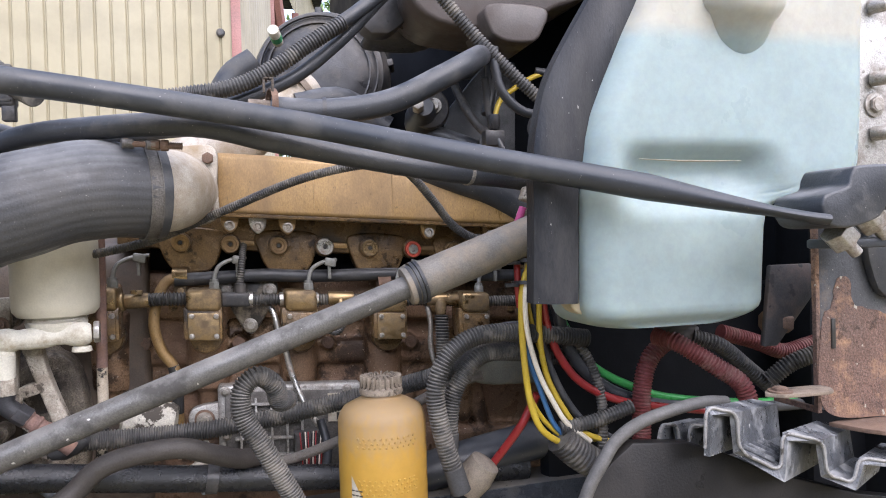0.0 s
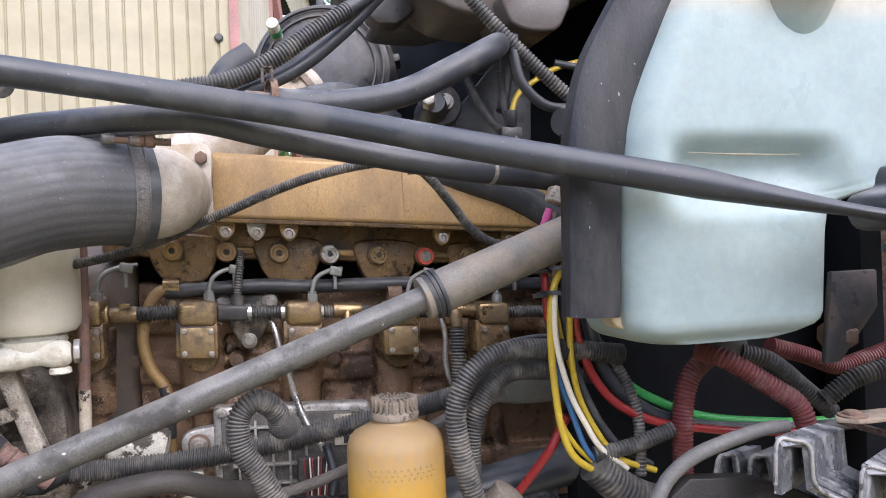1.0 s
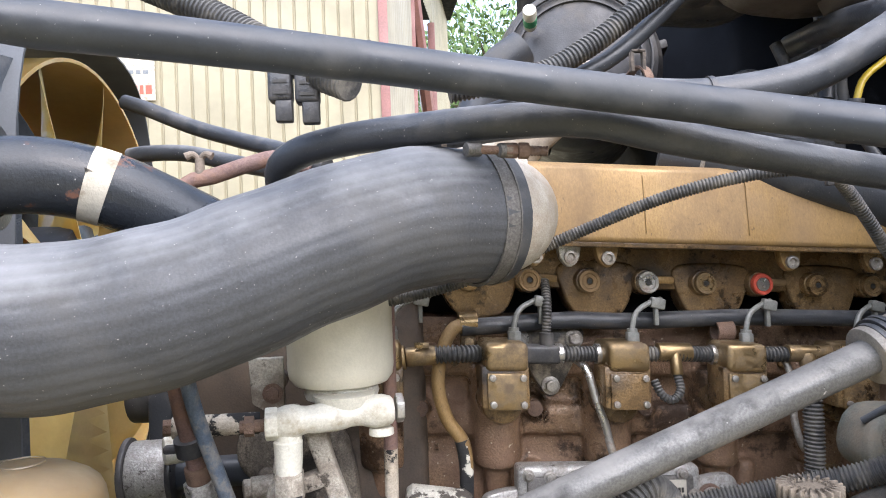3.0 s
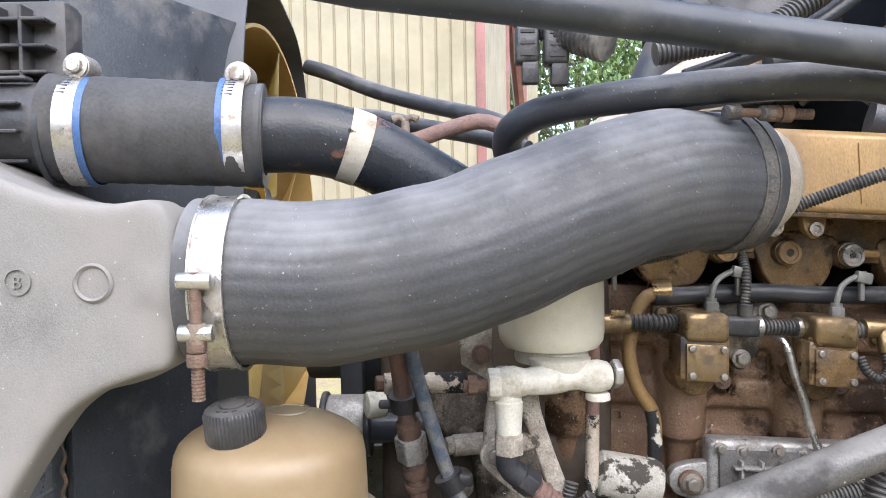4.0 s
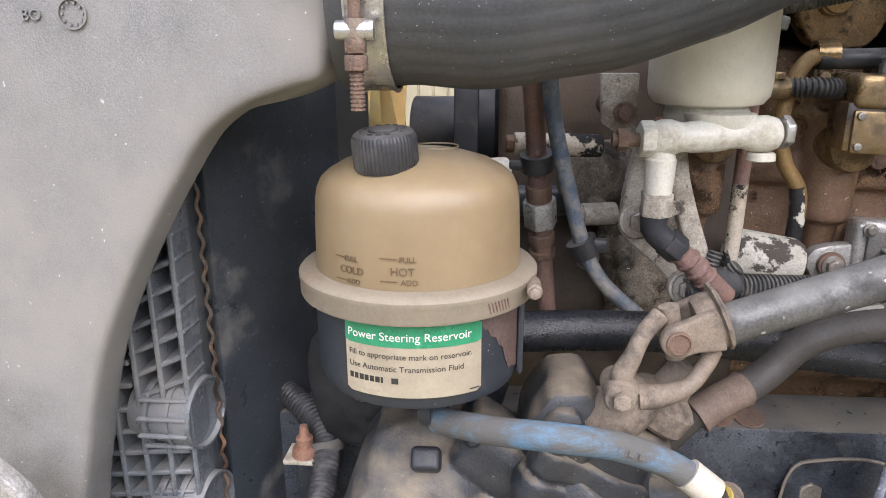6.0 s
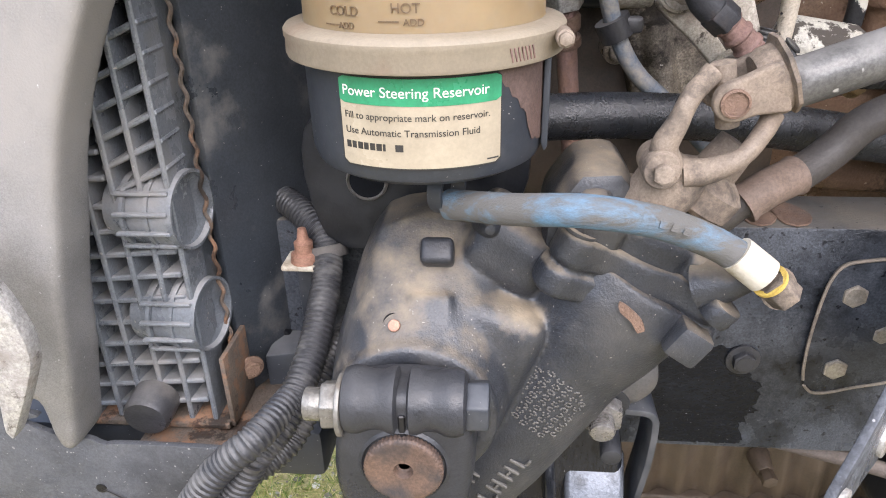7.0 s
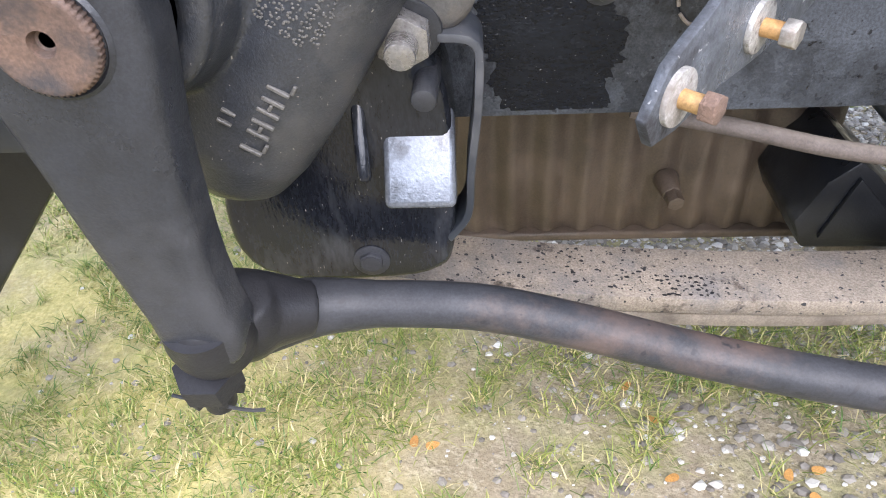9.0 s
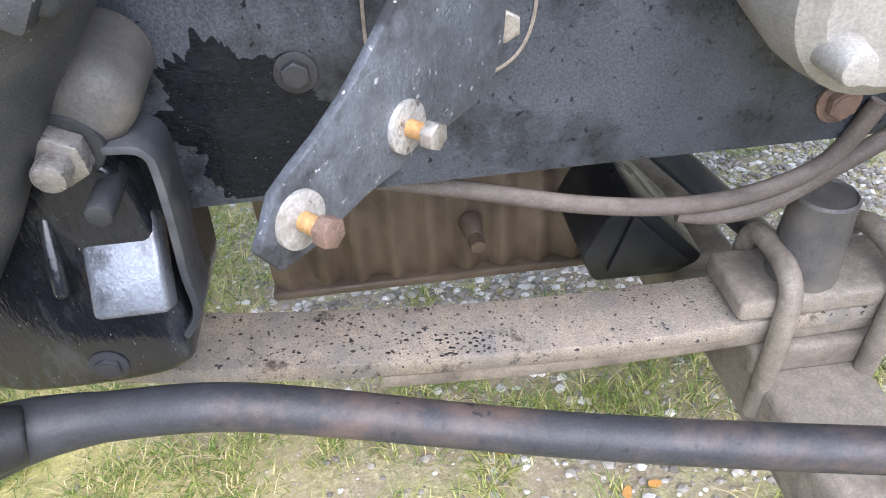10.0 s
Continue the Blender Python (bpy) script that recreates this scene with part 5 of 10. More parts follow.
# ---- power steering reservoir ----
RX, RY = -0.467, 1.205
res = thing("steering_reservoir", (RX, RY, 1.09), "amber plastic steering fluid reservoir in a labelled black steel cup", "fluid reservoir")
bm = B()
lathe(bm, [(0.0885, 1.205), (0.0885, 1.245), (0.0875, 1.285), (0.0865, 1.308), (0.0850, 1.317), (0.0815, 1.325), (0.0750, 1.331), (0.062, 1.3385), (0.040, 1.345), (0.020, 1.348), (0.0, 1.349)], (RX, RY, 0), (0, 0, 1), 72)
dome = part("dome", bm, amber, res, "yellowed amber plastic upper half")
bm = B()
lathe(bm, [(0.0875, 1.2515), (0.0965, 1.2505), (0.1015, 1.2490), (0.1035, 1.2465), (0.1035, 1.2425), (0.1025, 1.2405), (0.1030, 1.2310), (0.1020, 1.2285), (0.0985, 1.2275), (0.087, 1.2275)], (RX, RY, 0), (0, 0, 1), 72)
part("clamp_ring", bm, ring_dust, res, "dust-coated steel clamp ring")
bm = B()
cyl(bm, (RX + 0.099, RY - 0.060, 1.243), (RX + 0.099, RY - 0.030, 1.241), 0.0062, seg=18, w=0.001)
cyl(bm, (RX + 0.099, RY - 0.066, 1.2435), (RX + 0.099, RY - 0.058, 1.243), 0.0050, seg=6, w=0.001)
part("clamp_screw", bm, rust_dust, res)
bm = B()
for k in range(7):
    a = -0.90 + 0.032 * k
    q = Vector((RX + 0.1031 * math.cos(a), RY + 0.1031 * math.sin(a), 1.2365))
    box(bm, q, (0.0010, 0.0009, 0.009), m=pose(0, 0, 0, 14, 0, math.degrees(a)))
part("clamp_slots", bm, rust_pipe, res)
bm = B()
lathe(bm, [(0.0, 1.143), (0.050, 1.144), (0.078, 1.147), (0.0865, 1.152), (0.0892, 1.159), (0.0900, 1.168), (0.0905, 1.228)], (RX, RY, 0), (0, 0, 1), 64)
cup = part("cup", bm, black_paint, res, "black steel lower cup")
CX, CY, CZ = -0.486, 1.163, 1.338
capx = Vector((-0.06, -0.10, 1)).normalized()
bm = B()
lathe(bm, [(0.037, -0.022), (0.029, -0.013), (0.0245, -0.006), (0.022, 0.01)], (CX, CY, CZ), capx, 32)
part("neck", bm, amber, dome)
bm = B()
prof = [(0.0242, 0.0), (0.0248, 0.003), (0.0248, 0.024), (0.0239, 0.028), (0.021, 0.030), (0.0, 0.030)]
fluted(bm, [(r_, h_, 1.0 if 0.002 < h_ < 0.026 else 0.0) for r_, h_ in prof], (CX, CY, CZ), capx, 48, 0.0010)
cap = part("cap", bm, plastic, res, "black knurled screw cap")
bm = B()
lathe(bm, [(0.0115, 0.0295), (0.0115, 0.0312), (0.0105, 0.032), (0.0, 0.0322)], (CX, CY, CZ), capx, 24)
part("cap_plug", bm, plastic, cap)
bm = B()
for k in range(16):
    a = 2 * math.pi * k / 16 + 0.1
    if k % 4 == 3:
        continue
    box(bm, Vector((CX, CY, CZ)) + frame_of(capx) @ Vector((0.0175 * math.cos(a), 0.0175 * math.sin(a), 0.0305)), (0.004, 0.0014, 0.0012), m=frame_of(capx) @ pose(0, 0, 0, 0, 0, math.degrees(a) + 90))
part("cap_lettering", bm, plastic, cap)
bm = B()
lathe(bm, [(0.019, 0), (0.0195, 0.0012), (0.020, 0)], (-0.452, 1.215, 1.3478), (0, 0, 1), 32, cap=False)
part("mould_ring", bm, amber, dome)


def wrap(r, a0, z0, off=0.0006):
    """Lays flat text on the upright round wall of the reservoir; a0 in radians from the near side."""
    def f(x, y, z):
        a = a0 + x / r
        return Vector((RX + (r + off + z) * math.sin(a), RY - (r + off + z) * math.cos(a), z0 + y))
    return f


def band(r0, a0, a1, z0, z1, thick=0.0005, corner=0.003, seg=28):
    """A thin label on the round wall with rounded corners."""
    bm = bmesh.new()
    w, h = (a1 - a0) * r0, z1 - z0
    cols = []
    for k in range(seg + 1):
        u = w * k / seg
        inset = 0.0
        e = min(u, w - u)
        if e < corner:
            inset = corner - math.sqrt(max(corner ** 2 - (corner - e) ** 2, 0))
        cols.append((a0 + u / r0, z0 + inset, z1 - inset))
    q = []
    for a, lo_, hi_ in cols:
        q.append([bm.verts.new((RX + (r0 + d) * math.sin(a), RY - (r0 + d) * math.cos(a), zz)) for d in (0.0, thick) for zz in (lo_, hi_)])
    for a, b in zip(q, q[1:]):
        bm.faces.new((a[2], b[2], b[3], a[3]))
        bm.faces.new((a[3], b[3], b[1], a[1]))
        bm.faces.new((a[0], b[0], b[2], a[2]))
    bm.faces.new((q[0][0], q[0][2], q[0][3], q[0][1]))
    bm.faces.new((q[-1][0], q[-1][1], q[-1][3], q[-1][2]))
    return bm


A0, A1 = -0.590, 0.690
R = 0.0907
part("label_border", band(R, A0, A1, 1.1625, 1.2255, 0.0006), ink, cup)
part("label_paper", band(R, A0 + 0.012, A1 - 0.012, 1.1637, 1.2243, 0.0010), label_cream, cup, "cream printed label")
part("label_heading", band(R, A0 + 0.012, A1 - 0.012, 1.2065, 1.2243, 0.0014, 0.002), label_green, cup, "green label heading")
lettering("label_text", "Power Steering Reservoir", 0.0097, print_white, cup, None, 0.0001, wrap(R, A0 + 0.045, 1.2120, 0.0017))
lettering("label_text", "Fill to appropriate mark on reservoir.", 0.0067, ink, cup, None, 0.0001, wrap(R, A0 + 0.05, 1.1965, 0.0013))
lettering("label_text", "Use Automatic Transmission Fluid", 0.0068, ink, cup, None, 0.0001, wrap(R, A0 + 0.05, 1.1860, 0.0013))
bm = B()
for k, w in enumerate((0.0038, 0.0036, 0.0042, 0.0038, 0.004, 0.0042, 0.002, 0.006)):
    u = 0.0047 * k + (0.004 if k > 6 else 0)
    t_ = band(R, A0 + 0.05 + u / R, A0 + 0.05 + (u + w * 0.9) / R, 1.1755, 1.1803, 0.0013, 0.0, 2)
    add(bm, t_)
part("label_bars", bm, ink, cup)
part("label_bars", band(R, A1 - 0.13, A1 - 0.03, 1.1662, 1.1672, 0.0013, 0.0, 3), ink, cup)
mark = surface("moulded_mark", (0.13, 0.085, 0.045), 0.6, bump=0)
for txt, a, z, s in (("FULL", -0.05, 1.2745, 0.0062), ("HOT", -0.13, 1.2640, 0.0088), ("ADD", -0.04, 1.2565, 0.0062), ("FULL", -0.58, 1.2715, 0.0058), ("COLD", -0.645, 1.2615, 0.0085), ("ADD", -0.56, 1.2535, 0.0058)):
    lettering("level_mark", txt, s, mark, dome, None, 0.0004, wrap(0.0884, a, z, 0.0002))
for a, z in ((-0.22, 1.2765), (-0.22, 1.2585), (-0.70, 1.2735), (-0.70, 1.2550)):
    part("level_line", band(0.0884, a, a + 0.15, z, z + 0.0008, 0.0004, 0.0, 6), mark, dome)
bm = B()
rr = random.Random(9)
top_, low_ = [], []
for k in range(29):
    a = 0.66 + 0.034 * k
    lo_z = 1.2245 - (0.003 + 0.030 * min(1, k / 9) + 0.022 * min(1, max(0, (k - 9) / 3)) + 0.006 * max(0, (k - 14) / 14)) + rr.uniform(-0.0022, 0.0022)
    top_.append(bm.verts.new((RX + 0.0908 * math.sin(a), RY - 0.0908 * math.cos(a), 1.2255)))
    low_.append(bm.verts.new((RX + 0.0908 * math.sin(a), RY - 0.0908 * math.cos(a), lo_z)))
for k in range(28):
    bm.faces.new((top_[k], top_[k + 1], low_[k + 1], low_[k]))
part("bare_patch", bm, surface("bare_brown", (0.085, 0.060, 0.054), 0.6, second=(0.12, 0.075, 0.06), scale=30, bump=0.15), cup, "brown patch where the paint has peeled")
bm = B()
prism(bm, [(RX + 0.0875, 1.228), (RX + 0.0925, 1.228), (RX + 0.0920, 1.16), (RX + 0.0895, 1.156), (RX + 0.0870, 1.162)], "y", RY - 0.030, RY - 0.012, 0.001)
part("strap", bm, black_paint, res)
bm = B()
prism(bm, soft_outline([(-0.575, 1.16), (-0.40, 1.16), (-0.40, 1.06), (-0.50, 1.03), (-0.575, 1.04)], 0.02), "y", 1.262, 1.275, 0.004)
part("mount_plate", bm, plate_black, res)
bm = B()
lathe(bm, [(0.016, 0), (0.0175, 0.003), (0.0195, 0.0)], (-0.531, 1.260, 1.098), (0, -1, 0), 28, cap=False)
part("lightening_hole", bm, zinc, res)
bm = B()
cyl(bm, (-0.531, 1.261, 1.098), (-0.531, 1.2595, 1.098), 0.0165, seg=28)
part("hole_shadow_plate", bm, cavity_shade, res)

# ---- steering gear ----
gear = thing("steering_gear", (-0.45, 1.25, 0.76), "black cast-iron steering gearbox coated with tan dust", "steering gear")
# one casting: the bulged sector drum, the slanting cylinder and the lobed valve flange
c0, c1 = Vector((-0.4434, 1.212, 0.8104)), Vector((-0.2834, 1.212, 1.0604))
axg = (c1 - c0).normalized()
L_ = (c1 - c0).length
across = Vector((0, -1, 0)).cross(axg).normalized()
bm = B()
rim_pts = [(0.066 * math.cos(k * math.pi / 20), 0.066 * math.sin(k * math.pi / 20)) for k in range(40)]
hull_pts = [(-0.4765 + u, 1.116, 0.950 + w) for u, w in rim_pts] + [(-0.4765 + u * 1.10, 1.128, 0.950 + w * 1.10) for u, w in rim_pts]
back_pts = soft_outline([(-0.563, 0.89), (-0.561, 0.945), (-0.553, 0.979), (-0.539, 1.018), (-0.527, 1.055), (-0.510, 1.078), (-0.470, 1.088), (-0.425, 1.080), (-0.395, 1.04), (-0.385, 0.98), (-0.400, 0.90), (-0.45, 0.855), (-0.53, 0.855)], 0.015)
hull_pts += [(u, yy, w) for yy in (1.205, 1.30) for u, w in back_pts]
bmesh.ops.convex_hull(bm, input=[bm.verts.new(p) for p in hull_pts])
lathe(bm, [(0.0, -0.055), (0.035, -0.050), (0.052, -0.032), (0.060, 0.0), (0.064, 0.05), (0.064, L_ * 0.6), (0.070, L_ * 0.72), (0.074, L_ * 0.86), (0.070, L_ * 0.95), (0.0, L_ * 0.95)], c0, c1 - c0, 56)
box(bm, (-0.425, 1.200, 0.972), (0.085, 0.115, 0.125), 0.02, 3, pose(0, 0, 0, 0, 20, 0))
box(bm, (-0.400, 1.215, 1.062), (0.075, 0.085, 0.055), 0.015, 3, pose(0, 0, 0, 0, 34, 0))
box(bm, (-0.463, 1.146, 1.031), (0.036, 0.016, 0.030), 0.005, 3, pose(0, 0, 0, -36, 0, 0))
box(bm, (-0.418, 1.175, 0.985), (0.05, 0.06, 0.09), 0.015, 3, pose(0, 0, 0, 0, 15, 0))
lathe(bm, [(0.050, 0.0), (0.052, 0.0075), (0.0665, 0.0070), (0.0700, 0.0)], (-0.4765, 1.118, 0.950), (0, -1, 0), 56, cap=False)
cast(part("casting", bm, gear_iron, gear), 0.0026, 9)
# lobed valve flange across the cylinder's end, and the narrower head beyond it
FM = Matrix.Translation(c1 - axg * 0.020 + Vector((-0.012, 0, -0.002))) @ pose(0, 0, 0, 0, -9, 0) @ Matrix((across.to_tuple() + (0,), (0, -1, 0, 0), axg.to_tuple() + (0,), (0, 0, 0, 1))).transposed()
lobes = soft_outline([(-0.078, 0.050), (-0.062, 0.070), (-0.030, 0.060), (0.0, 0.066), (0.030, 0.060), (0.062, 0.070), (0.078, 0.050), (0.064, 0.0), (0.078, -0.05), (0.05, -0.07), (-0.05, -0.07), (-0.078, -0.05), (-0.064, 0.0)], 0.01)
bm = B()
for lo_, hi_, sc in ((-0.020, 0.004, 1.0), (0.008, 0.034, 0.97)):
    t = bmesh.new()
    prism(t, [(u * sc, v * sc) for u, v in lobes], "z", lo_, hi_, 0.004, 2)
    add(bm, t, FM)
t = bmesh.new()
cyl(t, (0, 0, 0), (0, 0, 0.012), 0.062, seg=40)
add(bm, t, FM)
cast(part("valve_flange", bm, gear_iron, gear), 0.0024, 4)
bm = B()
t = bmesh.new()
lathe(t, [(0.058, 0.028), (0.058, 0.050), (0.050, 0.062), (0.038, 0.070), (0.0, 0.072)], (0, 0, 0), (0, 0, 1), 40)
add(bm, t, FM)
for u, v in ((0.048, 0.036), (-0.048, 0.036)):
    t = bmesh.new()
    box(t, (u, v, 0.030), (0.040, 0.044, 0.044), 0.006, 2)
    add(bm, t, FM)
cast(part("valve_housing", bm, gear_iron, gear), 0.0024, 4)
for u, v in ((0.062, 0.050), (-0.062, 0.050), (-0.056, -0.050)):
    bm = B()
    t = bmesh.new()
    hexbolt(t, (u * 0.97, v * 0.97, 0.034), (0, 0, 1), 0.0105, 0.011)
    add(bm, t, FM)
    part("bolt", bm, gear_iron, gear)
bm = B()
box(bm, (-0.262, 1.143, 1.012), (0.030, 0.026, 0.030), 0.005, 2, pose(0, 0, 0, 0, 34, 0))
cyl(bm, (-0.2465, 1.142, 1.034), (-0.2365, 1.140, 1.048), 0.013, seg=20, w=0.002)
part("corner_block", bm, gear_iron, gear)
bm = B()
prism(bm, soft_outline([(-0.318, 1.052), (-0.309, 1.046), (-0.300, 1.036), (-0.297, 1.026), (-0.302, 1.024), (-0.308, 1.034), (-0.317, 1.043)], 0.003), "y", 1.1335, 1.1345, 0.0)
part("rust_flake", bm, rusty, gear, "patch of bare rust")
bm = B()
lathe(bm, [(0.030, 0.0), (0.034, 0.004), (0.034, 0.022), (0.028, 0.028), (0.018, 0.034), (0.016, 0.06)], c1 + axg * 0.048, axg, 32)
part("input_seal", bm, rust_dust, gear)
# angular port block at the top
bm = B()
prism(bm, [(-0.376, 1.065), (-0.372, 1.102), (-0.348, 1.136), (-0.315, 1.138), (-0.296, 1.108), (-0.300, 1.05)], "y", 1.180, 1.275, 0.010, 2)
prism(bm, [(-0.366, 1.075), (-0.360, 1.106), (-0.344, 1.126), (-0.323, 1.124), (-0.312, 1.09)], "y", 1.168, 1.19, 0.008, 2)
part("port_block", bm, gear_iron, gear)
for (x, y, z, r, h, d) in ((-0.418, 1.180, 1.092, 0.0085, 0.016, (0.1, -1, 0.2)), (-0.238, 1.150, 1.062, 0.013, 0.022, (0.75, -0.4, 0.4))):
    bm = B()
    p, d = Vector((x, y, z)), Vector(d).normalized()
    lathe(bm, [(r * 1.55, -0.02), (r * 1.3, -0.004), (r * 1.05, h * 0.35), (r * 0.8, h * 0.75), (r * 0.45, h * 0.95), (0.0, h)], p, d, 24)
    part("boss", bm, gear_iron, gear)
bm = B()
box(bm, (-0.459, 1.176, 1.068), (0.027, 0.032, 0.022), 0.005, 3, pose(0, 0, 0, -40, 0, 0))
part("key_boss", bm, arm_iron, gear)
bm = B()
lathe(bm, [(0.0, 0.0), (0.0075, 0.001), (0.0100, 0.004), (0.0125, 0.0005)], (-0.4905, 1.137, 1.0225), (0, -0.83, 0.56), 28)
part("adjuster_recess", bm, oil_dark, gear)
bm = B()
cyl(bm, (-0.4905, 1.145, 1.017), (-0.4905, 1.128, 1.0285), 0.0050, seg=16, w=0.0012)
part("adjuster_screw", bm, copper, gear)
bm = B()
lathe(bm, [(0.0, 0.0), (0.0515, 0.0)], (-0.4765, 1.1150, 0.950), (0, -1, 0), 40)
part("shaft_seal", bm, oil_dark, gear, "dark oily seal round the shaft")
# cast marks: rows of raised strokes on the cylinder, and larger ones below
bm = B()
rr = random.Random(4)
cyl_side = Vector((0.842, 0, -0.539))


def on_cylinder(along, out, lift=0.0004):
    """A point on the near side of the slanting cylinder: metres along it and out from its middle line."""
    p = c0 + axg * along + cyl_side * out
    return Vector((p.x, 1.212 - math.sqrt(max(0.0641 ** 2 - out ** 2, 0)) - lift, p.z))


for row in range(6):
    for k in range(9):
        if row in (0, 5) and k in (0, 8):
            continue
        mid_u, mid_v = 0.119 + 0.0067 * k + 0.0012 * row, 0.0195 - 0.0098 * row
        for q in range(9):
            if rr.random() < 0.2:
                continue
            a = q * 2 * math.pi / 9 + rr.uniform(-0.2, 0.2)
            s = rr.uniform(0.0008, 0.0011)
            t = bmesh.new()
            bmesh.ops.create_icosphere(t, subdivisions=1, radius=1.0)
            add(bm, t, Matrix.Translation(on_cylinder(mid_u + 0.0019 * math.cos(a), mid_v + 0.0031 * math.sin(a), 0.0002)) @ Matrix.Diagonal((s * 1.1, s, s, 1)))
part("cast_dots", bm, cast_mark, gear, "raised cast dots, dusty")
for u, v, w, h in ((-0.024, 0.0, 0.014, 0.0024), (-0.021, 0.006, 0.0024, 0.006), (-0.014, 0.0, 0.014, 0.0024), (-0.0075, 0.0, 0.014, 0.0024), (-0.0108, 0.0, 0.0024, 0.0045), (-0.001, 0.0, 0.014, 0.0024), (0.0055, 0.0, 0.014, 0.0024), (0.0022, 0.0, 0.0024, 0.0045), (0.012, 0.0, 0.014, 0.0024), (0.015, 0.006, 0.0024, 0.006), (-0.016, -0.016, 0.009, 0.002), (-0.010, -0.016, 0.009, 0.002)):
    bm = B()
    box(bm, on_cylinder(0.063 + u * 1.5, 0.0114 + v * 1.5), (w * 1.2, 0.0036, h * 1.2), 0.0006, 1, pose(0, 0, 0, 0, 34, 0))
    part("cast_stroke", bm, cast_mark, gear, "raised cast stroke, dusty")

# pitman arm
boot_black = surface("boot_black", (0.012, 0.012, 0.014), 0.5, second=(0.022, 0.022, 0.024), scale=20, bump=0.12, spec=0.35)
nut_grey = surface("nut_grey", (0.20, 0.192, 0.172), 0.42, metal=0.45, second=(0.12, 0.112, 0.10), scale=50, dirt=(0.10, 0.085, 0.065), dirt_amount=0.35, dirt_scale=40, bump=0.15)
arm = thing("pitman_arm", (-0.476, 1.07, 0.65), "black forged steering arm clamped on a splined shaft", "steering arm")
bm = B()
out = soft_outline([(-0.522, 0.99), (-0.516, 1.008), (-0.49, 1.012), (-0.46, 1.012), (-0.436, 1.008), (-0.428, 0.985), (-0.424, 0.95), (-0.430, 0.905), (-0.435, 0.86), (-0.437, 0.77), (-0.430, 0.715), (-0.435, 0.692), (-0.47, 0.684), (-0.490, 0.692), (-0.494, 0.735), (-0.509, 0.805), (-0.521, 0.872), (-0.531, 0.92), (-0.530, 0.96)], 0.014)
t = bmesh.new()
prism(t, out, "y", 1.060, 1.108, 0.013, 4)
add(bm, t)
part("forging", bm, arm_iron, arm)
bm = B()
lathe(bm, [(0.018, 0.0), (0.0235, 0.002), (0.0255, 0.008), (0.0250, 0.014), (0.0225, 0.022), (0.0225, 0.030), (0.0250, 0.036), (0.0250, 0.040), (0.020, 0.042)], (-0.522, 1.078, 0.996), (1, 0, 0), 40)
box(bm, (-0.501, 1.090, 0.985), (0.040, 0.040, 0.040), 0.006, 2)
part("clamp_ear", bm, arm_iron, arm)
bm = B()
lathe(bm, [(0.020, 0.0), (0.0250, 0.002), (0.0250, 0.007), (0.0225, 0.013), (0.0225, 0.021), (0.0250, 0.028), (0.0255, 0.035), (0.0235, 0.041), (0.018, 0.043)], (-0.473, 1.078, 0.996), (1, 0, 0), 40)
box(bm, (-0.452, 1.090, 0.985), (0.040, 0.040, 0.040), 0.006, 2)
part("clamp_ear", bm, arm_iron, arm)
bm = B()
fluted(bm, [(0.0285, 0.0, 1.0), (0.0290, 0.004, 1.0), (0.0290, 0.006, 1.0), (0.0280, 0.0075, 0.3), (0.0255, 0.0080, 0.0), (0.0225, 0.0070, 0.0), (0.0075, 0.0066, 0.0), (0.0058, 0.001, 0.0), (0.0, -0.003, 0.0)], (-0.4765, 1.060, 0.950), (0, -1, 0), 54, 0.0009)
part("sector_shaft", bm, shaft_rust, arm, "rusty splined shaft end")
bm = B()
box(bm, (-0.4765, 1.0600, 0.987), (0.0052, 0.004, 0.020), 0.001, 1)
part("clamp_slit", bm, oil_dark, arm)
bm = B()
lathe(bm, [(0.0300, 0.0), (0.0320, 0.0025), (0.0345, 0.0005)], (-0.4765, 1.0602, 0.950), (0, -1, 0), 44, cap=False)
part("bore_rim", bm, arm_iron, arm)
bm = B()
cyl(bm, (-0.538, 1.075, 0.992), (-0.523, 1.076, 0.992), 0.019, seg=6, w=0.002)
cyl(bm, (-0.551, 1.075, 0.992), (-0.537, 1.075, 0.992), 0.0125, seg=20, w=0.001)
cyl(bm, (-0.525, 1.076, 0.992), (-0.521, 1.076, 0.992), 0.024, seg=28, w=0.001)
part("clamp_nut", bm, nut_grey, arm, "weathered grey nut and thread")
bm = B()
cyl(bm, (-0.431, 1.078, 0.994), (-0.414, 1.078, 0.994), 0.020, seg=6, w=0.002)
part("clamp_bolt", bm, black_paint, arm)
# lower eye and ball stud
bm = B()
lathe(bm, [(0.0, 0.052), (0.014, 0.049), (0.026, 0.038), (0.032, 0.018), (0.033, 0.0), (0.029, -0.014), (0.022, -0.016)], (-0.464, 1.092, 0.690), (0.0, -0.25, 1), 32)
lathe(bm, [(0.0310, 0.032), (0.0335, 0.014), (0.0325, 0.000), (0.030, -0.010), (0.024, -0.014), (0.0, -0.014)], (-0.464, 1.088, 0.694), (0.0, -0.22, 1), 36)
part("eye", bm, boot_black, arm, "oily black lower eye")
bm = B()
lathe(bm, [(0.027, 0.008), (0.027, -0.014), (0.018, -0.015), (0.016, -0.028), (0.0, -0.029)], (-0.474, 1.080, 0.664), (0, -0.2, 1), 6)
castle = part("castle_nut", bm, boot_black, arm)
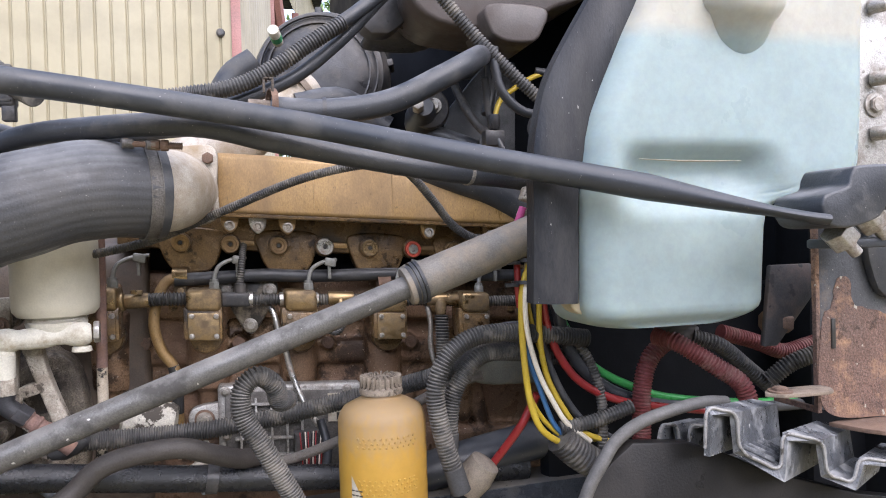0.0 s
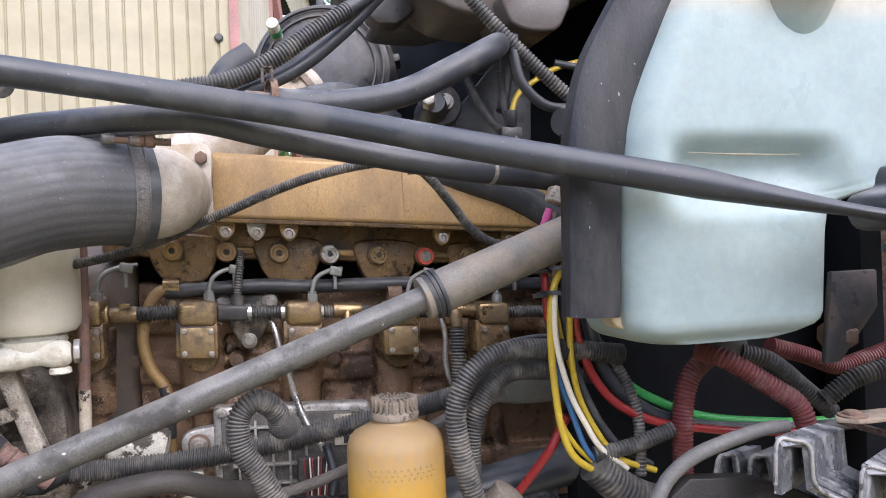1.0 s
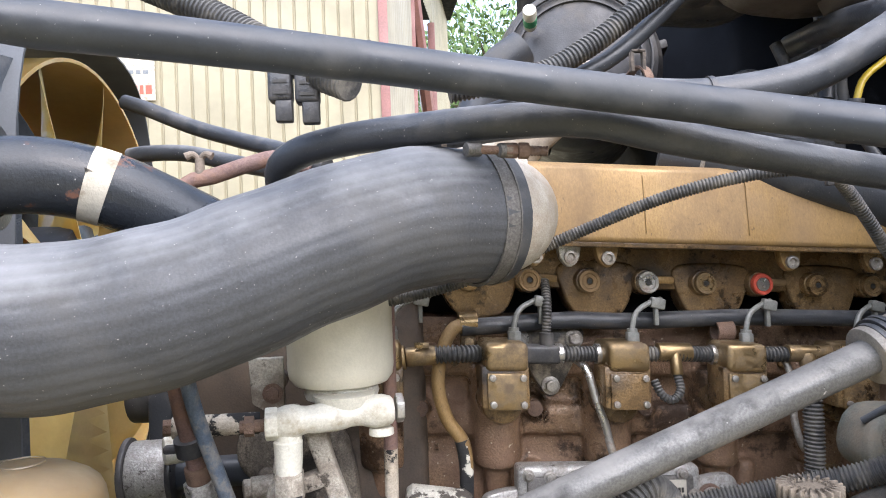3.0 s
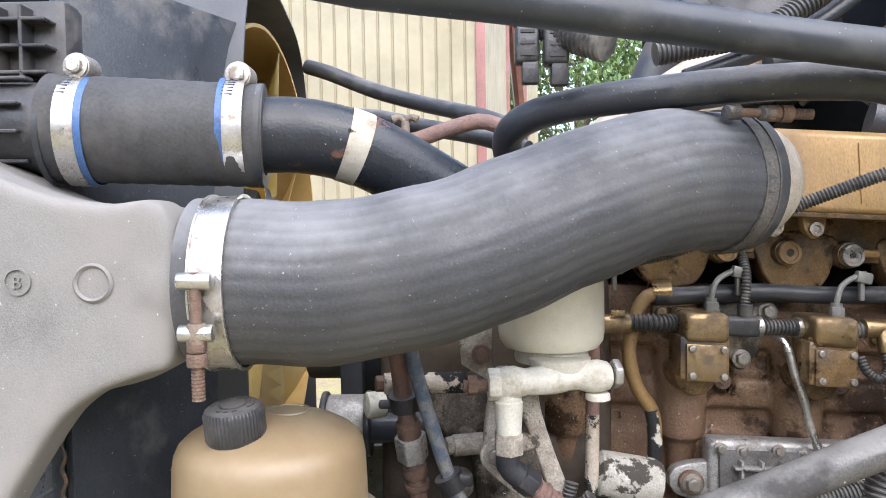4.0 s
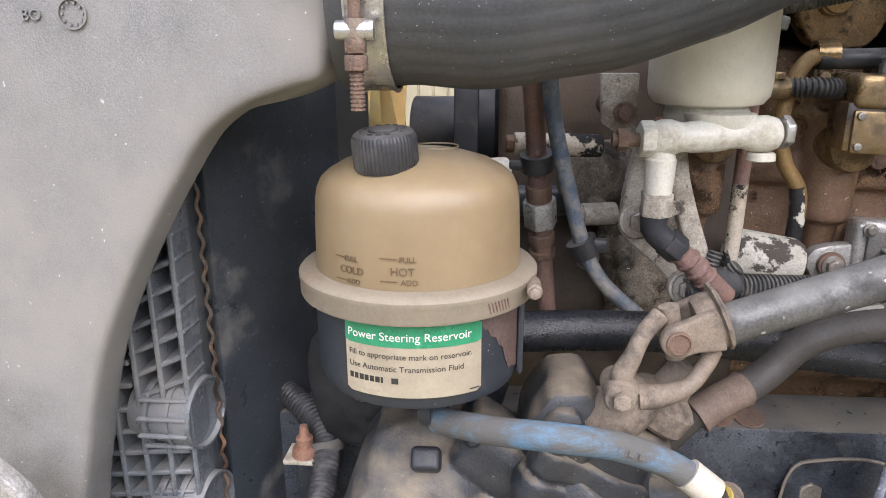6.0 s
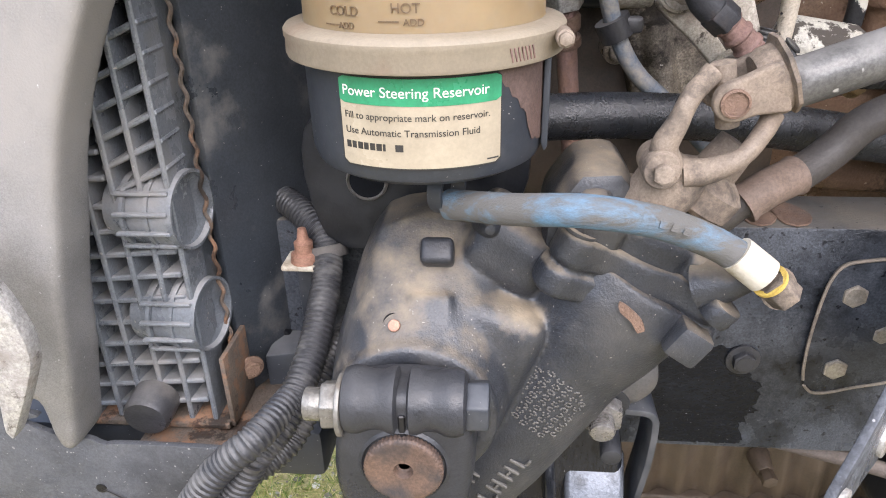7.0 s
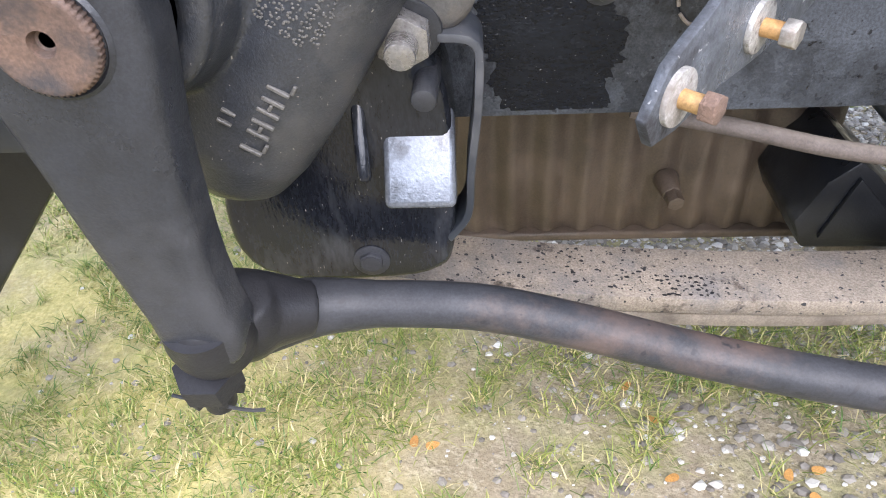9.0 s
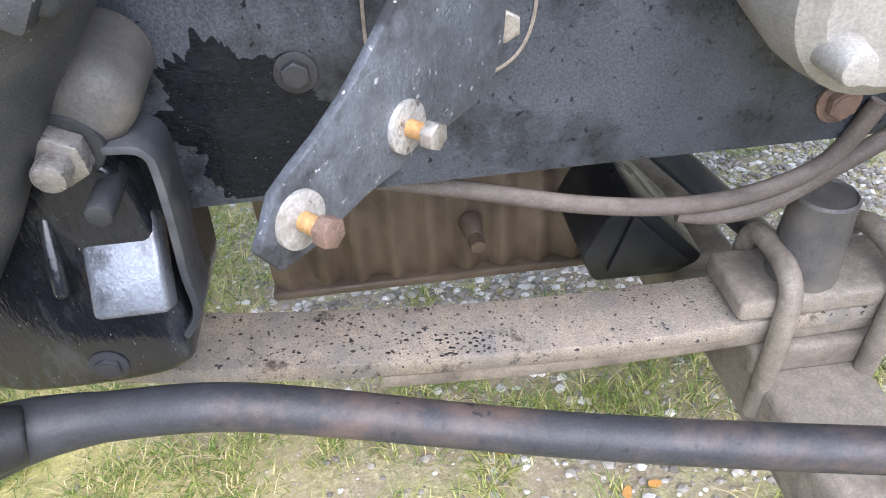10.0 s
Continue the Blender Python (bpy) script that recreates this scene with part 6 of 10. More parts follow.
for k in range(6):
    a = k * 1.047
    bm = B()
    box(bm, (-0.474 + 0.019 * math.cos(a), 1.083 + 0.019 * math.sin(a), 0.646), (0.009, 0.008, 0.015), 0.001, 2, pose(0, 0, 0, 0, 0, math.degrees(a)))
    part("castle_tooth", bm, boot_black, castle)
bm = B()
cyl(bm, (-0.474, 1.084, 0.652), (-0.476, 1.086, 0.618), 0.0135, seg=20, w=0.002)
part("stud_end", bm, boot_black, arm)
bm = B()
tube(bm, [(-0.508, 1.075, 0.642), (-0.474, 1.068, 0.640), (-0.45, 1.075, 0.622), (-0.438, 1.08, 0.616)], 0.0018, 6, 0.01)
part("split_pin", bm, arm_iron, arm)

# drag link
link = thing("drag_link", (-0.2, 1.15, 0.64), "black steel drag link tube with a bend, scraped", "drag link")
bm = B()
tube(bm, [(-0.470, 1.130, 0.664), (-0.44, 1.150, 0.656), (-0.40, 1.172, 0.646), (-0.33, 1.180, 0.640), (-0.25, 1.180, 0.633), (-0.16, 1.178, 0.608), (-0.05, 1.172, 0.575), (0.10, 1.146, 0.558), (0.30, 1.10, 0.562), (0.7, 1.02, 0.565)], lambda s: 0.0218 + 0.013 * max(0.0, 1 - s * 9), 28, 0.012)
part("tube", bm, drag_steel, link)
bm = B()
lathe(bm, [(0.0, -0.050), (0.022, -0.046), (0.034, -0.030), (0.038, -0.008), (0.035, 0.014), (0.029, 0.036), (0.0255, 0.050), (0.0245, 0.056), (0.0, 0.056)], (-0.452, 1.134, 0.678), (0.86, 0.36, -0.30), 36)
lathe(bm, [(0.0, -0.034), (0.026, -0.030), (0.033, -0.012), (0.033, 0.012), (0.026, 0.030), (0.0, 0.034)], (-0.452, 1.124, 0.680), (0.1, -0.2, 1), 32)
cast(part("socket", bm, boot_black, link, "black ball socket"), 0.003, 6)

# ---- front spring hanger ----
gloss_black = surface("gloss_black", (0.008, 0.009, 0.012), 0.10, second=(0.016, 0.018, 0.022), scale=30, spec=0.35, dirt=(0.055, 0.058, 0.064), dirt_amount=0.07, dirt_scale=11, dirt_rough=0.3, edge=2.5, stretch=(1.6, 1.6, 0.5), specks=(0.16, 0.15, 0.14), speck_amount=0.2, speck_scale=300, crisp=0.4, bump=0.12, grain=170, rough_var=0.06)
hang = thing("spring_hanger", (-0.36, 1.27, 0.62), "glossy black cast spring hanger with large bolts", "spring hanger")
bm = B()
prism(bm, soft_outline([(-0.490, 0.66), (-0.485, 0.74), (-0.43, 0.80), (-0.36, 0.86), (-0.30, 0.86), (-0.278, 0.80), (-0.280, 0.66), (-0.295, 0.632), (-0.34, 0.62), (-0.45, 0.622)], 0.015), "y", 1.235, 1.40, 0.018, 3)
part("casting", bm, gloss_black, hang)
bm = B()
box(bm, (-0.306, 1.238, 0.760), (0.062, 0.03, 0.086), 0.006, 3, pose(0, 0, 0, -32, 0, 0))
part("pad", bm, surface("worn_pad", (0.15, 0.165, 0.19), 0.24, metal=0.35, second=(0.09, 0.10, 0.115), scale=16, dirt=(0.012, 0.013, 0.016), dirt_amount=0.2, dirt_scale=30, dirt_rough=0.2, bump=0.1), hang, "worn shiny pad on the casting")
bm = B()
box(bm, (-0.355, 1.238, 0.790), (0.012, 0.03, 0.090), 0.005, 3, pose(0, 0, 0, -30, 0, 6))
part("rib", bm, gloss_black, hang)
bm = B()
line_f = glide([(-0.285, 1.222, 0.8745), (-0.266, 1.222, 0.873), (-0.2565, 1.222, 0.868), (-0.2535, 1.222, 0.855), (-0.2555, 1.222, 0.81), (-0.262, 1.226, 0.75), (-0.266, 1.232, 0.70), (-0.285, 1.236, 0.668)], 0.006)
f_rows = []
for i, p in enumerate(line_f):
    d = (line_f[min(i + 1, len(line_f) - 1)] - line_f[max(i - 1, 0)]).normalized()
    n_ = Vector((0, -1, 0)).cross(d).normalized() * 0.0035
    f_rows.append([bm.verts.new(p + q) for q in (n_, -n_, -n_ + Vector((0, 0.05, 0)), n_ + Vector((0, 0.05, 0)))])
for a, b in zip(f_rows, f_rows[1:]):
    for k in range(4):
        bm.faces.new((a[k], b[k], b[(k + 1) % 4], a[(k + 1) % 4]))
bm.faces.new(f_rows[0]), bm.faces.new(f_rows[-1][::-1])
bmesh.ops.recalc_face_normals(bm, faces=bm.faces)
bevel(bm, [e for e in bm.edges if e.calc_face_angle(0) > 0.9], 0.0012, 2)
part("edge_flange", bm, black_paint, hang)
bm = B()
lathe(bm, [(0.036, -0.06), (0.036, 0.0), (0.034, 0.012), (0.027, 0.020), (0.015, 0.024), (0.0, 0.025)], (-0.289, 1.245, 0.908), (0, -1, -0.1), 36)
part("bushing", bm, stop_steel, hang, "dusty grey round boss")
bm = B()
cyl(bm, (-0.308, 1.243, 0.883), (-0.308, 1.222, 0.880), 0.0275, seg=36, w=0.003)
part("washer", bm, arm_iron, hang)
bm = B()
nut_steel = surface("nut_steel", (0.30, 0.29, 0.28), 0.32, metal=0.7, second=(0.16, 0.15, 0.14), scale=50, dirt=(0.06, 0.054, 0.046), dirt_amount=0.3, dirt_scale=40, bump=0.1)
p, d = Vector((-0.309, 1.222, 0.880)), Vector((-0.05, -1, -0.15)).normalized()
cyl(bm, p, p + d * 0.017, 0.0225, seg=6, w=0.002)
cyl(bm, p + d * 0.014, p + d * 0.034, 0.0118, seg=24, w=0.002)
for k in range(5):
    ring(bm, p + d * (0.019 + 0.0028 * k), d, 0.0114, 0.0014, 0.0010, 24)
part("nut", bm, nut_steel, hang, "dull steel nut on a threaded stud")
bm = B()
cyl(bm, (-0.294, 1.26, 0.838), (-0.297, 1.203, 0.832), 0.0105, seg=20, w=0.003)
part("stud", bm, arm_iron, hang)
bm = B()
hexbolt(bm, (-0.361, 1.236, 0.646), (0, -1, 0.0), 0.0125, 0.007)
part("bolt", bm, drag_steel, hang)

# ---- leaf spring, clamp plate, axle ----
spring = thing("leaf_spring", (0.0, 1.31, 0.5), "dusty tan leaf spring spotted with black tar", "leaf spring")
bm = B()


def leaf(bm, y0, y1, thick, pts):
    line = glide([(x, 0, z) for x, z in pts], 0.03)
    t = bmesh.new()
    q = [[t.verts.new((p.x, y, p.z - d)) for y, d in ((y0, 0), (y1, 0), (y1, thick), (y0, thick))] for p in line]
    for a, b in zip(q, q[1:]):
        for k in range(4):
            t.faces.new((a[k], b[k], b[(k + 1) % 4], a[(k + 1) % 4]))
    t.faces.new(q[0]), t.faces.new(q[-1][::-1])
    bmesh.ops.recalc_face_normals(t, faces=t.faces)
    bevel(t, [e for e in t.edges if e.calc_face_angle(0) > 0.6], 0.003, 2)
    add(bm, t)


leaf(bm, 1.290, 1.378, 0.024, [(-0.46, 0.60), (-0.30, 0.565), (-0.08, 0.538), (0.15, 0.527), (0.40, 0.535), (0.9, 0.56)])
part("top_leaf", bm, spring_steel, spring)
# drops of tar on the leaf near the hanger
bm = B()
rr = random.Random(21)
crown = glide([(x, 0, z) for x, z in ((-0.46, 0.60), (-0.30, 0.565), (-0.08, 0.538), (0.15, 0.527), (0.40, 0.535), (0.9, 0.56))], 0.03)
for k in range(420):
    x = rr.gauss(-0.16, 0.10) if k % 3 else rr.gauss(-0.02, 0.035)
    if not -0.42 < x < 0.3:
        continue
    y = rr.uniform(1.294, 1.374) if k % 3 else rr.uniform(1.294, 1.330)
    i = max(k_ for k_ in range(len(crown) - 1) if crown[k_].x <= x)
    f = (x - crown[i].x) / (crown[i + 1].x - crown[i].x)
    s = rr.choice((0.0005, 0.0006, 0.0008, 0.001, 0.0013, 0.0020))
    t = bmesh.new()
    bmesh.ops.create_icosphere(t, subdivisions=1, radius=1.0)
    for v in t.verts:
        v.co *= rr.uniform(0.7, 1.3)
    add(bm, t, Matrix.Translation((x, y, crown[i].z + (crown[i + 1].z - crown[i].z) * f)) @ Matrix.Diagonal((s * rr.uniform(0.9, 1.8), s, s * 0.35, 1)))
tagged(part("tar_spatter", bm, oil_dark, spring, "small drops of black tar"), kind="stuff")
bm = B()
leaf(bm, 1.294, 1.374, 0.020, [(-0.12, 0.513), (0.10, 0.502), (0.40, 0.511), (0.85, 0.53)])
part("second_leaf", bm, axle_dust, spring)
pad = thing("spring_pad", (0.40, 1.335, 0.54), "dusty cast clamp plate with a round bump stop on the spring", "spring plate")
bm = B()
box(bm, (0.395, 1.334, 0.552), (0.215, 0.095, 0.032), 0.008, 3)
part("plate", bm, axle_dust, pad)
bm = B()
lathe(bm, [(0.040, 0.0), (0.037, 0.05), (0.034, 0.10), (0.034, 0.118), (0.031, 0.121), (0.029, 0.118), (0.0, 0.116)], (0.375, 1.330, 0.556), (0, 0.0, 1), 36)
part("bump_stop", bm, stop_steel, pad, "round upright bump stop stub")
for x in (0.337, 0.466):
    bm = B()
    tube(bm, [(x, 1.278, 0.38), (x, 1.278, 0.54), (x, 1.290, 0.590), (x, 1.335, 0.604), (x, 1.378, 0.590), (x, 1.390, 0.54), (x, 1.390, 0.40)], 0.013, 18, 0.01)
    part("u_bolt", bm, axle_dust, pad)
axle = thing("front_axle", (0.4, 1.7, 0.40), "dusty forged front axle beam", "axle")
bm = B()
box(bm, (0.40, 1.335, 0.462), (0.16, 0.10, 0.045), 0.008, 3)
part("seat_block", bm, axle_dust, axle)
bm = B()
prism(bm, [(1.0, 0.44), (1.42, 0.44), (1.60, 0.36), (2.1, 0.36), (2.1, 0.26), (1.58, 0.26), (1.40, 0.34), (1.0, 0.34)], "x", 0.335, 0.475, 0.015, 3)
part("beam", bm, axle_dust, axle)
shock = thing("shock_absorber", (0.42, 1.42, 0.62), "black tube shock absorber behind the spring", "shock absorber")
bm = B()
cyl(bm, (0.06, 1.50, 0.838), (0.60, 1.50, 0.316), 0.020, seg=24, w=0.004)
part("tube", bm, black_paint, shock)
cross = thing("engine_crossmember", (0.35, 1.7, 0.5), "dark brown steel cross member under the engine", "cross member")
bm = B()
prism(bm, [(0.161, 0.497), (0.188, 0.560), (0.222, 0.592), (0.250, 0.570), (0.336, 0.480), (0.330, 0.466), (0.299, 0.449), (0.182, 0.451)], "y", 1.47, 1.63, 0.008)
part("beam", bm, plate_black, cross)
bm = B()
prism(bm, [(0.196, 0.475), (0.224, 0.570), (0.312, 0.478), (0.296, 0.466)], "y", 1.462, 1.4695, 0.002)
part("gusset", bm, plate_black, cross)

# tab bracket with two yellow-zinc bolts
tab = thing("tab_bracket", (-0.10, 1.14, 0.88), "weathered grey steel tab bracket with long yellow zinc bolts", "bracket")
bm = B()
TB = pose(-0.085, 1.165, 0.895, 0, 0, 48)
t = bmesh.new()
prism(t, soft_outline([(-0.116, -0.014), (-0.104, -0.035), (-0.076, -0.036), (-0.025, -0.028), (0.06, -0.024), (0.14, 0.005), (0.14, 0.20), (0.06, 0.115), (-0.03, 0.045), (-0.097, 0.014)], 0.02), "y", -0.004, 0.004, 0.0015)
add(bm, t, TB)
part("plate", bm, bracket_paint, tab)
for u, v in ((-0.084, -0.009), (0.018, 0.001)):
    bm = B()
    a, d = TB @ Vector((u, 0, v)), (TB.to_3x3() @ Vector((0, -1, 0)))
    cyl(bm, a, a + d * 0.008, 0.0185, seg=32, w=0.001)
    w_ = part("washer", bm, alloy, tab)
    bm = B()
    cyl(bm, a, a + d * 0.026, 0.0062, seg=16)
    bolt_ = part("bolt", bm, orange_zinc, tab, "rust-orange zinc bolt shank")
    bm = B()
    cyl(bm, a + d * 0.022, a + d * 0.032, 0.0100, seg=6, w=0.001)
    part("bolt_head", bm, zinc if u > -0.05 else rusty, bolt_)

# blue hydraulic hose
bh = thing("hydraulic_hose", (-0.33, 1.10, 1.14), "blue hydraulic hose blackened with grime, white crimp tag", "hydraulic hose")
bm = B()
hose_pts = [(-0.448, 1.161, 1.118), (-0.40, 1.130, 1.128), (-0.35, 1.110, 1.136), (-0.30, 1.120, 1.124), (-0.26, 1.128, 1.106), (-0.235, 1.123, 1.093)]
tube(bm, hose_pts, 0.0118, 28, 0.006)
part("hose_body", bm, blue_hose, bh)
bm = B()
for k in range(6):
    p = Vector((-0.325 + 0.0085 * k, 1.1035 + 0.0012 * k, 1.137 - 0.003 * k))
    box(bm, p, (0.0050, 0.0006, 0.005), m=pose(0, 0, 0, -15, 6 + 3 * k, 0))
part("raised_print", bm, blue_hose, bh)
bm = B()
tube(bm, [(-0.243, 1.125, 1.099), (-0.222, 1.122, 1.083)], 0.0136, 24, 0.005)
part("crimp_tag", bm, tag_white, bh, "white wrapped tag")
bm = B()
ring(bm, (-0.2180, 1.1205, 1.0798), (0.7, 0.2, -0.7), 0.0095, 0.003, 0.0035, 24)
part("yellow_ring", bm, yellow_ring, bh)
bm = B()
cyl(bm, (-0.218, 1.121, 1.080), (-0.203, 1.120, 1.066), 0.0125, seg=6, w=0.001)
lathe(bm, [(0.013, 0), (0.014, 0.02), (0.008, 0.028)], (-0.205, 1.13, 1.064), (0.2, 1, -0.1), 16)
part("end_fitting", bm, rust_dust, bh, "dusty brass elbow fitting")
bm = B()
ring(bm, (-0.450, 1.168, 1.128), (1, -0.5, 0), 0.0165, 0.012, 0.003, 24)
part("hose_clamp", bm, black_paint, bh)

# steering shaft with its joints
shaft = thing("steering_shaft", (-0.25, 1.17, 1.19), "grey dusty telescoping steering shaft with a forged yoke", "steering shaft")
j = Vector((-0.252, 1.185, 1.190))
low, mid, end_ = Vector((-0.205, 1.190, 1.2015)), Vector((0.350, 1.200, 1.401)), Vector((0.68, 1.20, 1.521))
bm = B()
cyl(bm, low, mid, 0.0178, seg=28)
# Dusty top paler than the underside: shading put into the tube's colour.
part("lower_tube", bm, surface("shaft_grey", (0.074, 0.072, 0.068), 0.45, metal=0.2, second=(0.13, 0.127, 0.122), mix=0.9, scale=20, dust_sheen=(0.20, 0.192, 0.18), dust_sheen_at=0.70, dirt=(0.045, 0.043, 0.041), dirt_amount=0.22, dirt_scale=16, edge=1.4, specks=(0.50, 0.49, 0.47), speck_amount=0.10, speck_scale=70, bump=0.1, crisp=0.4, mottle=0.4), shaft)
bm = B()
cyl(bm, mid, end_, 0.030, seg=32, w=0.002)
part("upper_tube", bm, surface("tube_dust", (0.15, 0.14, 0.125), 0.6, second=(0.20, 0.18, 0.155), scale=16, dirt=(0.27, 0.22, 0.165), dirt_amount=0.3, dirt_scale=12, bump=0.15), shaft)
bm = B()
dd = (mid - low).normalized()
for k, r in enumerate((0.0285, 0.031, 0.034, 0.0345)):
    ring(bm, mid + dd * (0.004 + 0.0065 * k), dd, 0.018, 0.005, r - 0.018, 32)
part("dust_seal", bm, rubber, shaft)
# upper yoke: two ears from a flared skirt round the tube end
EYE_J = Vector((-0.249, 1.186, 1.196))
YM = Matrix.Translation(EYE_J) @ pose(0, 0, 0, 0, -19, 0) @ Matrix.Scale(0.69, 4)
bm = B()
ear_out = [(0.0 - 0.021 * math.sin(k * math.pi / 8), 0.021 * math.cos(k * math.pi / 8)) for k in range(9)] + [(0.018, -0.020), (0.036, -0.024), (0.052, -0.027), (0.052, 0.027), (0.036, 0.025), (0.018, 0.022)]
for s_ in (-1, 1):
    t = bmesh.new()
    prism(t, ear_out, "y", s_ * 0.036 if s_ < 0 else 0.020, -0.020 if s_ < 0 else 0.036, 0.005, 3)
    add(bm, t, YM)
t = bmesh.new()
lathe(t, [(0.0, 0.030), (0.030, 0.030), (0.036, 0.040), (0.037, 0.052), (0.034, 0.058), (0.022, 0.066), (0.0, 0.066)], (0, 0, 0), (1, 0, 0), 32)
add(bm, t, YM)
yoke_u = part("yoke", bm, rust_dust, shaft, "rust-dusted forged yoke")
bm = B()
t = bmesh.new()
lathe(t, [(0.034, 0.054), (0.043, 0.057), (0.043, 0.061), (0.034, 0.064)], (0, 0, 0), (1, 0, 0.06), 10, cap=False)
add(bm, t, YM)
part("skirt", bm, rust_dust, yoke_u, "bent sheet skirt round the tube end")
bm = B()
t = bmesh.new()
lathe(t, [(0.0150, 0.0), (0.0150, 0.0035), (0.0125, 0.0045), (0.0120, 0.002), (0.0, 0.002)], (0, -0.0358, 0), (0, -1, 0), 28)
add(bm, t, YM)
part("bearing_cap", bm, rusty, yoke_u, "rusty round bearing cap")
bm = B()
t = bmesh.new()
cyl(t, (0, -0.034, 0), (0, 0.034, 0), 0.0125, seg=20)
add(bm, t, YM)
t = bmesh.new()
cyl(t, (-0.004, 0, -0.034), (0.004, 0, 0.034), 0.0125, seg=20)
add(bm, t, YM)
part("cross", bm, rust_dust, yoke_u)
# lower yoke on the gear's input shaft
HUB = Vector((-0.275, 1.188, 1.136))
bm = B()
tube(bm, [HUB + Vector((-0.012, -0.018, 0.010)), (-0.292, 1.166, 1.163), (-0.285, 1.166, 1.180), (-0.276, 1.170, 1.200), (-0.262, 1.178, 1.214)], lambda s: 0.0120 - 0.0080 * min(s, 0.55) + 0.002 * max(0, s - 0.7), 20, 0.004, 0.9)
part("fork_arm", bm, rust_dust, shaft)
bm = B()
tube(bm, [HUB + Vector((0.0, -0.014, 0.004)), (-0.256, 1.172, 1.143), (-0.236, 1.168, 1.155), (-0.223, 1.172, 1.172), (-0.216, 1.178, 1.184)], lambda s: 0.0130 - 0.0095 * min(s, 0.55) + 0.002 * max(0, s - 0.7), 20, 0.004, 0.9)
part("fork_arm", bm, rust_dust, shaft)
bm = B()
lathe(bm, [(0.0, -0.062), (0.022, -0.060), (0.025, -0.05), (0.024, -0.030), (0.026, -0.010), (0.023, 0.006), (0.012, 0.012), (0.0, 0.013)], HUB, axg, 28)
hub_l = part("hub", bm, rust_dust, shaft, "dusty forged lower yoke hub")
bm = B()
lathe(bm, [(0.0140, -0.03), (0.0140, 0.006), (0.0125, 0.009), (0.0, 0.0095)], (-0.294, 1.160, 1.149), (-0.05, -1, 0.05), 24)
part("clamp_boss", bm, rust_dust, hub_l)
bm = B()
hexbolt(bm, (-0.294, 1.150, 1.149), (-0.05, -1, 0.05), 0.0080, 0.007, washer=False)
part("pinch_bolt", bm, rust_dust, hub_l)

# hard line on the rail, and the dark return hose behind the yoke
bl = thing("brake_hose", (-0.18, 1.25, 1.10), "brown-dusted hose with a crimped end beside the rail", "hose")
bm = B()
tube(bm, [(-0.245, 1.235, 1.045), (-0.215, 1.235, 1.082), (-0.185, 1.242, 1.102), (-0.155, 1.258, 1.110), (-0.128, 1.268, 1.127), (-0.107, 1.272, 1.148), (-0.078, 1.275, 1.162), (-0.035, 1.28, 1.169), (0.015, 1.285, 1.169), (0.055, 1.30, 1.152), (0.10, 1.33, 1.13), (0.14, 1.37, 1.12)], lambda s: 0.0120 if s < 0.12 else 0.0155, 22, 0.008)
part("hose_body", bm, surface("dusty_hose", (0.052, 0.045, 0.039), 0.6, second=(0.034, 0.030, 0.028), scale=20, bump=0.2, dust_sheen=(0.12, 0.097, 0.077), dust_sheen_at=1.0), bl)
bm = B()
tube(bm, [(-0.206, 1.2365, 1.089), (-0.185, 1.242, 1.102), (-0.160, 1.256, 1.1085)], lambda s: 0.0165 if 0.1 < s < 0.95 else 0.0180, 24, 0.003)
part("crimp_collar", bm, surface("crimp_brown", (0.15, 0.105, 0.08), 0.7, second=(0.11, 0.08, 0.062), bump=0.15), bl, "brown crimped hose ferrule")
rh = thing("return_hose", (-0.2, 1.3, 1.14), "black braided return hose", "hose")
bm = B()
tube(bm, [(-0.385, 1.285, 1.150), (-0.30, 1.30, 1.148), (-0.2, 1.32, 1.138), (-0.08, 1.335, 1.118), (0.08, 1.345, 1.096), (0.30, 1.35, 1.072), (0.6, 1.35, 1.05)], 0.021, 22, 0.012)
part("hose_body", bm, surface("braid_black", (0.010, 0.011, 0.013), 0.28, second=(0.020, 0.022, 0.025), scale=60, bump=0.3, grain=500, crisp=0.3, spec=0.5), rh)
bm = B()
ring(bm, (0.055, 1.344, 1.10), (1, 0.05, -0.15), 0.0212, 0.018, 0.0035, 28)
part("clip", bm, plastic, rh)

# lower brake line under the rail
ul = thing("air_line", (0.2, 1.33, 0.72), "dusty grey air line with a frayed sleeve below the rail", "hose")
bm = B()
tube(bm, [(-0.10, 1.36, 0.735), (0.0, 1.34, 0.722), (0.10, 1.325, 0.703), (0.19, 1.315, 0.695), (0.27, 1.31, 0.702), (0.34, 1.305, 0.735), (0.37, 1.30, 0.80)], 0.0095, 14, 0.01)
part("line", bm, hose_brown, ul)
bm = B()
tube(bm, [(0.205, 1.320, 0.680), (0.25, 1.312, 0.678), (0.30, 1.308, 0.692), (0.36, 1.30, 0.74), (0.42, 1.29, 0.79)], 0.0095, 14, 0.01)
part("sleeve", bm, hose_brown, ul)
chamber = thing("steering_bracket_casting", (0.245, 1.22, 0.86), "pale grey dusty cast aluminium valve body on the rail", "valve")
bm = B()
lathe(bm, [(0.0, 0.06), (0.07, 0.058), (0.085, 0.045), (0.09, 0.02), (0.092, 0.0), (0.088, -0.06), (0.06, -0.09)], (0.280, 1.24, 0.955), (0, -1, -0.1), 32)
part("body", bm, valve_alu, chamber)
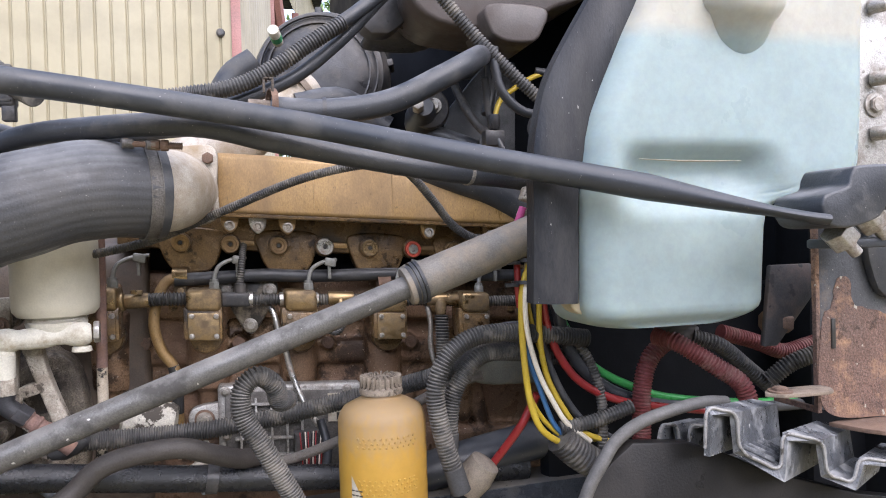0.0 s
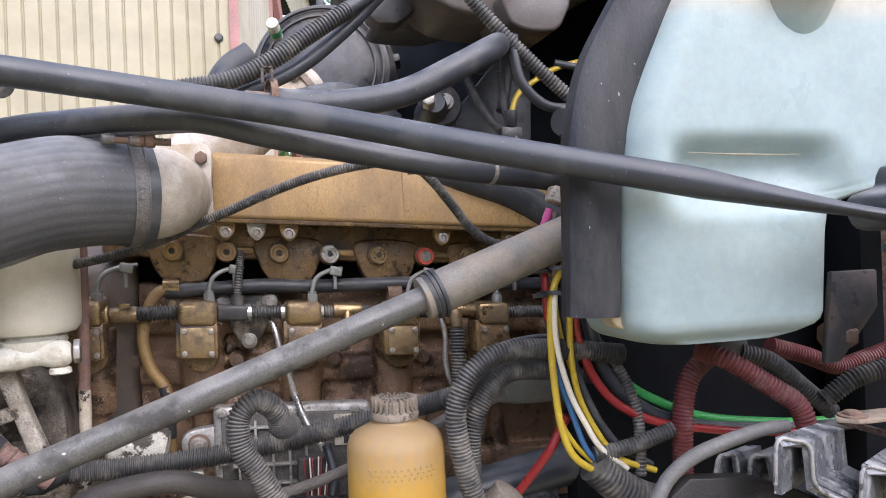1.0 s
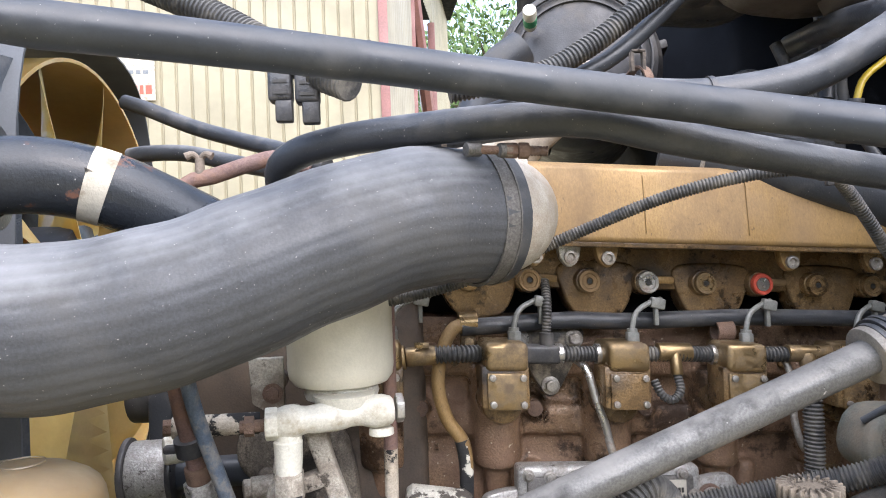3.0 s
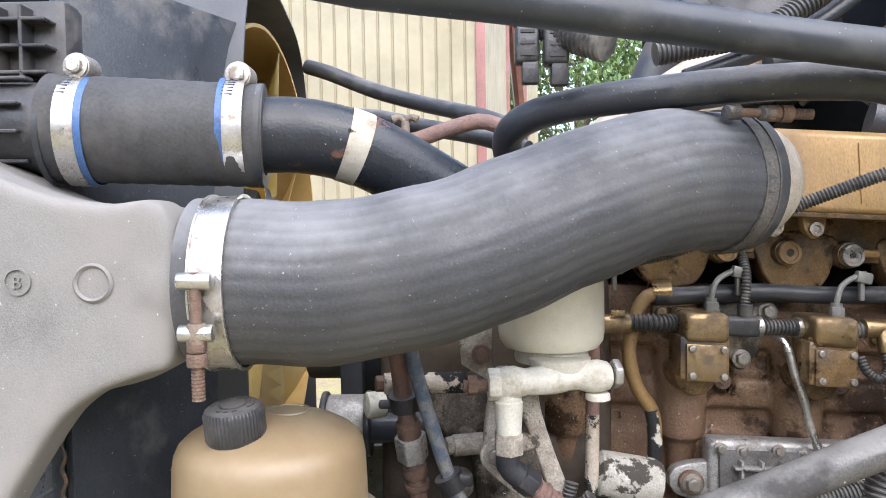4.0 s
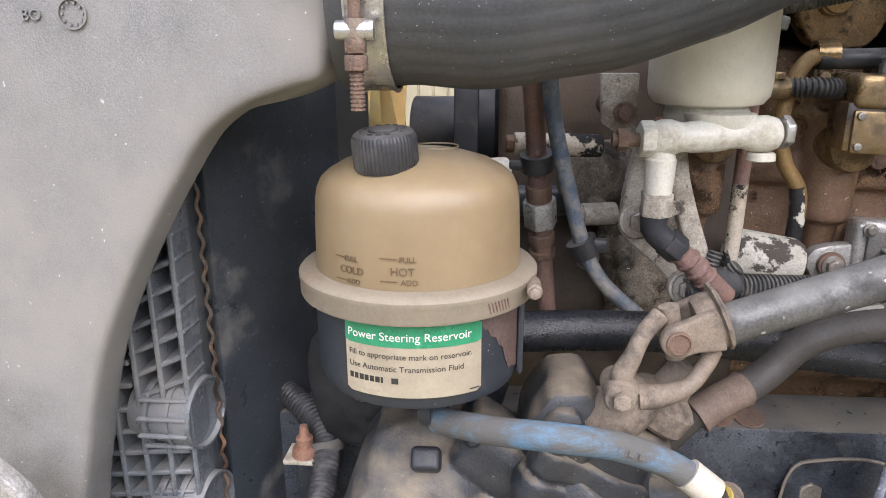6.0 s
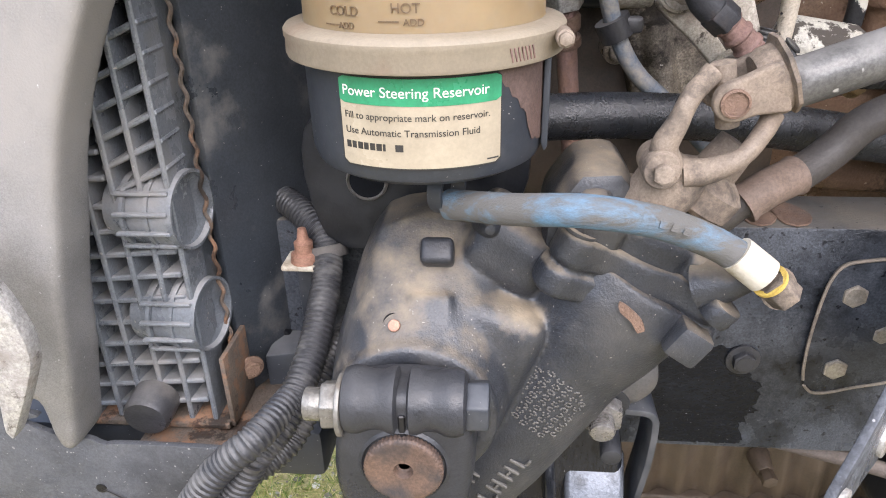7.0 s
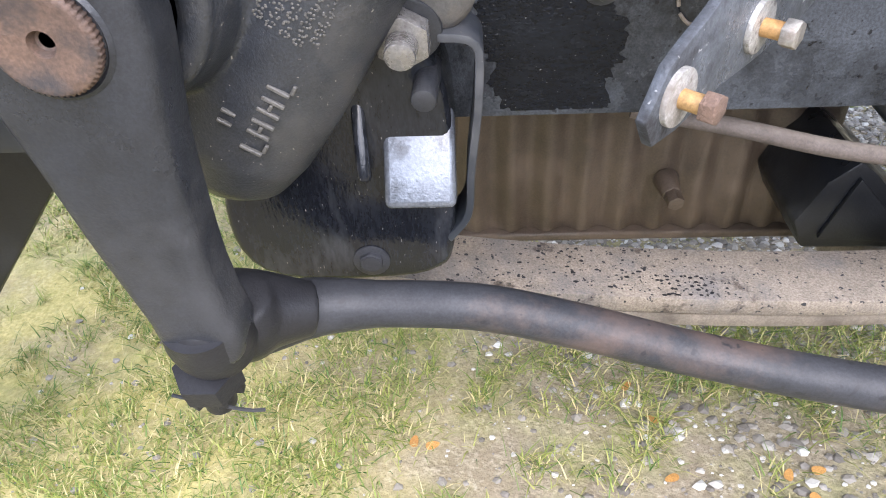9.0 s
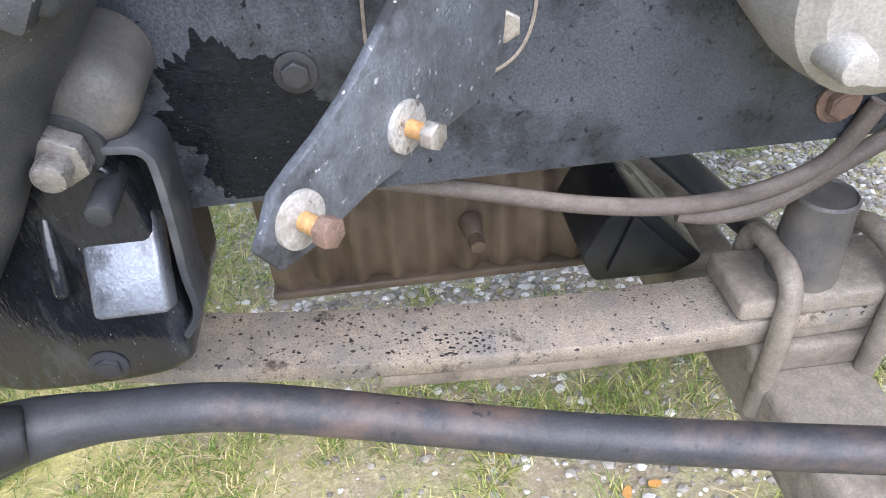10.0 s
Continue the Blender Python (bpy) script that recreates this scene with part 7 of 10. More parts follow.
for a in (2.7, 3.83, 4.9):
    bm = B()
    cyl(bm, (0.280 + 0.066 * math.cos(a), 1.20, 0.955 + 0.066 * math.sin(a)), (0.280 + 0.066 * math.cos(a), 1.160, 0.952 + 0.066 * math.sin(a)), 0.017, 0.013, seg=18, w=0.004)
    part("bolt_boss", bm, valve_alu, chamber)

# ---- engine ----
# The engine slopes down towards the rear; its parts are built level about x = 0.1 and then sloped.
SLOPE = Matrix(((1, 0, 0, 0), (0, 1, 0, 0), (-0.06, 0, 1, 0.006), (0, 0, 0, 1)))
engine = thing("diesel_engine", (0.4, 1.75, 0.5), "large gold-painted diesel engine, oily and rust-stained", "engine")


def epart(name, bm, material, parent=engine, label="", smooth=35):
    bm.transform(SLOPE)
    return part(name, bm, material, parent, label, smooth)


# block with its cast relief
bm = B()
box(bm, (0.42, 1.78, 1.12), (1.10, 0.34, 0.60), 0.02)
block = epart("block", bm, block_iron)
rr = random.Random(12)
# one blended relief on the near face: barrels under the pumps, a shelf between them and a heavy lower wall
PUMPS = [0.043 + 0.1715 * k for k in range(-1, 6)]
bm = B()
box(bm, (0.42, 1.640, 1.17), (1.10, 0.06, 0.42), 0.01)
box(bm, (0.42, 1.612, 1.350), (1.09, 0.05, 0.045), 0.010, 2)
box(bm, (0.42, 1.610, 1.030), (1.09, 0.06, 0.14), 0.012, 2)
for k, x in enumerate(PUMPS):
    cyl(bm, (x, 1.592, 1.345), (x, 1.596, 1.195), 0.038, 0.035, seg=28, w=0.006)
    cyl(bm, (x, 1.594, 1.20), (x, 1.600, 1.11), 0.022, 0.016, seg=20, w=0.006)
    box(bm, (x + 0.086, 1.618, 1.262), (0.115, 0.05, 0.050), 0.012, 2)
    box(bm, (x + 0.086, 1.622, 1.165), (0.085, 0.03, 0.085), 0.012, 2)
    box(bm, (x + 0.040, 1.612, 1.12), (0.030, 0.05, 0.16), 0.010, 2, pose(0, 0, 0, 0, 12 if k % 2 else -10, 0))
    cyl(bm, (x + 0.058, 1.62, 1.282), (x + 0.058, 1.583, 1.282), 0.018, 0.015, seg=20)
cast(epart("cast_relief", bm, block_iron, block), 0.0045, 5)
for k, x in enumerate(PUMPS):
    bm = B()
    cyl(bm, (x + 0.058, 1.585, 1.282), (x + 0.058, 1.580, 1.282), 0.0125, seg=20, w=0.002)
    cyl(bm, (x + 0.058, 1.581, 1.282), (x + 0.058, 1.578, 1.282), 0.0055, seg=14)
    epart("cast_boss", bm, rusty, block)
    bm = B()
    hexbolt(bm, (x - 0.060, 1.590, 1.352), (0, -1, 0), 0.0085, 0.009, washer=False)
    epart("bolt", bm, gold_grime, block)
bm = B()
cyl(bm, (0.372, 1.60, 1.125), (0.376, 1.545, 1.120), 0.021, 0.016, seg=20, w=0.003)
cyl(bm, (0.376, 1.546, 1.120), (0.3762, 1.543, 1.120), 0.006, seg=12)
epart("cast_spigot", bm, rusty, block, "rusty cast spigot with a hole")
lettering("cast_number", "04-02", 0.032, block_iron, block, SLOPE @ facing((0.47, 1.578, 1.050)), 0.004)
lettering("cast_number", "1 3", 0.016, block_iron, block, SLOPE @ facing((-0.062, 1.600, 1.215)), 0.004)
lettering("cast_number", "02", 0.020, block_iron, block, SLOPE @ facing((0.105, 1.590, 1.262)), 0.004)

# head, with the injector bosses and their scalloped ports
bm = B()
box(bm, (0.42, 1.70, 1.496), (1.06, 0.27, 0.068), 0.01)
head = epart("cylinder_head", bm, gold_grime)
# near-black box that paints the shade in the recess below the head
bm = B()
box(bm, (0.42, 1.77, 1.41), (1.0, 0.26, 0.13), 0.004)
epart("head_recess_shade", bm, cavity_shade, head)
BOLTS = [0.003 + 0.0886 * k for k in range(10)]
plugs = [gold, gold, gold, steel, brass, red_paint, gold_grime, gold_grime, gold_grime, gold_grime]
for k, x in enumerate(BOLTS):
    bm = B()
    cyl(bm, (x, 1.575, 1.475), (x, 1.549, 1.475), 0.0205, 0.0185, seg=28, w=0.002)
    epart("plug_boss", bm, gold_grime, head)
    bm = B()
    lathe(bm, [(0.0165, 0.0), (0.0165, 0.005), (0.0155, 0.007), (0.0115, 0.007), (0.0105, 0.0055), (0.0055, 0.0055), (0.0045, 0.001), (0.0, 0.001)], (x, 1.548, 1.475), (0, -1, 0), 28)
    plug = epart("plug", bm, plugs[k], head, "red-marked threaded plug" if k == 5 else ("bright steel plug" if k == 3 else ""))
    bm = B()
    if k == 5:
        for q in range(6):
            box(bm, (x + 0.0062 * math.cos(q * 1.047), 1.5415, 1.475 + 0.0062 * math.sin(q * 1.047)), (0.005, 0.003, 0.0022), m=pose(0, 0, 0, 0, -60 * q, 0))
        cyl(bm, (x, 1.5425, 1.475), (x, 1.5405, 1.475), 0.010, seg=24)
        epart("socket", bm, steel, plug)
    else:
        cyl(bm, (x, 1.5425, 1.475), (x, 1.5418, 1.475), 0.0042, seg=6)
        epart("socket", bm, ink, plug)
for k in range(5):
    x = 0.02 + 0.178 * k
    bm = B()
    prism(bm, soft_outline([(x - 0.055, 1.50), (x + 0.055, 1.50), (x + 0.052, 1.455), (x + 0.034, 1.425), (x + 0.010, 1.418), (x, 1.408), (x - 0.010, 1.418), (x - 0.034, 1.425), (x - 0.052, 1.455)], 0.008), "y", 1.561, 1.60, 0.006, 3)
    epart("port_scallop", bm, gold_grime, head)
    bm = B()
    box(bm, (x + 0.089, 1.562, 1.478), (0.055, 0.016, 0.012), 0.004)
    epart("port_web", bm, gold, head)

# intake manifold cover
bm = B()
prism(bm, [(1.484, 1.535), (1.494, 1.634), (1.506, 1.642), (1.76, 1.642), (1.76, 1.53), (1.49, 1.53)], "x", 0.074, 0.70, 0.004)
cover = epart("manifold_cover", bm, gold, engine, "smooth gold intake manifold cover")
bm = B()
box(bm, (0.387, 1.525, 1.529), (0.63, 0.07, 0.010), 0.003)
epart("cover_flange", bm, gold_grime, cover)
for x in (0.245, 0.395):
    bm = B()
    box(bm, (x, 1.4899, 1.585), (0.0009, 0.006, 0.08), m=pose(0, 0, 0, -5.8, 0, 0))
    epart("tape_edge", bm, gold, cover)
lug_x = ((0.092, gold), (0.142, alloy), (0.196, gold), (0.470, gold), (0.60, gold_grime))
for x, mt in lug_x:
    bm = B()
    prism(bm, soft_outline([(x - 0.014, 1.532), (x + 0.014, 1.532), (x + 0.0135, 1.508), (x, 1.495), (x - 0.0135, 1.508)], 0.005), "y", 1.508, 1.524, 0.003)
    lug = epart("lug", bm, mt, cover)
    bm = B()
    lathe(bm, [(0.0095, 0), (0.0095, 0.005), (0.006, 0.0055), (0.0045, 0.002), (0.0, 0.002)], (x, 1.507, 1.509), (0, -1, 0), 20)
    epart("lug_screw", bm, zinc, lug)
# elbow that joins the hose
bm = B()
tube(bm, [END - AX * 0.02, END + AX * 0.006, (0.012, 1.335, 1.562), (0.014, 1.42, 1.568), (0.018, 1.50, 1.570)], lambda s: 0.0635 - 0.006 * s, 40, 0.008)
elbow = part("intake_elbow", bm, elbow_alu, engine, "tan cast aluminium intake elbow")
bm = B()
prism(bm, soft_outline([(-0.052, 1.60), (-0.045, 1.640), (0.02, 1.648), (0.072, 1.645), (0.0735, 1.58), (0.072, 1.522), (0.02, 1.508), (-0.045, 1.52)], 0.012), "y", 1.455, 1.484, 0.004)
part("elbow_flange", bm, elbow_alu, elbow)
for p in ((0.060, 1.455, 1.626), (0.058, 1.455, 1.538)):
    bm = B()
    hexbolt(bm, p, (0, -1, 0), 0.0105, 0.011, washer=False)
    part("bolt", bm, rusty, elbow)

# unit pumps with their gold solenoid boxes
for k in range(-1, 5):
    x = 0.043 + 0.1715 * k
    pump = tagged(epart("unit_pump", (lambda b: (cyl(b, (x, 1.60, 1.30), (x, 1.53, 1.30), 0.034, 0.030, seg=28, w=0.006), b)[1])(B()), gold_grime), "", "")
    bm = B()
    box(bm, (x, 1.520, 1.372), (0.060, 0.072, 0.040), 0.008, 3)
    epart("solenoid", bm, brass, pump, "gold solenoid cap")
    bm = B()
    box(bm, (x - 0.002, 1.515, 1.330), (0.066, 0.050, 0.058), 0.003, 2)
    epart("pump_head", bm, gold_grime, pump)
    bm = B()
    box(bm, (x - 0.001, 1.4885, 1.325), (0.054, 0.006, 0.050), 0.002)
    plate = epart("front_plate", bm, brass if k % 2 == 0 else gold_grime, pump)
    for sx in (-0.021, 0.021):
        for sz in (-0.018, 0.018):
            bm = B()
            cyl(bm, (x + sx, 1.486, 1.326 + sz), (x + sx, 1.481, 1.326 + sz), 0.0048, seg=14, w=0.0008)
            cyl(bm, (x + sx, 1.4812, 1.326 + sz), (x + sx, 1.4806, 1.326 + sz), 0.0022, seg=6)
            epart("screw", bm, zinc, plate)
    # injection line rising to the head
    bm = B()
    tube(bm, [(x + 0.018, 1.520, 1.392), (x + 0.018, 1.520, 1.408), (x + 0.026, 1.522, 1.432), (x + 0.048, 1.530, 1.445), (x + 0.075, 1.55, 1.45)], 0.0038, 10, 0.006)
    epart("injection_line", bm, line_grey, pump)
    bm = B()
    cyl(bm, (x + 0.018, 1.520, 1.389), (x + 0.018, 1.520, 1.404), 0.010, seg=6, w=0.001)
    cyl(bm, (x + 0.018, 1.520, 1.402), (x + 0.018, 1.520, 1.409), 0.0075, seg=16)
    epart("line_nut", bm, line_grey, pump)
    bm = B()
    box(bm, (x + 0.062, 1.532, 1.445), (0.022, 0.012, 0.016), 0.003, 2, pose(0, 0, 0, 0, 10, 0))
    box(bm, (x + 0.060, 1.534, 1.428), (0.006, 0.008, 0.03), 0.001)
    epart("line_clip", bm, line_grey, pump)

# wiring conduit between the pumps
har_e = thing("pump_harness", (0.2, 1.52, 1.37), "black corrugated wiring conduit along the unit pumps", "wiring harness")
for k in range(5):
    x0 = 0.043 + 0.1715 * k + 0.035
    seg_x = [(x0 - 0.005, 1.525, 1.372), (x0 + 0.05, 1.518, 1.374), (x0 + 0.106, 1.525, 1.372)]
    if k == 0:
        seg_x = [(x0 + 0.045, 1.522, 1.372), (x0 + 0.106, 1.525, 1.372)]
    bm = B()
    ribbed(bm, seg_x, 0.0115, 0.0052, 0.18, 14)
    epart("conduit", bm, loom, har_e)
    for s in (0, -1):
        bm = B()
        q = Vector(seg_x[s])
        ring(bm, q, (1, 0, 0), 0.0105, 0.012, 0.004, 18)
        epart("conduit_end", bm, steel if k in (0, 1) else brass, har_e)
bm = B()
box(bm, (0.098, 1.522, 1.372), (0.052, 0.030, 0.026), 0.005, 3)
cyl(bm, (0.107, 1.52, 1.38), (0.107, 1.52, 1.402), 0.010, seg=16)
epart("tee_block", bm, plastic, har_e)
bm = B()
ribbed(bm, [(0.107, 1.52, 1.40), (0.111, 1.525, 1.44), (0.115, 1.55, 1.475)], 0.007, 0.0045, 0.16, 12)
epart("conduit", bm, loom, har_e)
bm = B()
ribbed(bm, [(-0.050, 1.520, 1.370), (-0.02, 1.515, 1.372), (0.012, 1.522, 1.372)], 0.0125, 0.0058, 0.2, 16)
epart("conduit", bm, loom, har_e)
bm = B()
cyl(bm, (-0.092, 1.522, 1.366), (-0.050, 1.520, 1.370), 0.0135, seg=18, w=0.003)
box(bm, (-0.070, 1.510, 1.384), (0.02, 0.006, 0.008), 0.001)
epart("connector", bm, brass, har_e, "gold-dusted connector")
bm = B()
cyl(bm, (-0.112, 1.524, 1.364), (-0.092, 1.522, 1.366), 0.017, seg=18, w=0.002)
epart("connector", bm, brass, har_e)
# tee on the second gap with a small loop
bm = B()
cyl(bm, (0.268, 1.520, 1.376), (0.318, 1.520, 1.376), 0.0135, seg=20, w=0.002)
cyl(bm, (0.292, 1.515, 1.376), (0.292, 1.508, 1.345), 0.0085, seg=14, w=0.001)
epart("tee_fitting", bm, brass, har_e)
bm = B()
ribbed(bm, [(0.292, 1.508, 1.345), (0.292, 1.500, 1.325), (0.280, 1.498, 1.312), (0.265, 1.500, 1.318), (0.256, 1.506, 1.338)], 0.0065, 0.0045, 0.16, 12)
epart("conduit", bm, loom, har_e)
bm = B()
cyl(bm, (0.462, 1.515, 1.376), (0.532, 1.515, 1.376), 0.0125, seg=18, w=0.002)
cyl(bm, (0.490, 1.512, 1.376), (0.490, 1.505, 1.345), 0.012, 0.010, seg=16, w=0.002)
epart("tee_fitting", bm, brass, har_e)
bm = B()
ribbed(bm, [(0.490, 1.505, 1.345), (0.490, 1.500, 1.28), (0.488, 1.498, 1.20), (0.484, 1.49, 1.10)], 0.0145, 0.0058, 0.16, 16)
epart("conduit", bm, loom, har_e)

# black triangular cover plate
tri = thing("cover_plate", (0.12, 1.59, 1.35), "oily black triangular cover plate with three bolts", "cover plate")
bm = B()
prism(bm, soft_outline([(0.065, 1.402), (0.10, 1.41), (0.155, 1.41), (0.178, 1.40), (0.170, 1.37), (0.140, 1.315), (0.124, 1.30), (0.108, 1.315), (0.078, 1.37)], 0.01), "y", 1.572, 1.592, 0.005)
epart("plate", bm, surface("oily_plate", (0.030, 0.027, 0.025), 0.4, second=(0.06, 0.05, 0.04), scale=40, dirt=(0.28, 0.24, 0.18), dirt_amount=0.3, dirt_scale=30, bump=0.3), tri)
for x, z in ((0.080, 1.388), (0.162, 1.388), (0.124, 1.318)):
    bm = B()
    hexbolt(bm, (x, 1.572, z), (0, -1, 0), 0.0095, 0.010)
    epart("bolt", bm, zinc, tri)

# straight drain pipe behind the filter, brown above and peeling below
dp = thing("drain_pipe", (-0.12, 1.45, 1.10), "brown steel pipe, white and black paint peeling below", "pipe")
for name_, pts, mt in (("upper_length", [(-0.116, 1.445, 1.52), (-0.117, 1.445, 1.40), (-0.119, 1.446, 1.275)], rust_pipe), ("lower_length", [(-0.119, 1.446, 1.275), (-0.120, 1.448, 1.20), (-0.124, 1.455, 1.14), (-0.135, 1.465, 1.09)], peeled)):
    bm = B()
    tube(bm, pts, 0.0088, 18, 0.01)
    part(name_, bm, mt, dp)

# pipes along the engine
pipes = (
    ("coolant_rail", "black oily pipe along the cylinder head", [(-0.01, 1.548, 1.412), (0.05, 1.552, 1.412), (0.15, 1.556, 1.414), (0.24, 1.556, 1.408), (0.42, 1.556, 1.405), (0.66, 1.556, 1.392), (0.9, 1.56, 1.39)], 0.0125, rubber),
    ("oil_pipe", "gold-painted bent oil pipe with chipped paint", [(0.004, 1.548, 1.415), (-0.02, 1.545, 1.412), (-0.037, 1.542, 1.385), (-0.047, 1.54, 1.335), (-0.036, 1.54, 1.285), (-0.014, 1.54, 1.248), (-0.010, 1.545, 1.195), (-0.012, 1.56, 1.13)], 0.0098, gold),
    ("dipstick_tube", "bright bent steel tube beside the engine", [(0.150, 1.545, 1.362), (0.165, 1.525, 1.345), (0.176, 1.518, 1.300), (0.186, 1.515, 1.268), (0.195, 1.515, 1.228), (0.212, 1.505, 1.18), (0.24, 1.49, 1.13)], 0.0058, steel),
    ("fuel_line", "dark steel fuel line between the pumps", [(0.462, 1.53, 1.36), (0.470, 1.515, 1.31), (0.468, 1.512, 1.26), (0.478, 1.51, 1.22), (0.50, 1.52, 1.20)], 0.0052, zinc),
)
for nm, lb, pts, r, mt in pipes:
    bm = B()
    tube(bm, pts, r, 18, 0.008)
    bm.transform(Matrix())
    single(nm, bm, mt, lb, "pipe")
bm = B()
tube(bm, [(-0.0165, 1.540, 1.254), (-0.0125, 1.5405, 1.235), (-0.0105, 1.543, 1.210), (-0.0105, 1.546, 1.185), (-0.011, 1.55, 1.165)], 0.0102, 18, 0.006)
single("pipe_sleeve", bm, surface("black_chip", (0.020, 0.020, 0.021), 0.45, second=(0.035, 0.035, 0.035), dirt=(0.62, 0.59, 0.50), dirt_amount=0.22, dirt_scale=30, edge=0.4, bump=0.15), "chipped black coating on the gold oil pipe", "pipe")
for x, z in ((0.000, 1.412), (0.385, 1.404)):
    bm = B()
    ring(bm, (x, 1.552, z - 0.06 * (x - 0.1)), (1, 0, 0), 0.0125, 0.026, 0.0035, 24)
    box(bm, (x, 1.556, z - 0.024 - 0.06 * (x - 0.1)), (0.022, 0.012, 0.024), 0.003)
    cyl(bm, (x, 1.55, z - 0.028 - 0.06 * (x - 0.1)), (x, 1.541, z - 0.028 - 0.06 * (x - 0.1)), 0.007, seg=14, w=0.001)
    single("pipe_clamp", bm, brass if x < 0.1 else rusty, "gold-stained pipe clamp on the engine", "pipe clamp", "pipe clamps")

# control module
ecm = thing("control_module", (0.18, 1.55, 1.03), "grey cast aluminium engine control module with ribs and bolts", "control module")
bm = B()
box(bm, (0.195, 1.545, 1.118), (0.27, 0.035, 0.185), 0.008, 3)
body = epart("housing", bm, alloy, ecm)
bm = B()
box(bm, (0.195, 1.5255, 1.118), (0.245, 0.008, 0.16), 0.004)
epart("cover", bm, alloy_dark, ecm)
for k in range(5):
    bm = B()
    box(bm, (0.100 + 0.028 * k, 1.517, 1.112), (0.0042, 0.014, 0.150), 0.001)
    epart("rib", bm, alloy, ecm)
for k in range(5):
    bm = B()
    box(bm, (0.152, 1.517, 1.048 + 0.032 * k), (0.125, 0.014, 0.0042), 0.001)
    epart("rib", bm, alloy, ecm)
for x, z in ((0.074, 1.200), (0.105, 1.197), (0.155, 1.200), (0.190, 1.196), (0.30, 1.200), (0.317, 1.170), (0.074, 1.118), (0.074, 1.05), (0.317, 1.05)):
    bm = B()
    hexbolt(bm, (x, 1.5225, z), (0, -1, 0), 0.0062, 0.006)
    epart("bolt", bm, zinc, ecm)
for x, z in ((0.036, 1.148), (0.040, 1.052), (0.345, 1.165)):
    bm = B()
    prism(bm, soft_outline([(x - 0.022, z - 0.018), (x + 0.04, z - 0.026), (x + 0.04, z + 0.026), (x - 0.022, z + 0.018)], 0.01), "y", 1.535, 1.555, 0.005)
    ear = epart("mount_ear", bm, alloy, ecm)
    bm = B()
    cyl(bm, (x, 1.535, z), (x, 1.526, z), 0.018, seg=24, w=0.003)
    epart("isolator", bm, rusty, ear)
    bm = B()
    hexbolt(bm, (x, 1.526, z), (0, -1, 0), 0.010, 0.010)
    epart("bolt", bm, zinc, ear)
bm = B()
box(bm, (0.283, 1.5195, 1.165), (0.042, 0.001, 0.055))
epart("paper_label", bm, tag_white, ecm, "white paper label with small print")
bm = B()
for k in range(7):
    box(bm, (0.268 + 0.005 * k, 1.5187, 1.178), (0.0035, 0.0006, 0.007))
    box(bm, (0.270 + 0.004 * (k % 4), 1.5187, 1.165 - 0.004 * (k // 4)), (0.003, 0.0006, 0.0016))
box(bm, (0.283, 1.5187, 1.148), (0.010, 0.0006, 0.014))
epart("printed_bars", bm, ink, ecm)
bm = B()
box(bm, (0.225, 1.505, 1.10), (0.06, 0.03, 0.05), 0.004)
epart("connector", bm, plastic, ecm)
for k in range(10):
    bm = B()
    tube(bm, [(0.205 + 0.005 * k, 1.49, 1.12), (0.207 + 0.004 * k, 1.478, 1.08), (0.21 + 0.003 * k, 1.475, 1.02)], 0.0013, 5, 0.02)
    part("wire", bm, (wire_red, ink, wire_white)[k % 3], ecm)

# spin-on filter with its base
FX, FY = -0.176, 1.41
filt = thing("fuel_filter", (FX, FY, 1.35), "cream spin-on filter canister on a white base", "filter")
bm = B()
lathe(bm, [(0.040, 1.366), (0.056, 1.370), (0.062, 1.378), (0.0635, 1.388), (0.0635, 1.575), (0.058, 1.59), (0.0, 1.592)], (FX, FY, 0), (0, 0, 1), 48)
part("canister", bm, cream, filt)
bm = B()
lathe(bm, [(0.036, 1.350), (0.043, 1.352), (0.045, 1.358), (0.043, 1.366), (0.048, 1.370), (0.0, 1.372)], (FX, FY, 0), (0, 0, 1), 40)
part("seal_base", bm, white_resin, filt)
bm = B()
z0 = 1.338
lathe(bm, [(0.0125, -0.071), (0.0160, -0.066), (0.0188, -0.056), (0.0188, -0.047), (0.0160, -0.039), (0.0148, -0.034), (0.0160, -0.026), (0.0165, -0.002), (0.0150, 0.010), (0.0138, 0.014), (0.0138, 0.026), (0.0160, 0.032), (0.0188, 0.042), (0.0188, 0.052), (0.0160, 0.061), (0.0125, 0.064)], (-0.180, 1.353, z0 + 0.003), (1, 0.13, 0.03), 32)
part("base_bar", bm, white_resin, filt, "white painted fitting bar")
bm = B()
lathe(bm, [(0.0, -0.024), (0.018, -0.022), (0.026, -0.012), (0.034, 0.0), (0.036, 0.012), (0.0, 0.014)], (-0.172, 1.375, z0 + 0.012), (0, 0, 1), 36)
part("boss", bm, white_resin, filt)
for x_ in (-0.2335, -0.131):
    bm = B()
    lathe(bm, [(0.012, -0.016), (0.014, -0.018), (0.0145, -0.024), (0.010, -0.026)], (x_, 1.348 if x_ < -0.2 else 1.360, z0 + 0.002), (0, 0, 1), 20)
    part("lower_collar", bm, white_resin, filt)
bm = B()
cyl(bm, (-0.258, 1.342, z0 + 0.001), (-0.244, 1.343, z0 + 0.001), 0.0190, seg=6, w=0.002)
part("hex_end", bm, white_resin, filt)
bm = B()
cyl(bm, (-0.114, 1.362, z0 + 0.006), (-0.105, 1.363, z0 + 0.006), 0.0175, seg=6, w=0.002)
part("hex_nut", bm, steel, filt, "bright hex nut")
bm = B()
cyl(bm, (-0.285, 1.342, z0), (-0.257, 1.343, z0), 0.007, seg=14)
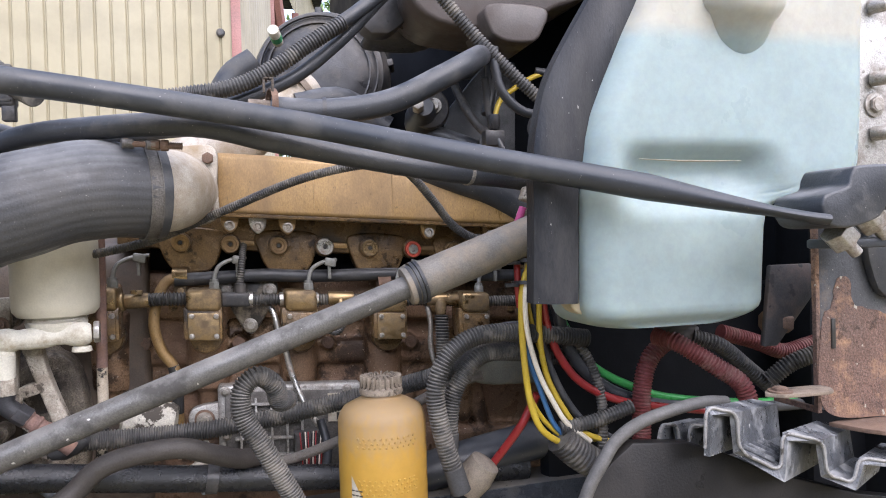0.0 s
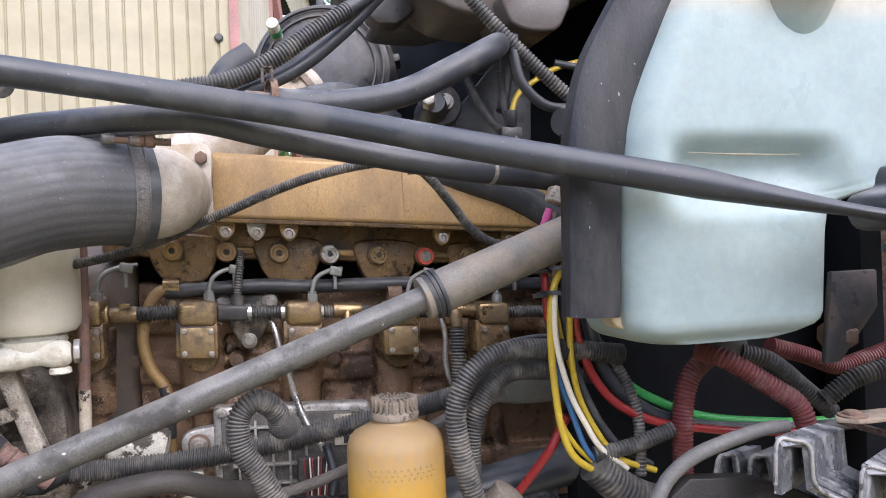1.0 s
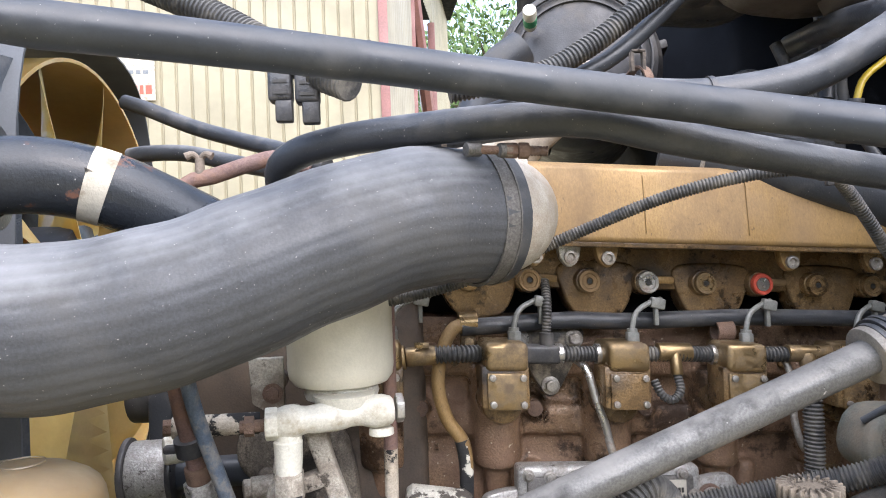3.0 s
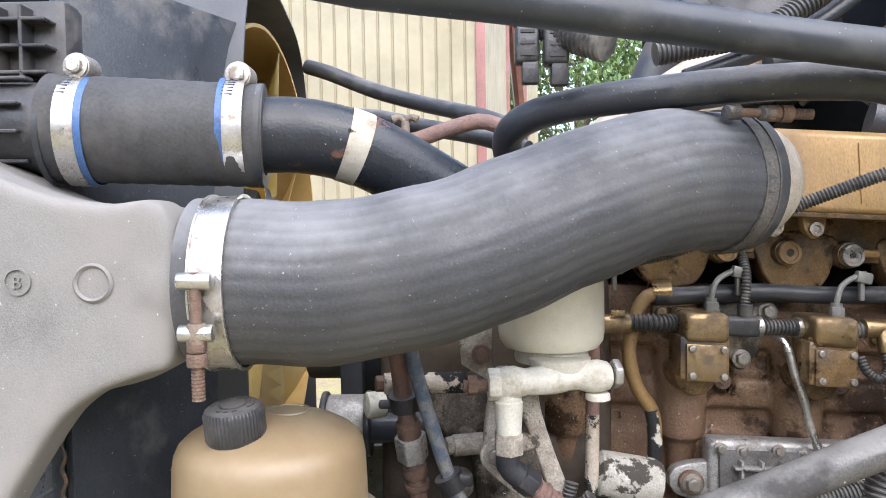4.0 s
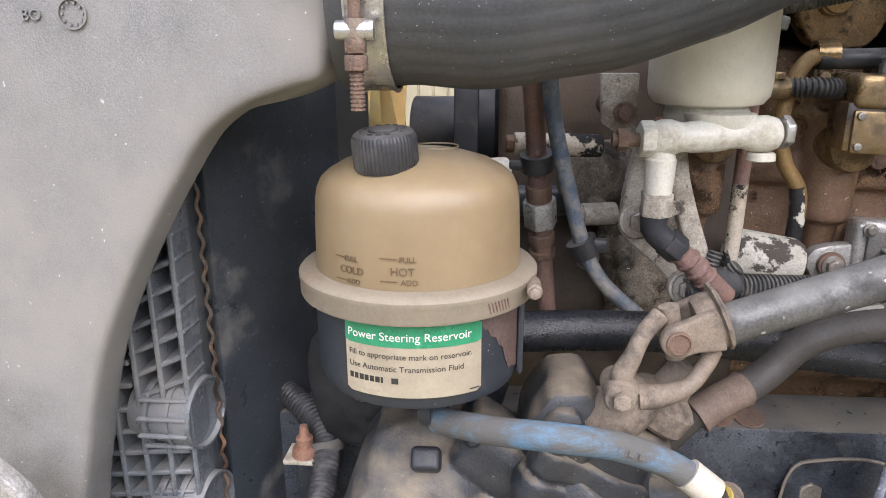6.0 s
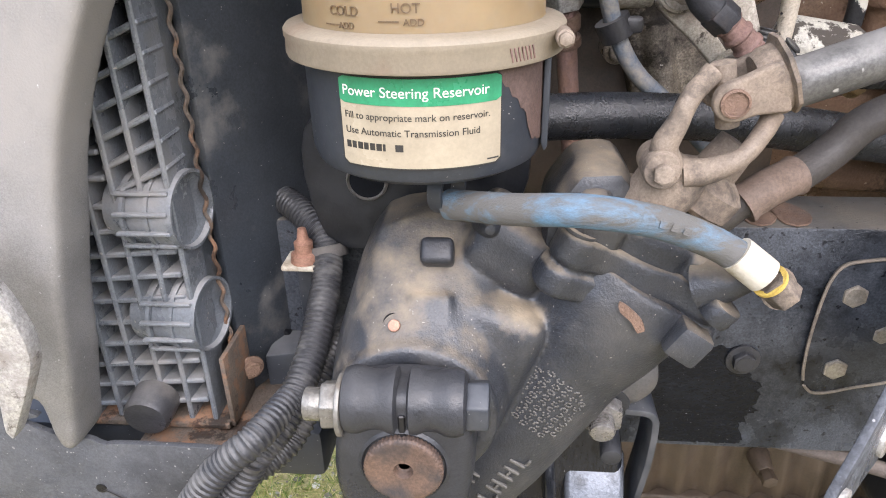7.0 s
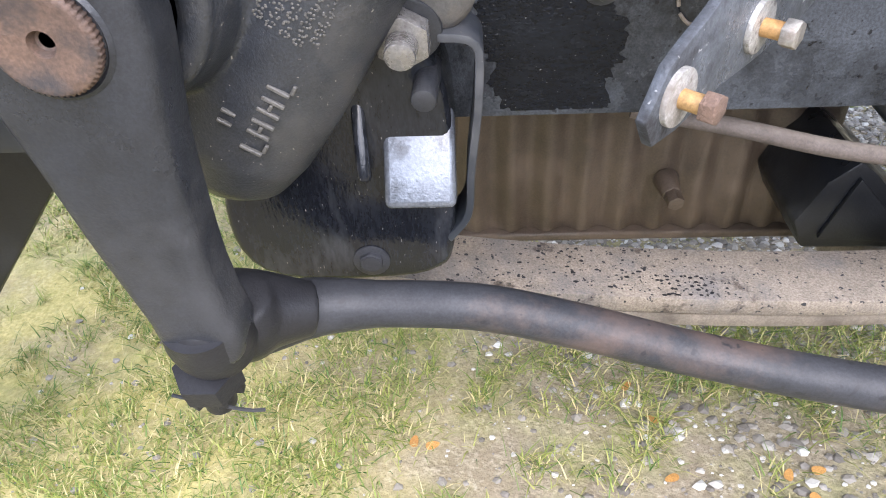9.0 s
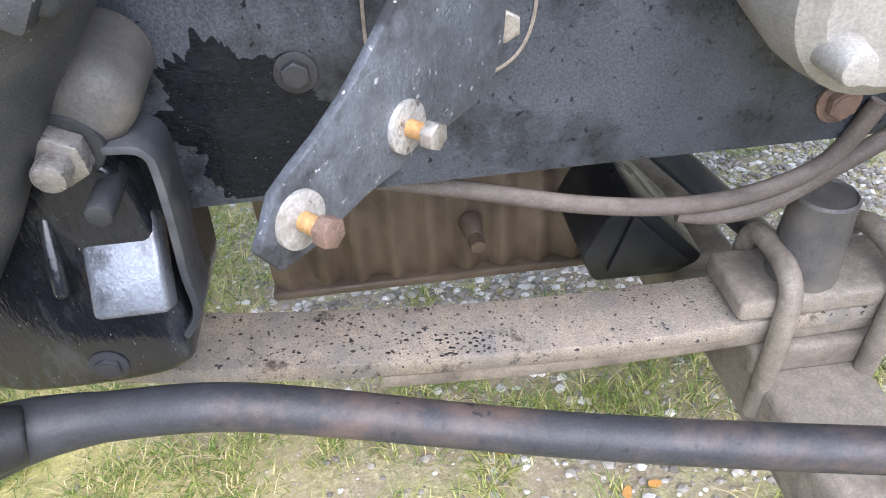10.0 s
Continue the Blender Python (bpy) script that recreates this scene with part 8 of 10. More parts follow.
cyl(bm, (-0.280, 1.342, z0), (-0.270, 1.3425, z0), 0.0115, seg=6)
part("inlet", bm, rusty, filt)
bm = B()
lathe(bm, [(0.0135, 0.036), (0.0135, 0.018), (0.0160, 0.016), (0.0155, 0.0), (0.0140, -0.020), (0.0, -0.021)], (-0.2345, 1.346, 1.302), (0, 0, 1), 24)
part("drop_fitting", bm, white_resin, filt)
bm = B()
cyl(bm, (-0.2345, 1.347, 1.284), (-0.2345, 1.348, 1.259), 0.0175, seg=6, w=0.0015)
part("hex_collar", bm, dusty_alloy, filt)
bm = B()
tube(bm, [(-0.2345, 1.348, 1.262), (-0.236, 1.348, 1.247), (-0.228, 1.349, 1.236), (-0.212, 1.350, 1.224)], lambda s: 0.0140, 22, 0.008)
part("elbow_fitting", bm, drag_steel, filt, "grimy steel elbow fitting")
bm = B()
cyl(bm, (-0.222, 1.349, 1.232), (-0.206, 1.351, 1.219), 0.0165, seg=6, w=0.0015)
part("hex_nut", bm, drag_steel, filt)
bm = B()
tube(bm, [(-0.208, 1.351, 1.220), (-0.190, 1.353, 1.204), (-0.172, 1.357, 1.186), (-0.150, 1.362, 1.165)], lambda s: 0.0125 + (0.0020 if int(s * 22) % 4 == 0 and s < 0.6 else 0.0), 22, 0.0025)
part("swaged_hose", bm, rust_pipe, filt, "rusty ridged hose end")
br = thing("filter_bracket", (-0.22, 1.45, 1.15), "dusty cast aluminium A-shaped filter bracket", "bracket")
for pts, w_ in (([(-0.247, 1.335), (-0.243, 1.345), (-0.226, 1.345), (-0.232, 1.30), (-0.236, 1.24), (-0.259, 1.236), (-0.258, 1.28)], 0.004),
                ([(-0.226, 1.330), (-0.200, 1.332), (-0.190, 1.290), (-0.176, 1.245), (-0.158, 1.195), (-0.150, 1.165), (-0.172, 1.158), (-0.186, 1.205), (-0.205, 1.262), (-0.216, 1.296)], 0.004),
                ([(-0.262, 1.232), (-0.250, 1.216), (-0.222, 1.192), (-0.192, 1.160), (-0.176, 1.148), (-0.186, 1.178), (-0.212, 1.212), (-0.238, 1.242)], 0.004),
                ([(-0.232, 1.258), (-0.200, 1.266), (-0.194, 1.252), (-0.230, 1.242)], 0.003)):
    bm = B()
    prism(bm, soft_outline(pts, 0.010), "y", 1.392, 1.418, w_, 3)
    part("strut", bm, dusty_alloy, br)
for p in ((-0.244, 1.392, 1.245), (-0.185, 1.392, 1.168)):
    bm = B()
    cyl(bm, p, (p[0], p[1] - 0.012, p[2]), 0.022, seg=24, w=0.004)
    part("foot", bm, dusty_alloy, br)
    bm = B()
    hexbolt(bm, (p[0], p[1] - 0.012, p[2]), (0, -1, 0), 0.0125, 0.008)
    part("bolt", bm, zinc, br)

# starter or oil module: pale rounded casting under the bracket
sm = thing("oil_module", (-0.06, 1.55, 1.13), "pale chipped cast oil module beneath the pipes", "engine module")
bm = B()
lathe(bm, [(0.0, -0.052), (0.026, -0.050), (0.032, -0.044), (0.033, 0.03), (0.028, 0.040), (0.0, 0.044)], (-0.052, 1.52, 1.163), (1, -0.05, -0.18), 28)
part("body", bm, chipped_white, sm)
bm = B()
hexbolt(bm, (-0.015, 1.50, 1.128), (0.2, -1, 0), 0.011, 0.012)
part("plug", bm, brass, sm)

# front gear housing
gh = thing("front_housing", (-0.22, 1.60, 1.1), "dusty cast front gear housing with oily streaks", "engine housing")
bm = B()
prism(bm, soft_outline([(-0.272, 1.275), (-0.240, 1.292), (-0.190, 1.285), (-0.165, 1.22), (-0.160, 1.12), (-0.178, 1.055), (-0.235, 1.06), (-0.258, 1.12), (-0.268, 1.18)], 0.015), "y", 1.530, 1.66, 0.014, 3)
lathe(bm, [(0.0, 0.075), (0.030, 0.074), (0.040, 0.066), (0.042, 0.02), (0.048, 0.0), (0.048, -0.04)], (-0.255, 1.56, 1.262), (-0.55, -0.8, 0.05), 32)
cyl(bm, (-0.235, 1.54, 1.19), (-0.212, 1.528, 1.09), 0.020, 0.016, seg=20)
cyl(bm, (-0.19, 1.55, 1.27), (-0.185, 1.54, 1.08), 0.014, seg=16)
cast(part("casting", bm, housing_dust, gh), 0.0035, 4)
bm = B()
prism(bm, [(-0.20, 1.46), (-0.10, 1.46), (-0.10, 1.02), (-0.20, 1.02)], "y", 1.635, 1.70, 0.012, 3)
part("plate", bm, block_iron, gh)
for k in range(3):
    bm = B()
    box(bm, (-0.150, 1.60, 1.40 - 0.035 * k), (0.09, 0.05, 0.016), 0.005, 2)
    part("fin", bm, block_iron, gh)
for x, z in ((-0.278, 1.235), (-0.285, 1.17), (-0.24, 1.09), (-0.265, 1.36)):
    bm = B()
    cyl(bm, (x, 1.52, z), (x, 1.478, z), 0.015, seg=20, w=0.003)
    part("boss", bm, housing_dust, gh)
    bm = B()
    hexbolt(bm, (x, 1.478, z), (0, -1, 0), 0.009, 0.008, washer=False)
    part("bolt", bm, zinc, gh)
bm = B()
cyl(bm, (-0.382, 1.433, 1.321), (-0.280, 1.45, 1.317), 0.0135, seg=18, w=0.002)
part("crossover_pipe", bm, peeled, gh, "pale steel pipe with peeling paint")
bm = B()
cyl(bm, (-0.392, 1.431, 1.3215), (-0.380, 1.434, 1.321), 0.0105, seg=6, w=0.001)
part("pipe_nut", bm, rusty, gh)
bm = B()
prism(bm, [(-0.288, 1.40), (-0.246, 1.40), (-0.246, 1.330), (-0.252, 1.324), (-0.285, 1.345)], "y", 1.425, 1.437, 0.002)
part("mount_ear", bm, dusty_alloy, gh)
bm = B()
hexbolt(bm, (-0.260, 1.425, 1.357), (0, -1, 0), 0.0085, 0.008)
part("bolt", bm, rusty, gh)
bm = B()
cyl(bm, (-0.297, 1.465, 1.231), (-0.255, 1.475, 1.231), 0.014, seg=18, w=0.002)
cyl(bm, (-0.306, 1.463, 1.231), (-0.296, 1.466, 1.231), 0.0125, seg=6, w=0.001)
part("sensor", bm, dusty_alloy, gh)

# rusty coolant tube and blue-grey line at the front
rp = thing("heater_pipe", (-0.35, 1.4, 1.2), "rusty brown coolant tube with a grey hex union", "pipe")
bm = B()
tube(bm, [(-0.370, 1.375, 1.46), (-0.361, 1.395, 1.36), (-0.354, 1.42, 1.29), (-0.347, 1.44, 1.22), (-0.337, 1.455, 1.13), (-0.33, 1.46, 1.06)], 0.0112, 22, 0.01)
part("tube", bm, rust_pipe, rp)
bm = B()
a = Vector((-0.3472, 1.4395, 1.224))
cyl(bm, a, a + Vector((-0.0034, -0.0095, 0.033)), 0.0205, seg=6, w=0.002)
part("hex_union", bm, alloy, rp, "grey hex union nut")
for z, r, h in ((1.200, 0.0175, 0.015), (1.256, 0.0165, 0.02), (1.182, 0.018, 0.01)):
    bm = B()
    cyl(bm, (-0.347 - 0.1 * (z - 1.22), 1.440 - 0.286 * (z - 1.22), z), (-0.347 - 0.1 * (z + h - 1.22), 1.440 - 0.286 * (z + h - 1.22), z + h), r * 0.92, seg=22, w=0.002)
    part("collar", bm, rusty, rp)
bm = B()
ring(bm, (-0.3555, 1.4148, 1.304), (-0.1, -0.286, 1), 0.0112, 0.020, 0.0075, 24)
box(bm, (-0.372, 1.414, 1.300), (0.03, 0.012, 0.010), 0.003)
part("p_clip", bm, plastic, rp)
bp = thing("blue_line", (-0.30, 1.4, 1.2), "faded blue-grey hard line with a rubber clip", "pipe")
bm = B()
tube(bm, [(-0.355, 1.36, 1.46), (-0.342, 1.375, 1.36), (-0.319, 1.39, 1.27), (-0.300, 1.40, 1.208), (-0.276, 1.402, 1.165), (-0.236, 1.405, 1.128), (-0.19, 1.41, 1.08)], 0.0088, 18, 0.01)
part("line", bm, blue_pipe, bp)
bm = B()
ring(bm, (-0.300, 1.400, 1.208), (0.4, 0.05, -0.8), 0.0085, 0.02, 0.009, 24)
box(bm, (-0.288, 1.395, 1.212), (0.028, 0.014, 0.016), 0.004)
part("rubber_clip", bm, plastic, bp)
# alternator pulley side, glimpsed under the hose
alt = thing("belt_tensioner", (-0.40, 1.60, 1.25), "dark belt tensioner with a white hub", "tensioner")
bm = B()
cyl(bm, (-0.475, 1.57, 1.232), (-0.420, 1.57, 1.232), 0.042, seg=32, w=0.004)
part("pulley", bm, alloy, alt, "bright worn idler pulley")
for xx in (-0.479, -0.416):
    bm = B()
    cyl(bm, (xx - 0.004, 1.57, 1.232), (xx + 0.004, 1.57, 1.232), 0.047, seg=32, w=0.002)
    part("pulley_flange", bm, plastic, alt)
bm = B()
cyl(bm, (-0.412, 1.50, 1.276), (-0.388, 1.51, 1.276), 0.018, seg=24, w=0.003)
part("hub", bm, white_resin, alt)
bm = B()
box(bm, (-0.445, 1.62, 1.15), (0.034, 0.03, 0.62), 0.004)
part("belt", bm, rubber, alt)
bm = B()
box(bm, (-0.365, 1.57, 1.225), (0.16, 0.04, 0.04), 0.012, 3)
part("arm", bm, black_paint, alt)

# dark accessory drive cover at the engine's front end
ad = thing("accessory_cover", (-0.3, 1.8, 1.1), "dark oily accessory drive cover at the engine front", "engine cover")
bm = B()
prism(bm, soft_outline([(1.60, 0.90), (1.58, 1.20), (1.59, 1.42), (1.66, 1.50), (1.95, 1.50), (2.02, 1.40), (2.02, 0.90)], 0.03), "x", -0.40, -0.06, 0.015, 3)
part("cover", bm, pan_paint, ad)
bm = B()
lathe(bm, [(0.0, 0.0), (0.10, 0.0), (0.105, 0.006), (0.105, 0.05), (0.0, 0.055)], (-0.40, 1.78, 1.30), (-1, 0, 0), 40)
part("fan_pulley", bm, black_paint, ad)
bm = B()
cyl(bm, (-0.54, 1.80, 1.30), (-0.42, 1.79, 1.30), 0.05, seg=28, w=0.004)
part("fan_hub", bm, black_paint, ad)
# oil pan
pan = thing("oil_pan", (0.0, 1.75, 0.39), "brown ribbed engine oil pan with a drain plug", "oil pan")
bm = B()
wave = [(-0.290 + 0.006375 * k, 1.622 + 0.007 * math.cos(2 * math.pi * k * 0.006375 / 0.057)) for k in range(89)]
prism(bm, wave + [(0.271, 1.90), (-0.29, 1.90)], "z", 0.372, 0.84, 0.004, 2)
part("sump", bm, pan_paint, pan)
bm = B()
box(bm, (-0.0095, 1.757, 0.366), (0.565, 0.296, 0.016), 0.005, 3)
part("lower_edge", bm, pan_paint, pan)
bm = B()
box(bm, (0.42, 1.76, 0.78), (1.05, 0.30, 0.14), 0.01)
part("rear_pan", bm, pan_paint, pan)
bm = B()
cyl(bm, (0.028, 1.615, 0.475), (0.03, 1.575, 0.470), 0.020, 0.014, seg=18, w=0.003)
cyl(bm, (0.03, 1.58, 0.471), (0.032, 1.555, 0.468), 0.013, seg=6, w=0.001)
part("drain_plug", bm, pan_paint, pan)

# looms and hoses in front of the block
loom_set = (
    ("engine_loom", "dusty corrugated engine wiring loom", [(-0.19, 1.375, 1.165), (-0.15, 1.386, 1.168), (-0.02, 1.404, 1.162), (0.08, 1.415, 1.163), (0.17, 1.415, 1.172), (0.25, 1.40, 1.188), (0.34, 1.37, 1.210), (0.43, 1.32, 1.240), (0.50, 1.27, 1.280), (0.60, 1.245, 1.30)], 0.0160, 0.0065),
    ("engine_loom", "black corrugated loom bent in a loop", [(0.175, 1.30, 1.225), (0.160, 1.262, 1.232), (0.152, 1.235, 1.262), (0.128, 1.222, 1.280), (0.106, 1.218, 1.262), (0.106, 1.215, 1.225), (0.128, 1.215, 1.185), (0.152, 1.215, 1.140), (0.180, 1.215, 1.085), (0.20, 1.22, 1.03)], 0.0155, 0.0056),
    ("engine_loom", "thick corrugated loom arching towards the firewall", [(0.66, 1.22, 1.30), (0.54, 1.21, 1.318), (0.465, 1.21, 1.318), (0.418, 1.21, 1.292), (0.395, 1.21, 1.245), (0.397, 1.21, 1.20), (0.408, 1.21, 1.150), (0.428, 1.21, 1.085)], 0.0155, 0.0066),
    ("engine_loom", "thick corrugated loom arching towards the firewall", [(0.66, 1.245, 1.262), (0.54, 1.24, 1.282), (0.48, 1.235, 1.282), (0.442, 1.235, 1.245), (0.425, 1.235, 1.20), (0.42, 1.235, 1.13)], 0.0145, 0.0060),
)
for nm, lb, pts, r, pitch in loom_set:
    bm = B()
    ribbed(bm, pts, r, pitch * 0.78, 0.15, 16)
    lm = thing(nm, pts[-1], lb, "wiring loom", "engine looms")
    part("sleeve", bm, loom, lm)
    bm = B()
    a_, b_ = Vector(pts[-1]), Vector(pts[-2])
    tube(bm, [a_ + (b_ - a_) * 0.45, a_, a_ + (a_ - b_) * 0.15], r * 1.04, 18, 0.006)
    part("end_tape", bm, wrap_rubber, lm)
hoses = (
    ("braided_hose", "grey braided fuel hose", [(0.02, 1.38, 1.09), (0.08, 1.36, 1.102), (0.15, 1.355, 1.108), (0.24, 1.35, 1.130), (0.36, 1.33, 1.18), (0.44, 1.31, 1.22), (0.50, 1.29, 1.24)], 0.0085, surface("braid", (0.13, 0.12, 0.11), 0.6, metal=0.3, second=(0.2, 0.18, 0.16), scale=200, bump=0.6, grain=900)),
    ("tan_pipe", "tan dusty pipe under the module", [(-0.06, 1.45, 1.085), (-0.01, 1.40, 1.090), (0.04, 1.39, 1.112), (0.08, 1.40, 1.12)], 0.0075, dusty_alloy),
    ("module_cable", "thin black cable beside the module", [(0.24, 1.45, 1.15), (0.25, 1.43, 1.10), (0.24, 1.42, 1.06)], 0.008, rubber),
    ("coil_wire", "thin black wire beside the pumps", [(0.505, 1.42, 1.275), (0.54, 1.40, 1.300), (0.60, 1.39, 1.31), (0.66, 1.38, 1.305)], 0.005, rubber),
)
for nm, lb, pts, r, mt in hoses:
    bm = B()
    tube(bm, pts, r, 16, 0.01)
    single(nm, bm, mt, lb, "hose")
boot = thing("loom_branch", (-0.15, 1.385, 1.17), "taped black loom branch with short corrugated stubs", "wiring loom")
bm = B()
lathe(bm, [(0.0, -0.036), (0.014, -0.030), (0.022, -0.012), (0.021, 0.008), (0.016, 0.026), (0.0, 0.034)], (-0.158, 1.378, 1.170), (0.9, 0.05, 0.35), 14)
part("taped_wrap", bm, wrap_rubber, boot)
bm = B()
ribbed(bm, [(-0.160, 1.385, 1.176), (-0.160, 1.388, 1.192), (-0.156, 1.390, 1.208)], 0.0085, 0.0045, 0.16, 14)
part("stub", bm, loom, boot)
bm = B()
ribbed(bm, [(-0.147, 1.380, 1.180), (-0.140, 1.378, 1.190), (-0.135, 1.376, 1.196)], 0.0095, 0.0045, 0.16, 14)
part("stub", bm, loom, boot)
conn = thing("loom_connector", (0.06, 1.36, 1.10), "grey electrical connector with latches", "connector")
bm = B()
box(bm, (0.055, 1.350, 1.092), (0.040, 0.028, 0.026), 0.004, 2, pose(0, 0, 0, 0, -14, 0))
part("shell", bm, grey_plastic, conn)
bm = B()
cyl(bm, (0.075, 1.352, 1.098), (0.105, 1.354, 1.112), 0.011, seg=16, w=0.002)
part("boot", bm, plastic, conn)
tag_ = B()
box(tag_, (0.022, 1.42, 1.128), (0.055, 0.012, 0.022), 0.005, 2, pose(0, 0, 0, 0, -8, 0))
single("paper_tag", tag_, white_resin, "crumpled dirty white tag on the engine", "tag")
# dark metal bracket behind the looms
eb = thing("engine_bracket", (0.62, 1.40, 1.2), "grey-green cast bracket with a bolt and slots", "bracket")
bm = B()
prism(bm, soft_outline([(0.50, 1.225), (0.52, 1.285), (0.60, 1.285), (0.74, 1.255), (0.74, 1.20), (0.56, 1.195)], 0.015), "y", 1.40, 1.47, 0.008, 3)
part("casting", bm, surface("grey_green", (0.16, 0.165, 0.14), 0.6, second=(0.11, 0.11, 0.10), scale=20, dirt=(0.24, 0.2, 0.15), dirt_amount=0.3, bump=0.3), eb)
bm = B()
hexbolt(bm, (0.535, 1.40, 1.255), (0, -1, 0), 0.013, 0.012)
part("bolt", bm, zinc, eb)

# ---- washer tank, cowl and firewall side ----
wt = thing("washer_tank", (0.78, 1.06, 1.34), "milky translucent washer fluid tank, pale blue-green", "washer tank")


def along(table, z):
    """The value at z of a table of (z, value), eased between its rows."""
    for (a, u), (b, v) in zip(table, table[1:]):
        if z <= b:
            q = min(1.0, max(0.0, (z - a) / (b - a)))
            return u + (v - u) * q
    return table[-1][1]


def ease(lo, hi, v):
    q = min(1.0, max(0.0, (v - lo) / (hi - lo)))
    return q * q * (3 - 2 * q)


TANK_LEFT = [(1.341, 0.600), (1.345, 0.578), (1.353, 0.564), (1.370, 0.555), (1.432, 0.552), (1.559, 0.554), (1.60, 0.557), (1.634, 0.565), (1.679, 0.584), (1.741, 0.612), (1.788, 0.636), (1.86, 0.668), (1.885, 0.70)]
TANK_RIGHT = [(1.341, 0.79), (1.345, 0.815), (1.353, 0.832), (1.370, 0.842), (1.478, 0.849), (1.500, 0.853), (1.514, 0.872), (1.524, 0.915), (1.532, 0.965), (1.545, 1.002), (1.57, 1.013), (1.644, 1.019), (1.813, 1.026), (1.87, 1.01), (1.885, 0.97)]
bm = B()
rows = []
levels = [1.341, 1.343, 1.346, 1.350, 1.356, 1.363] + [1.372 + 0.007 * k for k in range(72)] + [1.880, 1.885]
for z in levels:
    x0, x1 = along(TANK_LEFT, z), along(TANK_RIGHT, z)
    y0, y1 = 0.985 + 0.022 * (1 - ease(1.341, 1.364, z)), 1.16
    r = min(0.042, (x1 - x0) / 2.5)
    ring_p = []
    for k in range(49):
        ring_p.append((x0 + r + (x1 - x0 - 2 * r) * k / 48, y0))
    for cx, cy, a0 in ((x1 - r, y0 + r, -90), (x1 - r, y1 - r, 0), (x0 + r, y1 - r, 90), (x0 + r, y0 + r, 180)):
        for k in range(1, 9):
            a = radians(a0 + 90 * k / 9)
            ring_p.append((cx + r * math.cos(a), cy + r * math.sin(a)))
    row = []
    for x, y in ring_p:
        if y < 1.06:
            # moulded hand recess under a lip, and the set-back lower half
            dent = ease(0.585, 0.640, x) * (1 - ease(0.795 + 0.25 * max(0.0, 1.56 - z), 0.865 + 0.25 * max(0.0, 1.56 - z), x))
            y += 0.034 * dent * (1 - ease(1.558, 1.600, z)) * ease(1.485, 1.556, z)
            y += 0.010 * (1 - ease(1.47, 1.57, z))
            y += 0.002 * noise.noise(Vector((x * 9, 2.0, z * 9)))
        row.append(bm.verts.new((x, y, z)))
    rows.append(row)
for a, b in zip(rows, rows[1:]):
    for k in range(len(a)):
        bm.faces.new((a[k], a[(k + 1) % len(a)], b[(k + 1) % len(a)], b[k]))
bm.faces.new(rows[0][::-1]), bm.faces.new(rows[-1])
part("tank", bm, milky, wt, smooth=60)
seam_grime = surface("seam_grime", (0.22, 0.205, 0.15), 0.6, bump=0.05)
bm = B()
tube(bm, [(0.625, 0.9885, 1.572), (0.68, 0.9905, 1.570), (0.73, 0.9905, 1.5695), (0.787, 0.9900, 1.570)], lambda s: 0.0016 - 0.0011 * abs(2 * s - 1), 6, 0.01)
part("recess_seam", bm, seam_grime, wt, "grimy moulding seam")
bm = B()
lathe(bm, [(0.030, -0.085), (0.050, -0.070), (0.058, -0.045), (0.061, -0.016), (0.066, -0.008), (0.069, 0.002), (0.069, 0.012), (0.065, 0.019), (0.058, 0.022), (0.051, 0.020), (0.048, 0.008), (0.047, -0.02), (0.0, -0.022)], (0.793, 1.006, 1.797), (0, -0.50, 1), 48)
part("filler_neck", bm, milky, wt, "round moulded filler neck, yellowed")
bm = B()
ring(bm, Vector((0.793, 1.006, 1.797)) + Vector((0, -0.50, 1)).normalized() * 0.004, (0, -0.50, 1), 0.0440, 0.006, 0.004, 40)
part("filler_rim", bm, rust_dust, wt)
lettering("moulded_text", "WASHER", 0.0150, milky, wt, facing((0.716, 0.9850, 1.634)), 0.0003)
bm = B()
prism(bm, soft_outline([(0.566, 1.366), (0.548, 1.368), (0.540, 1.382), (0.540, 1.416), (0.548, 1.424), (0.566, 1.420)], 0.006), "y", 1.034, 1.066, 0.006, 3)
part("mount_tab", bm, surface_neck, wt, "yellowed mounting tab")

# rubber cowl seal strip
seal = thing("cowl_seal", (0.507, 1.0, 1.385), "black rubber cowl seal flap, curved at the top", "rubber seal")
bm = B()
sections = [((0.5055, 1.000, 1.384), 0.033), ((0.5085, 1.000, 1.46), 0.033), ((0.511, 1.000, 1.54), 0.034), ((0.520, 1.000, 1.60), 0.037), ((0.540, 1.000, 1.66), 0.041), ((0.574, 1.000, 1.72), 0.043), ((0.618, 1.000, 1.79), 0.042), ((0.668, 1.00, 1.87), 0.042)]
line = glide([(0.116 + (x_ - 0.116) * 1.0267, 1.02, 1.473 + (z_ - 1.473) * 1.0267) for (x_, y_, z_), w_ in sections], 0.012)
n_l = len(line) - 1
rows = []
for i, p in enumerate(line):
    d = (line[min(i + 1, n_l)] - line[max(i - 1, 0)]).normalized()
    sd = Vector((d.z, 0, -d.x)).normalized()
    hw = 0.033 + 0.010 * min(1, max(0, (p.z - 1.52) / 0.15))
    prof = []
    for u, dep in ((-1, 0.028), (-1, 0.004), (-0.8, -0.004), (-0.3, -0.010), (0.3, -0.010), (0.8, -0.006), (1, 0.004), (1, 0.028)):
        prof.append(bm.verts.new(p + sd * u * hw + Vector((0, dep, 0))))
    rows.append(prof)
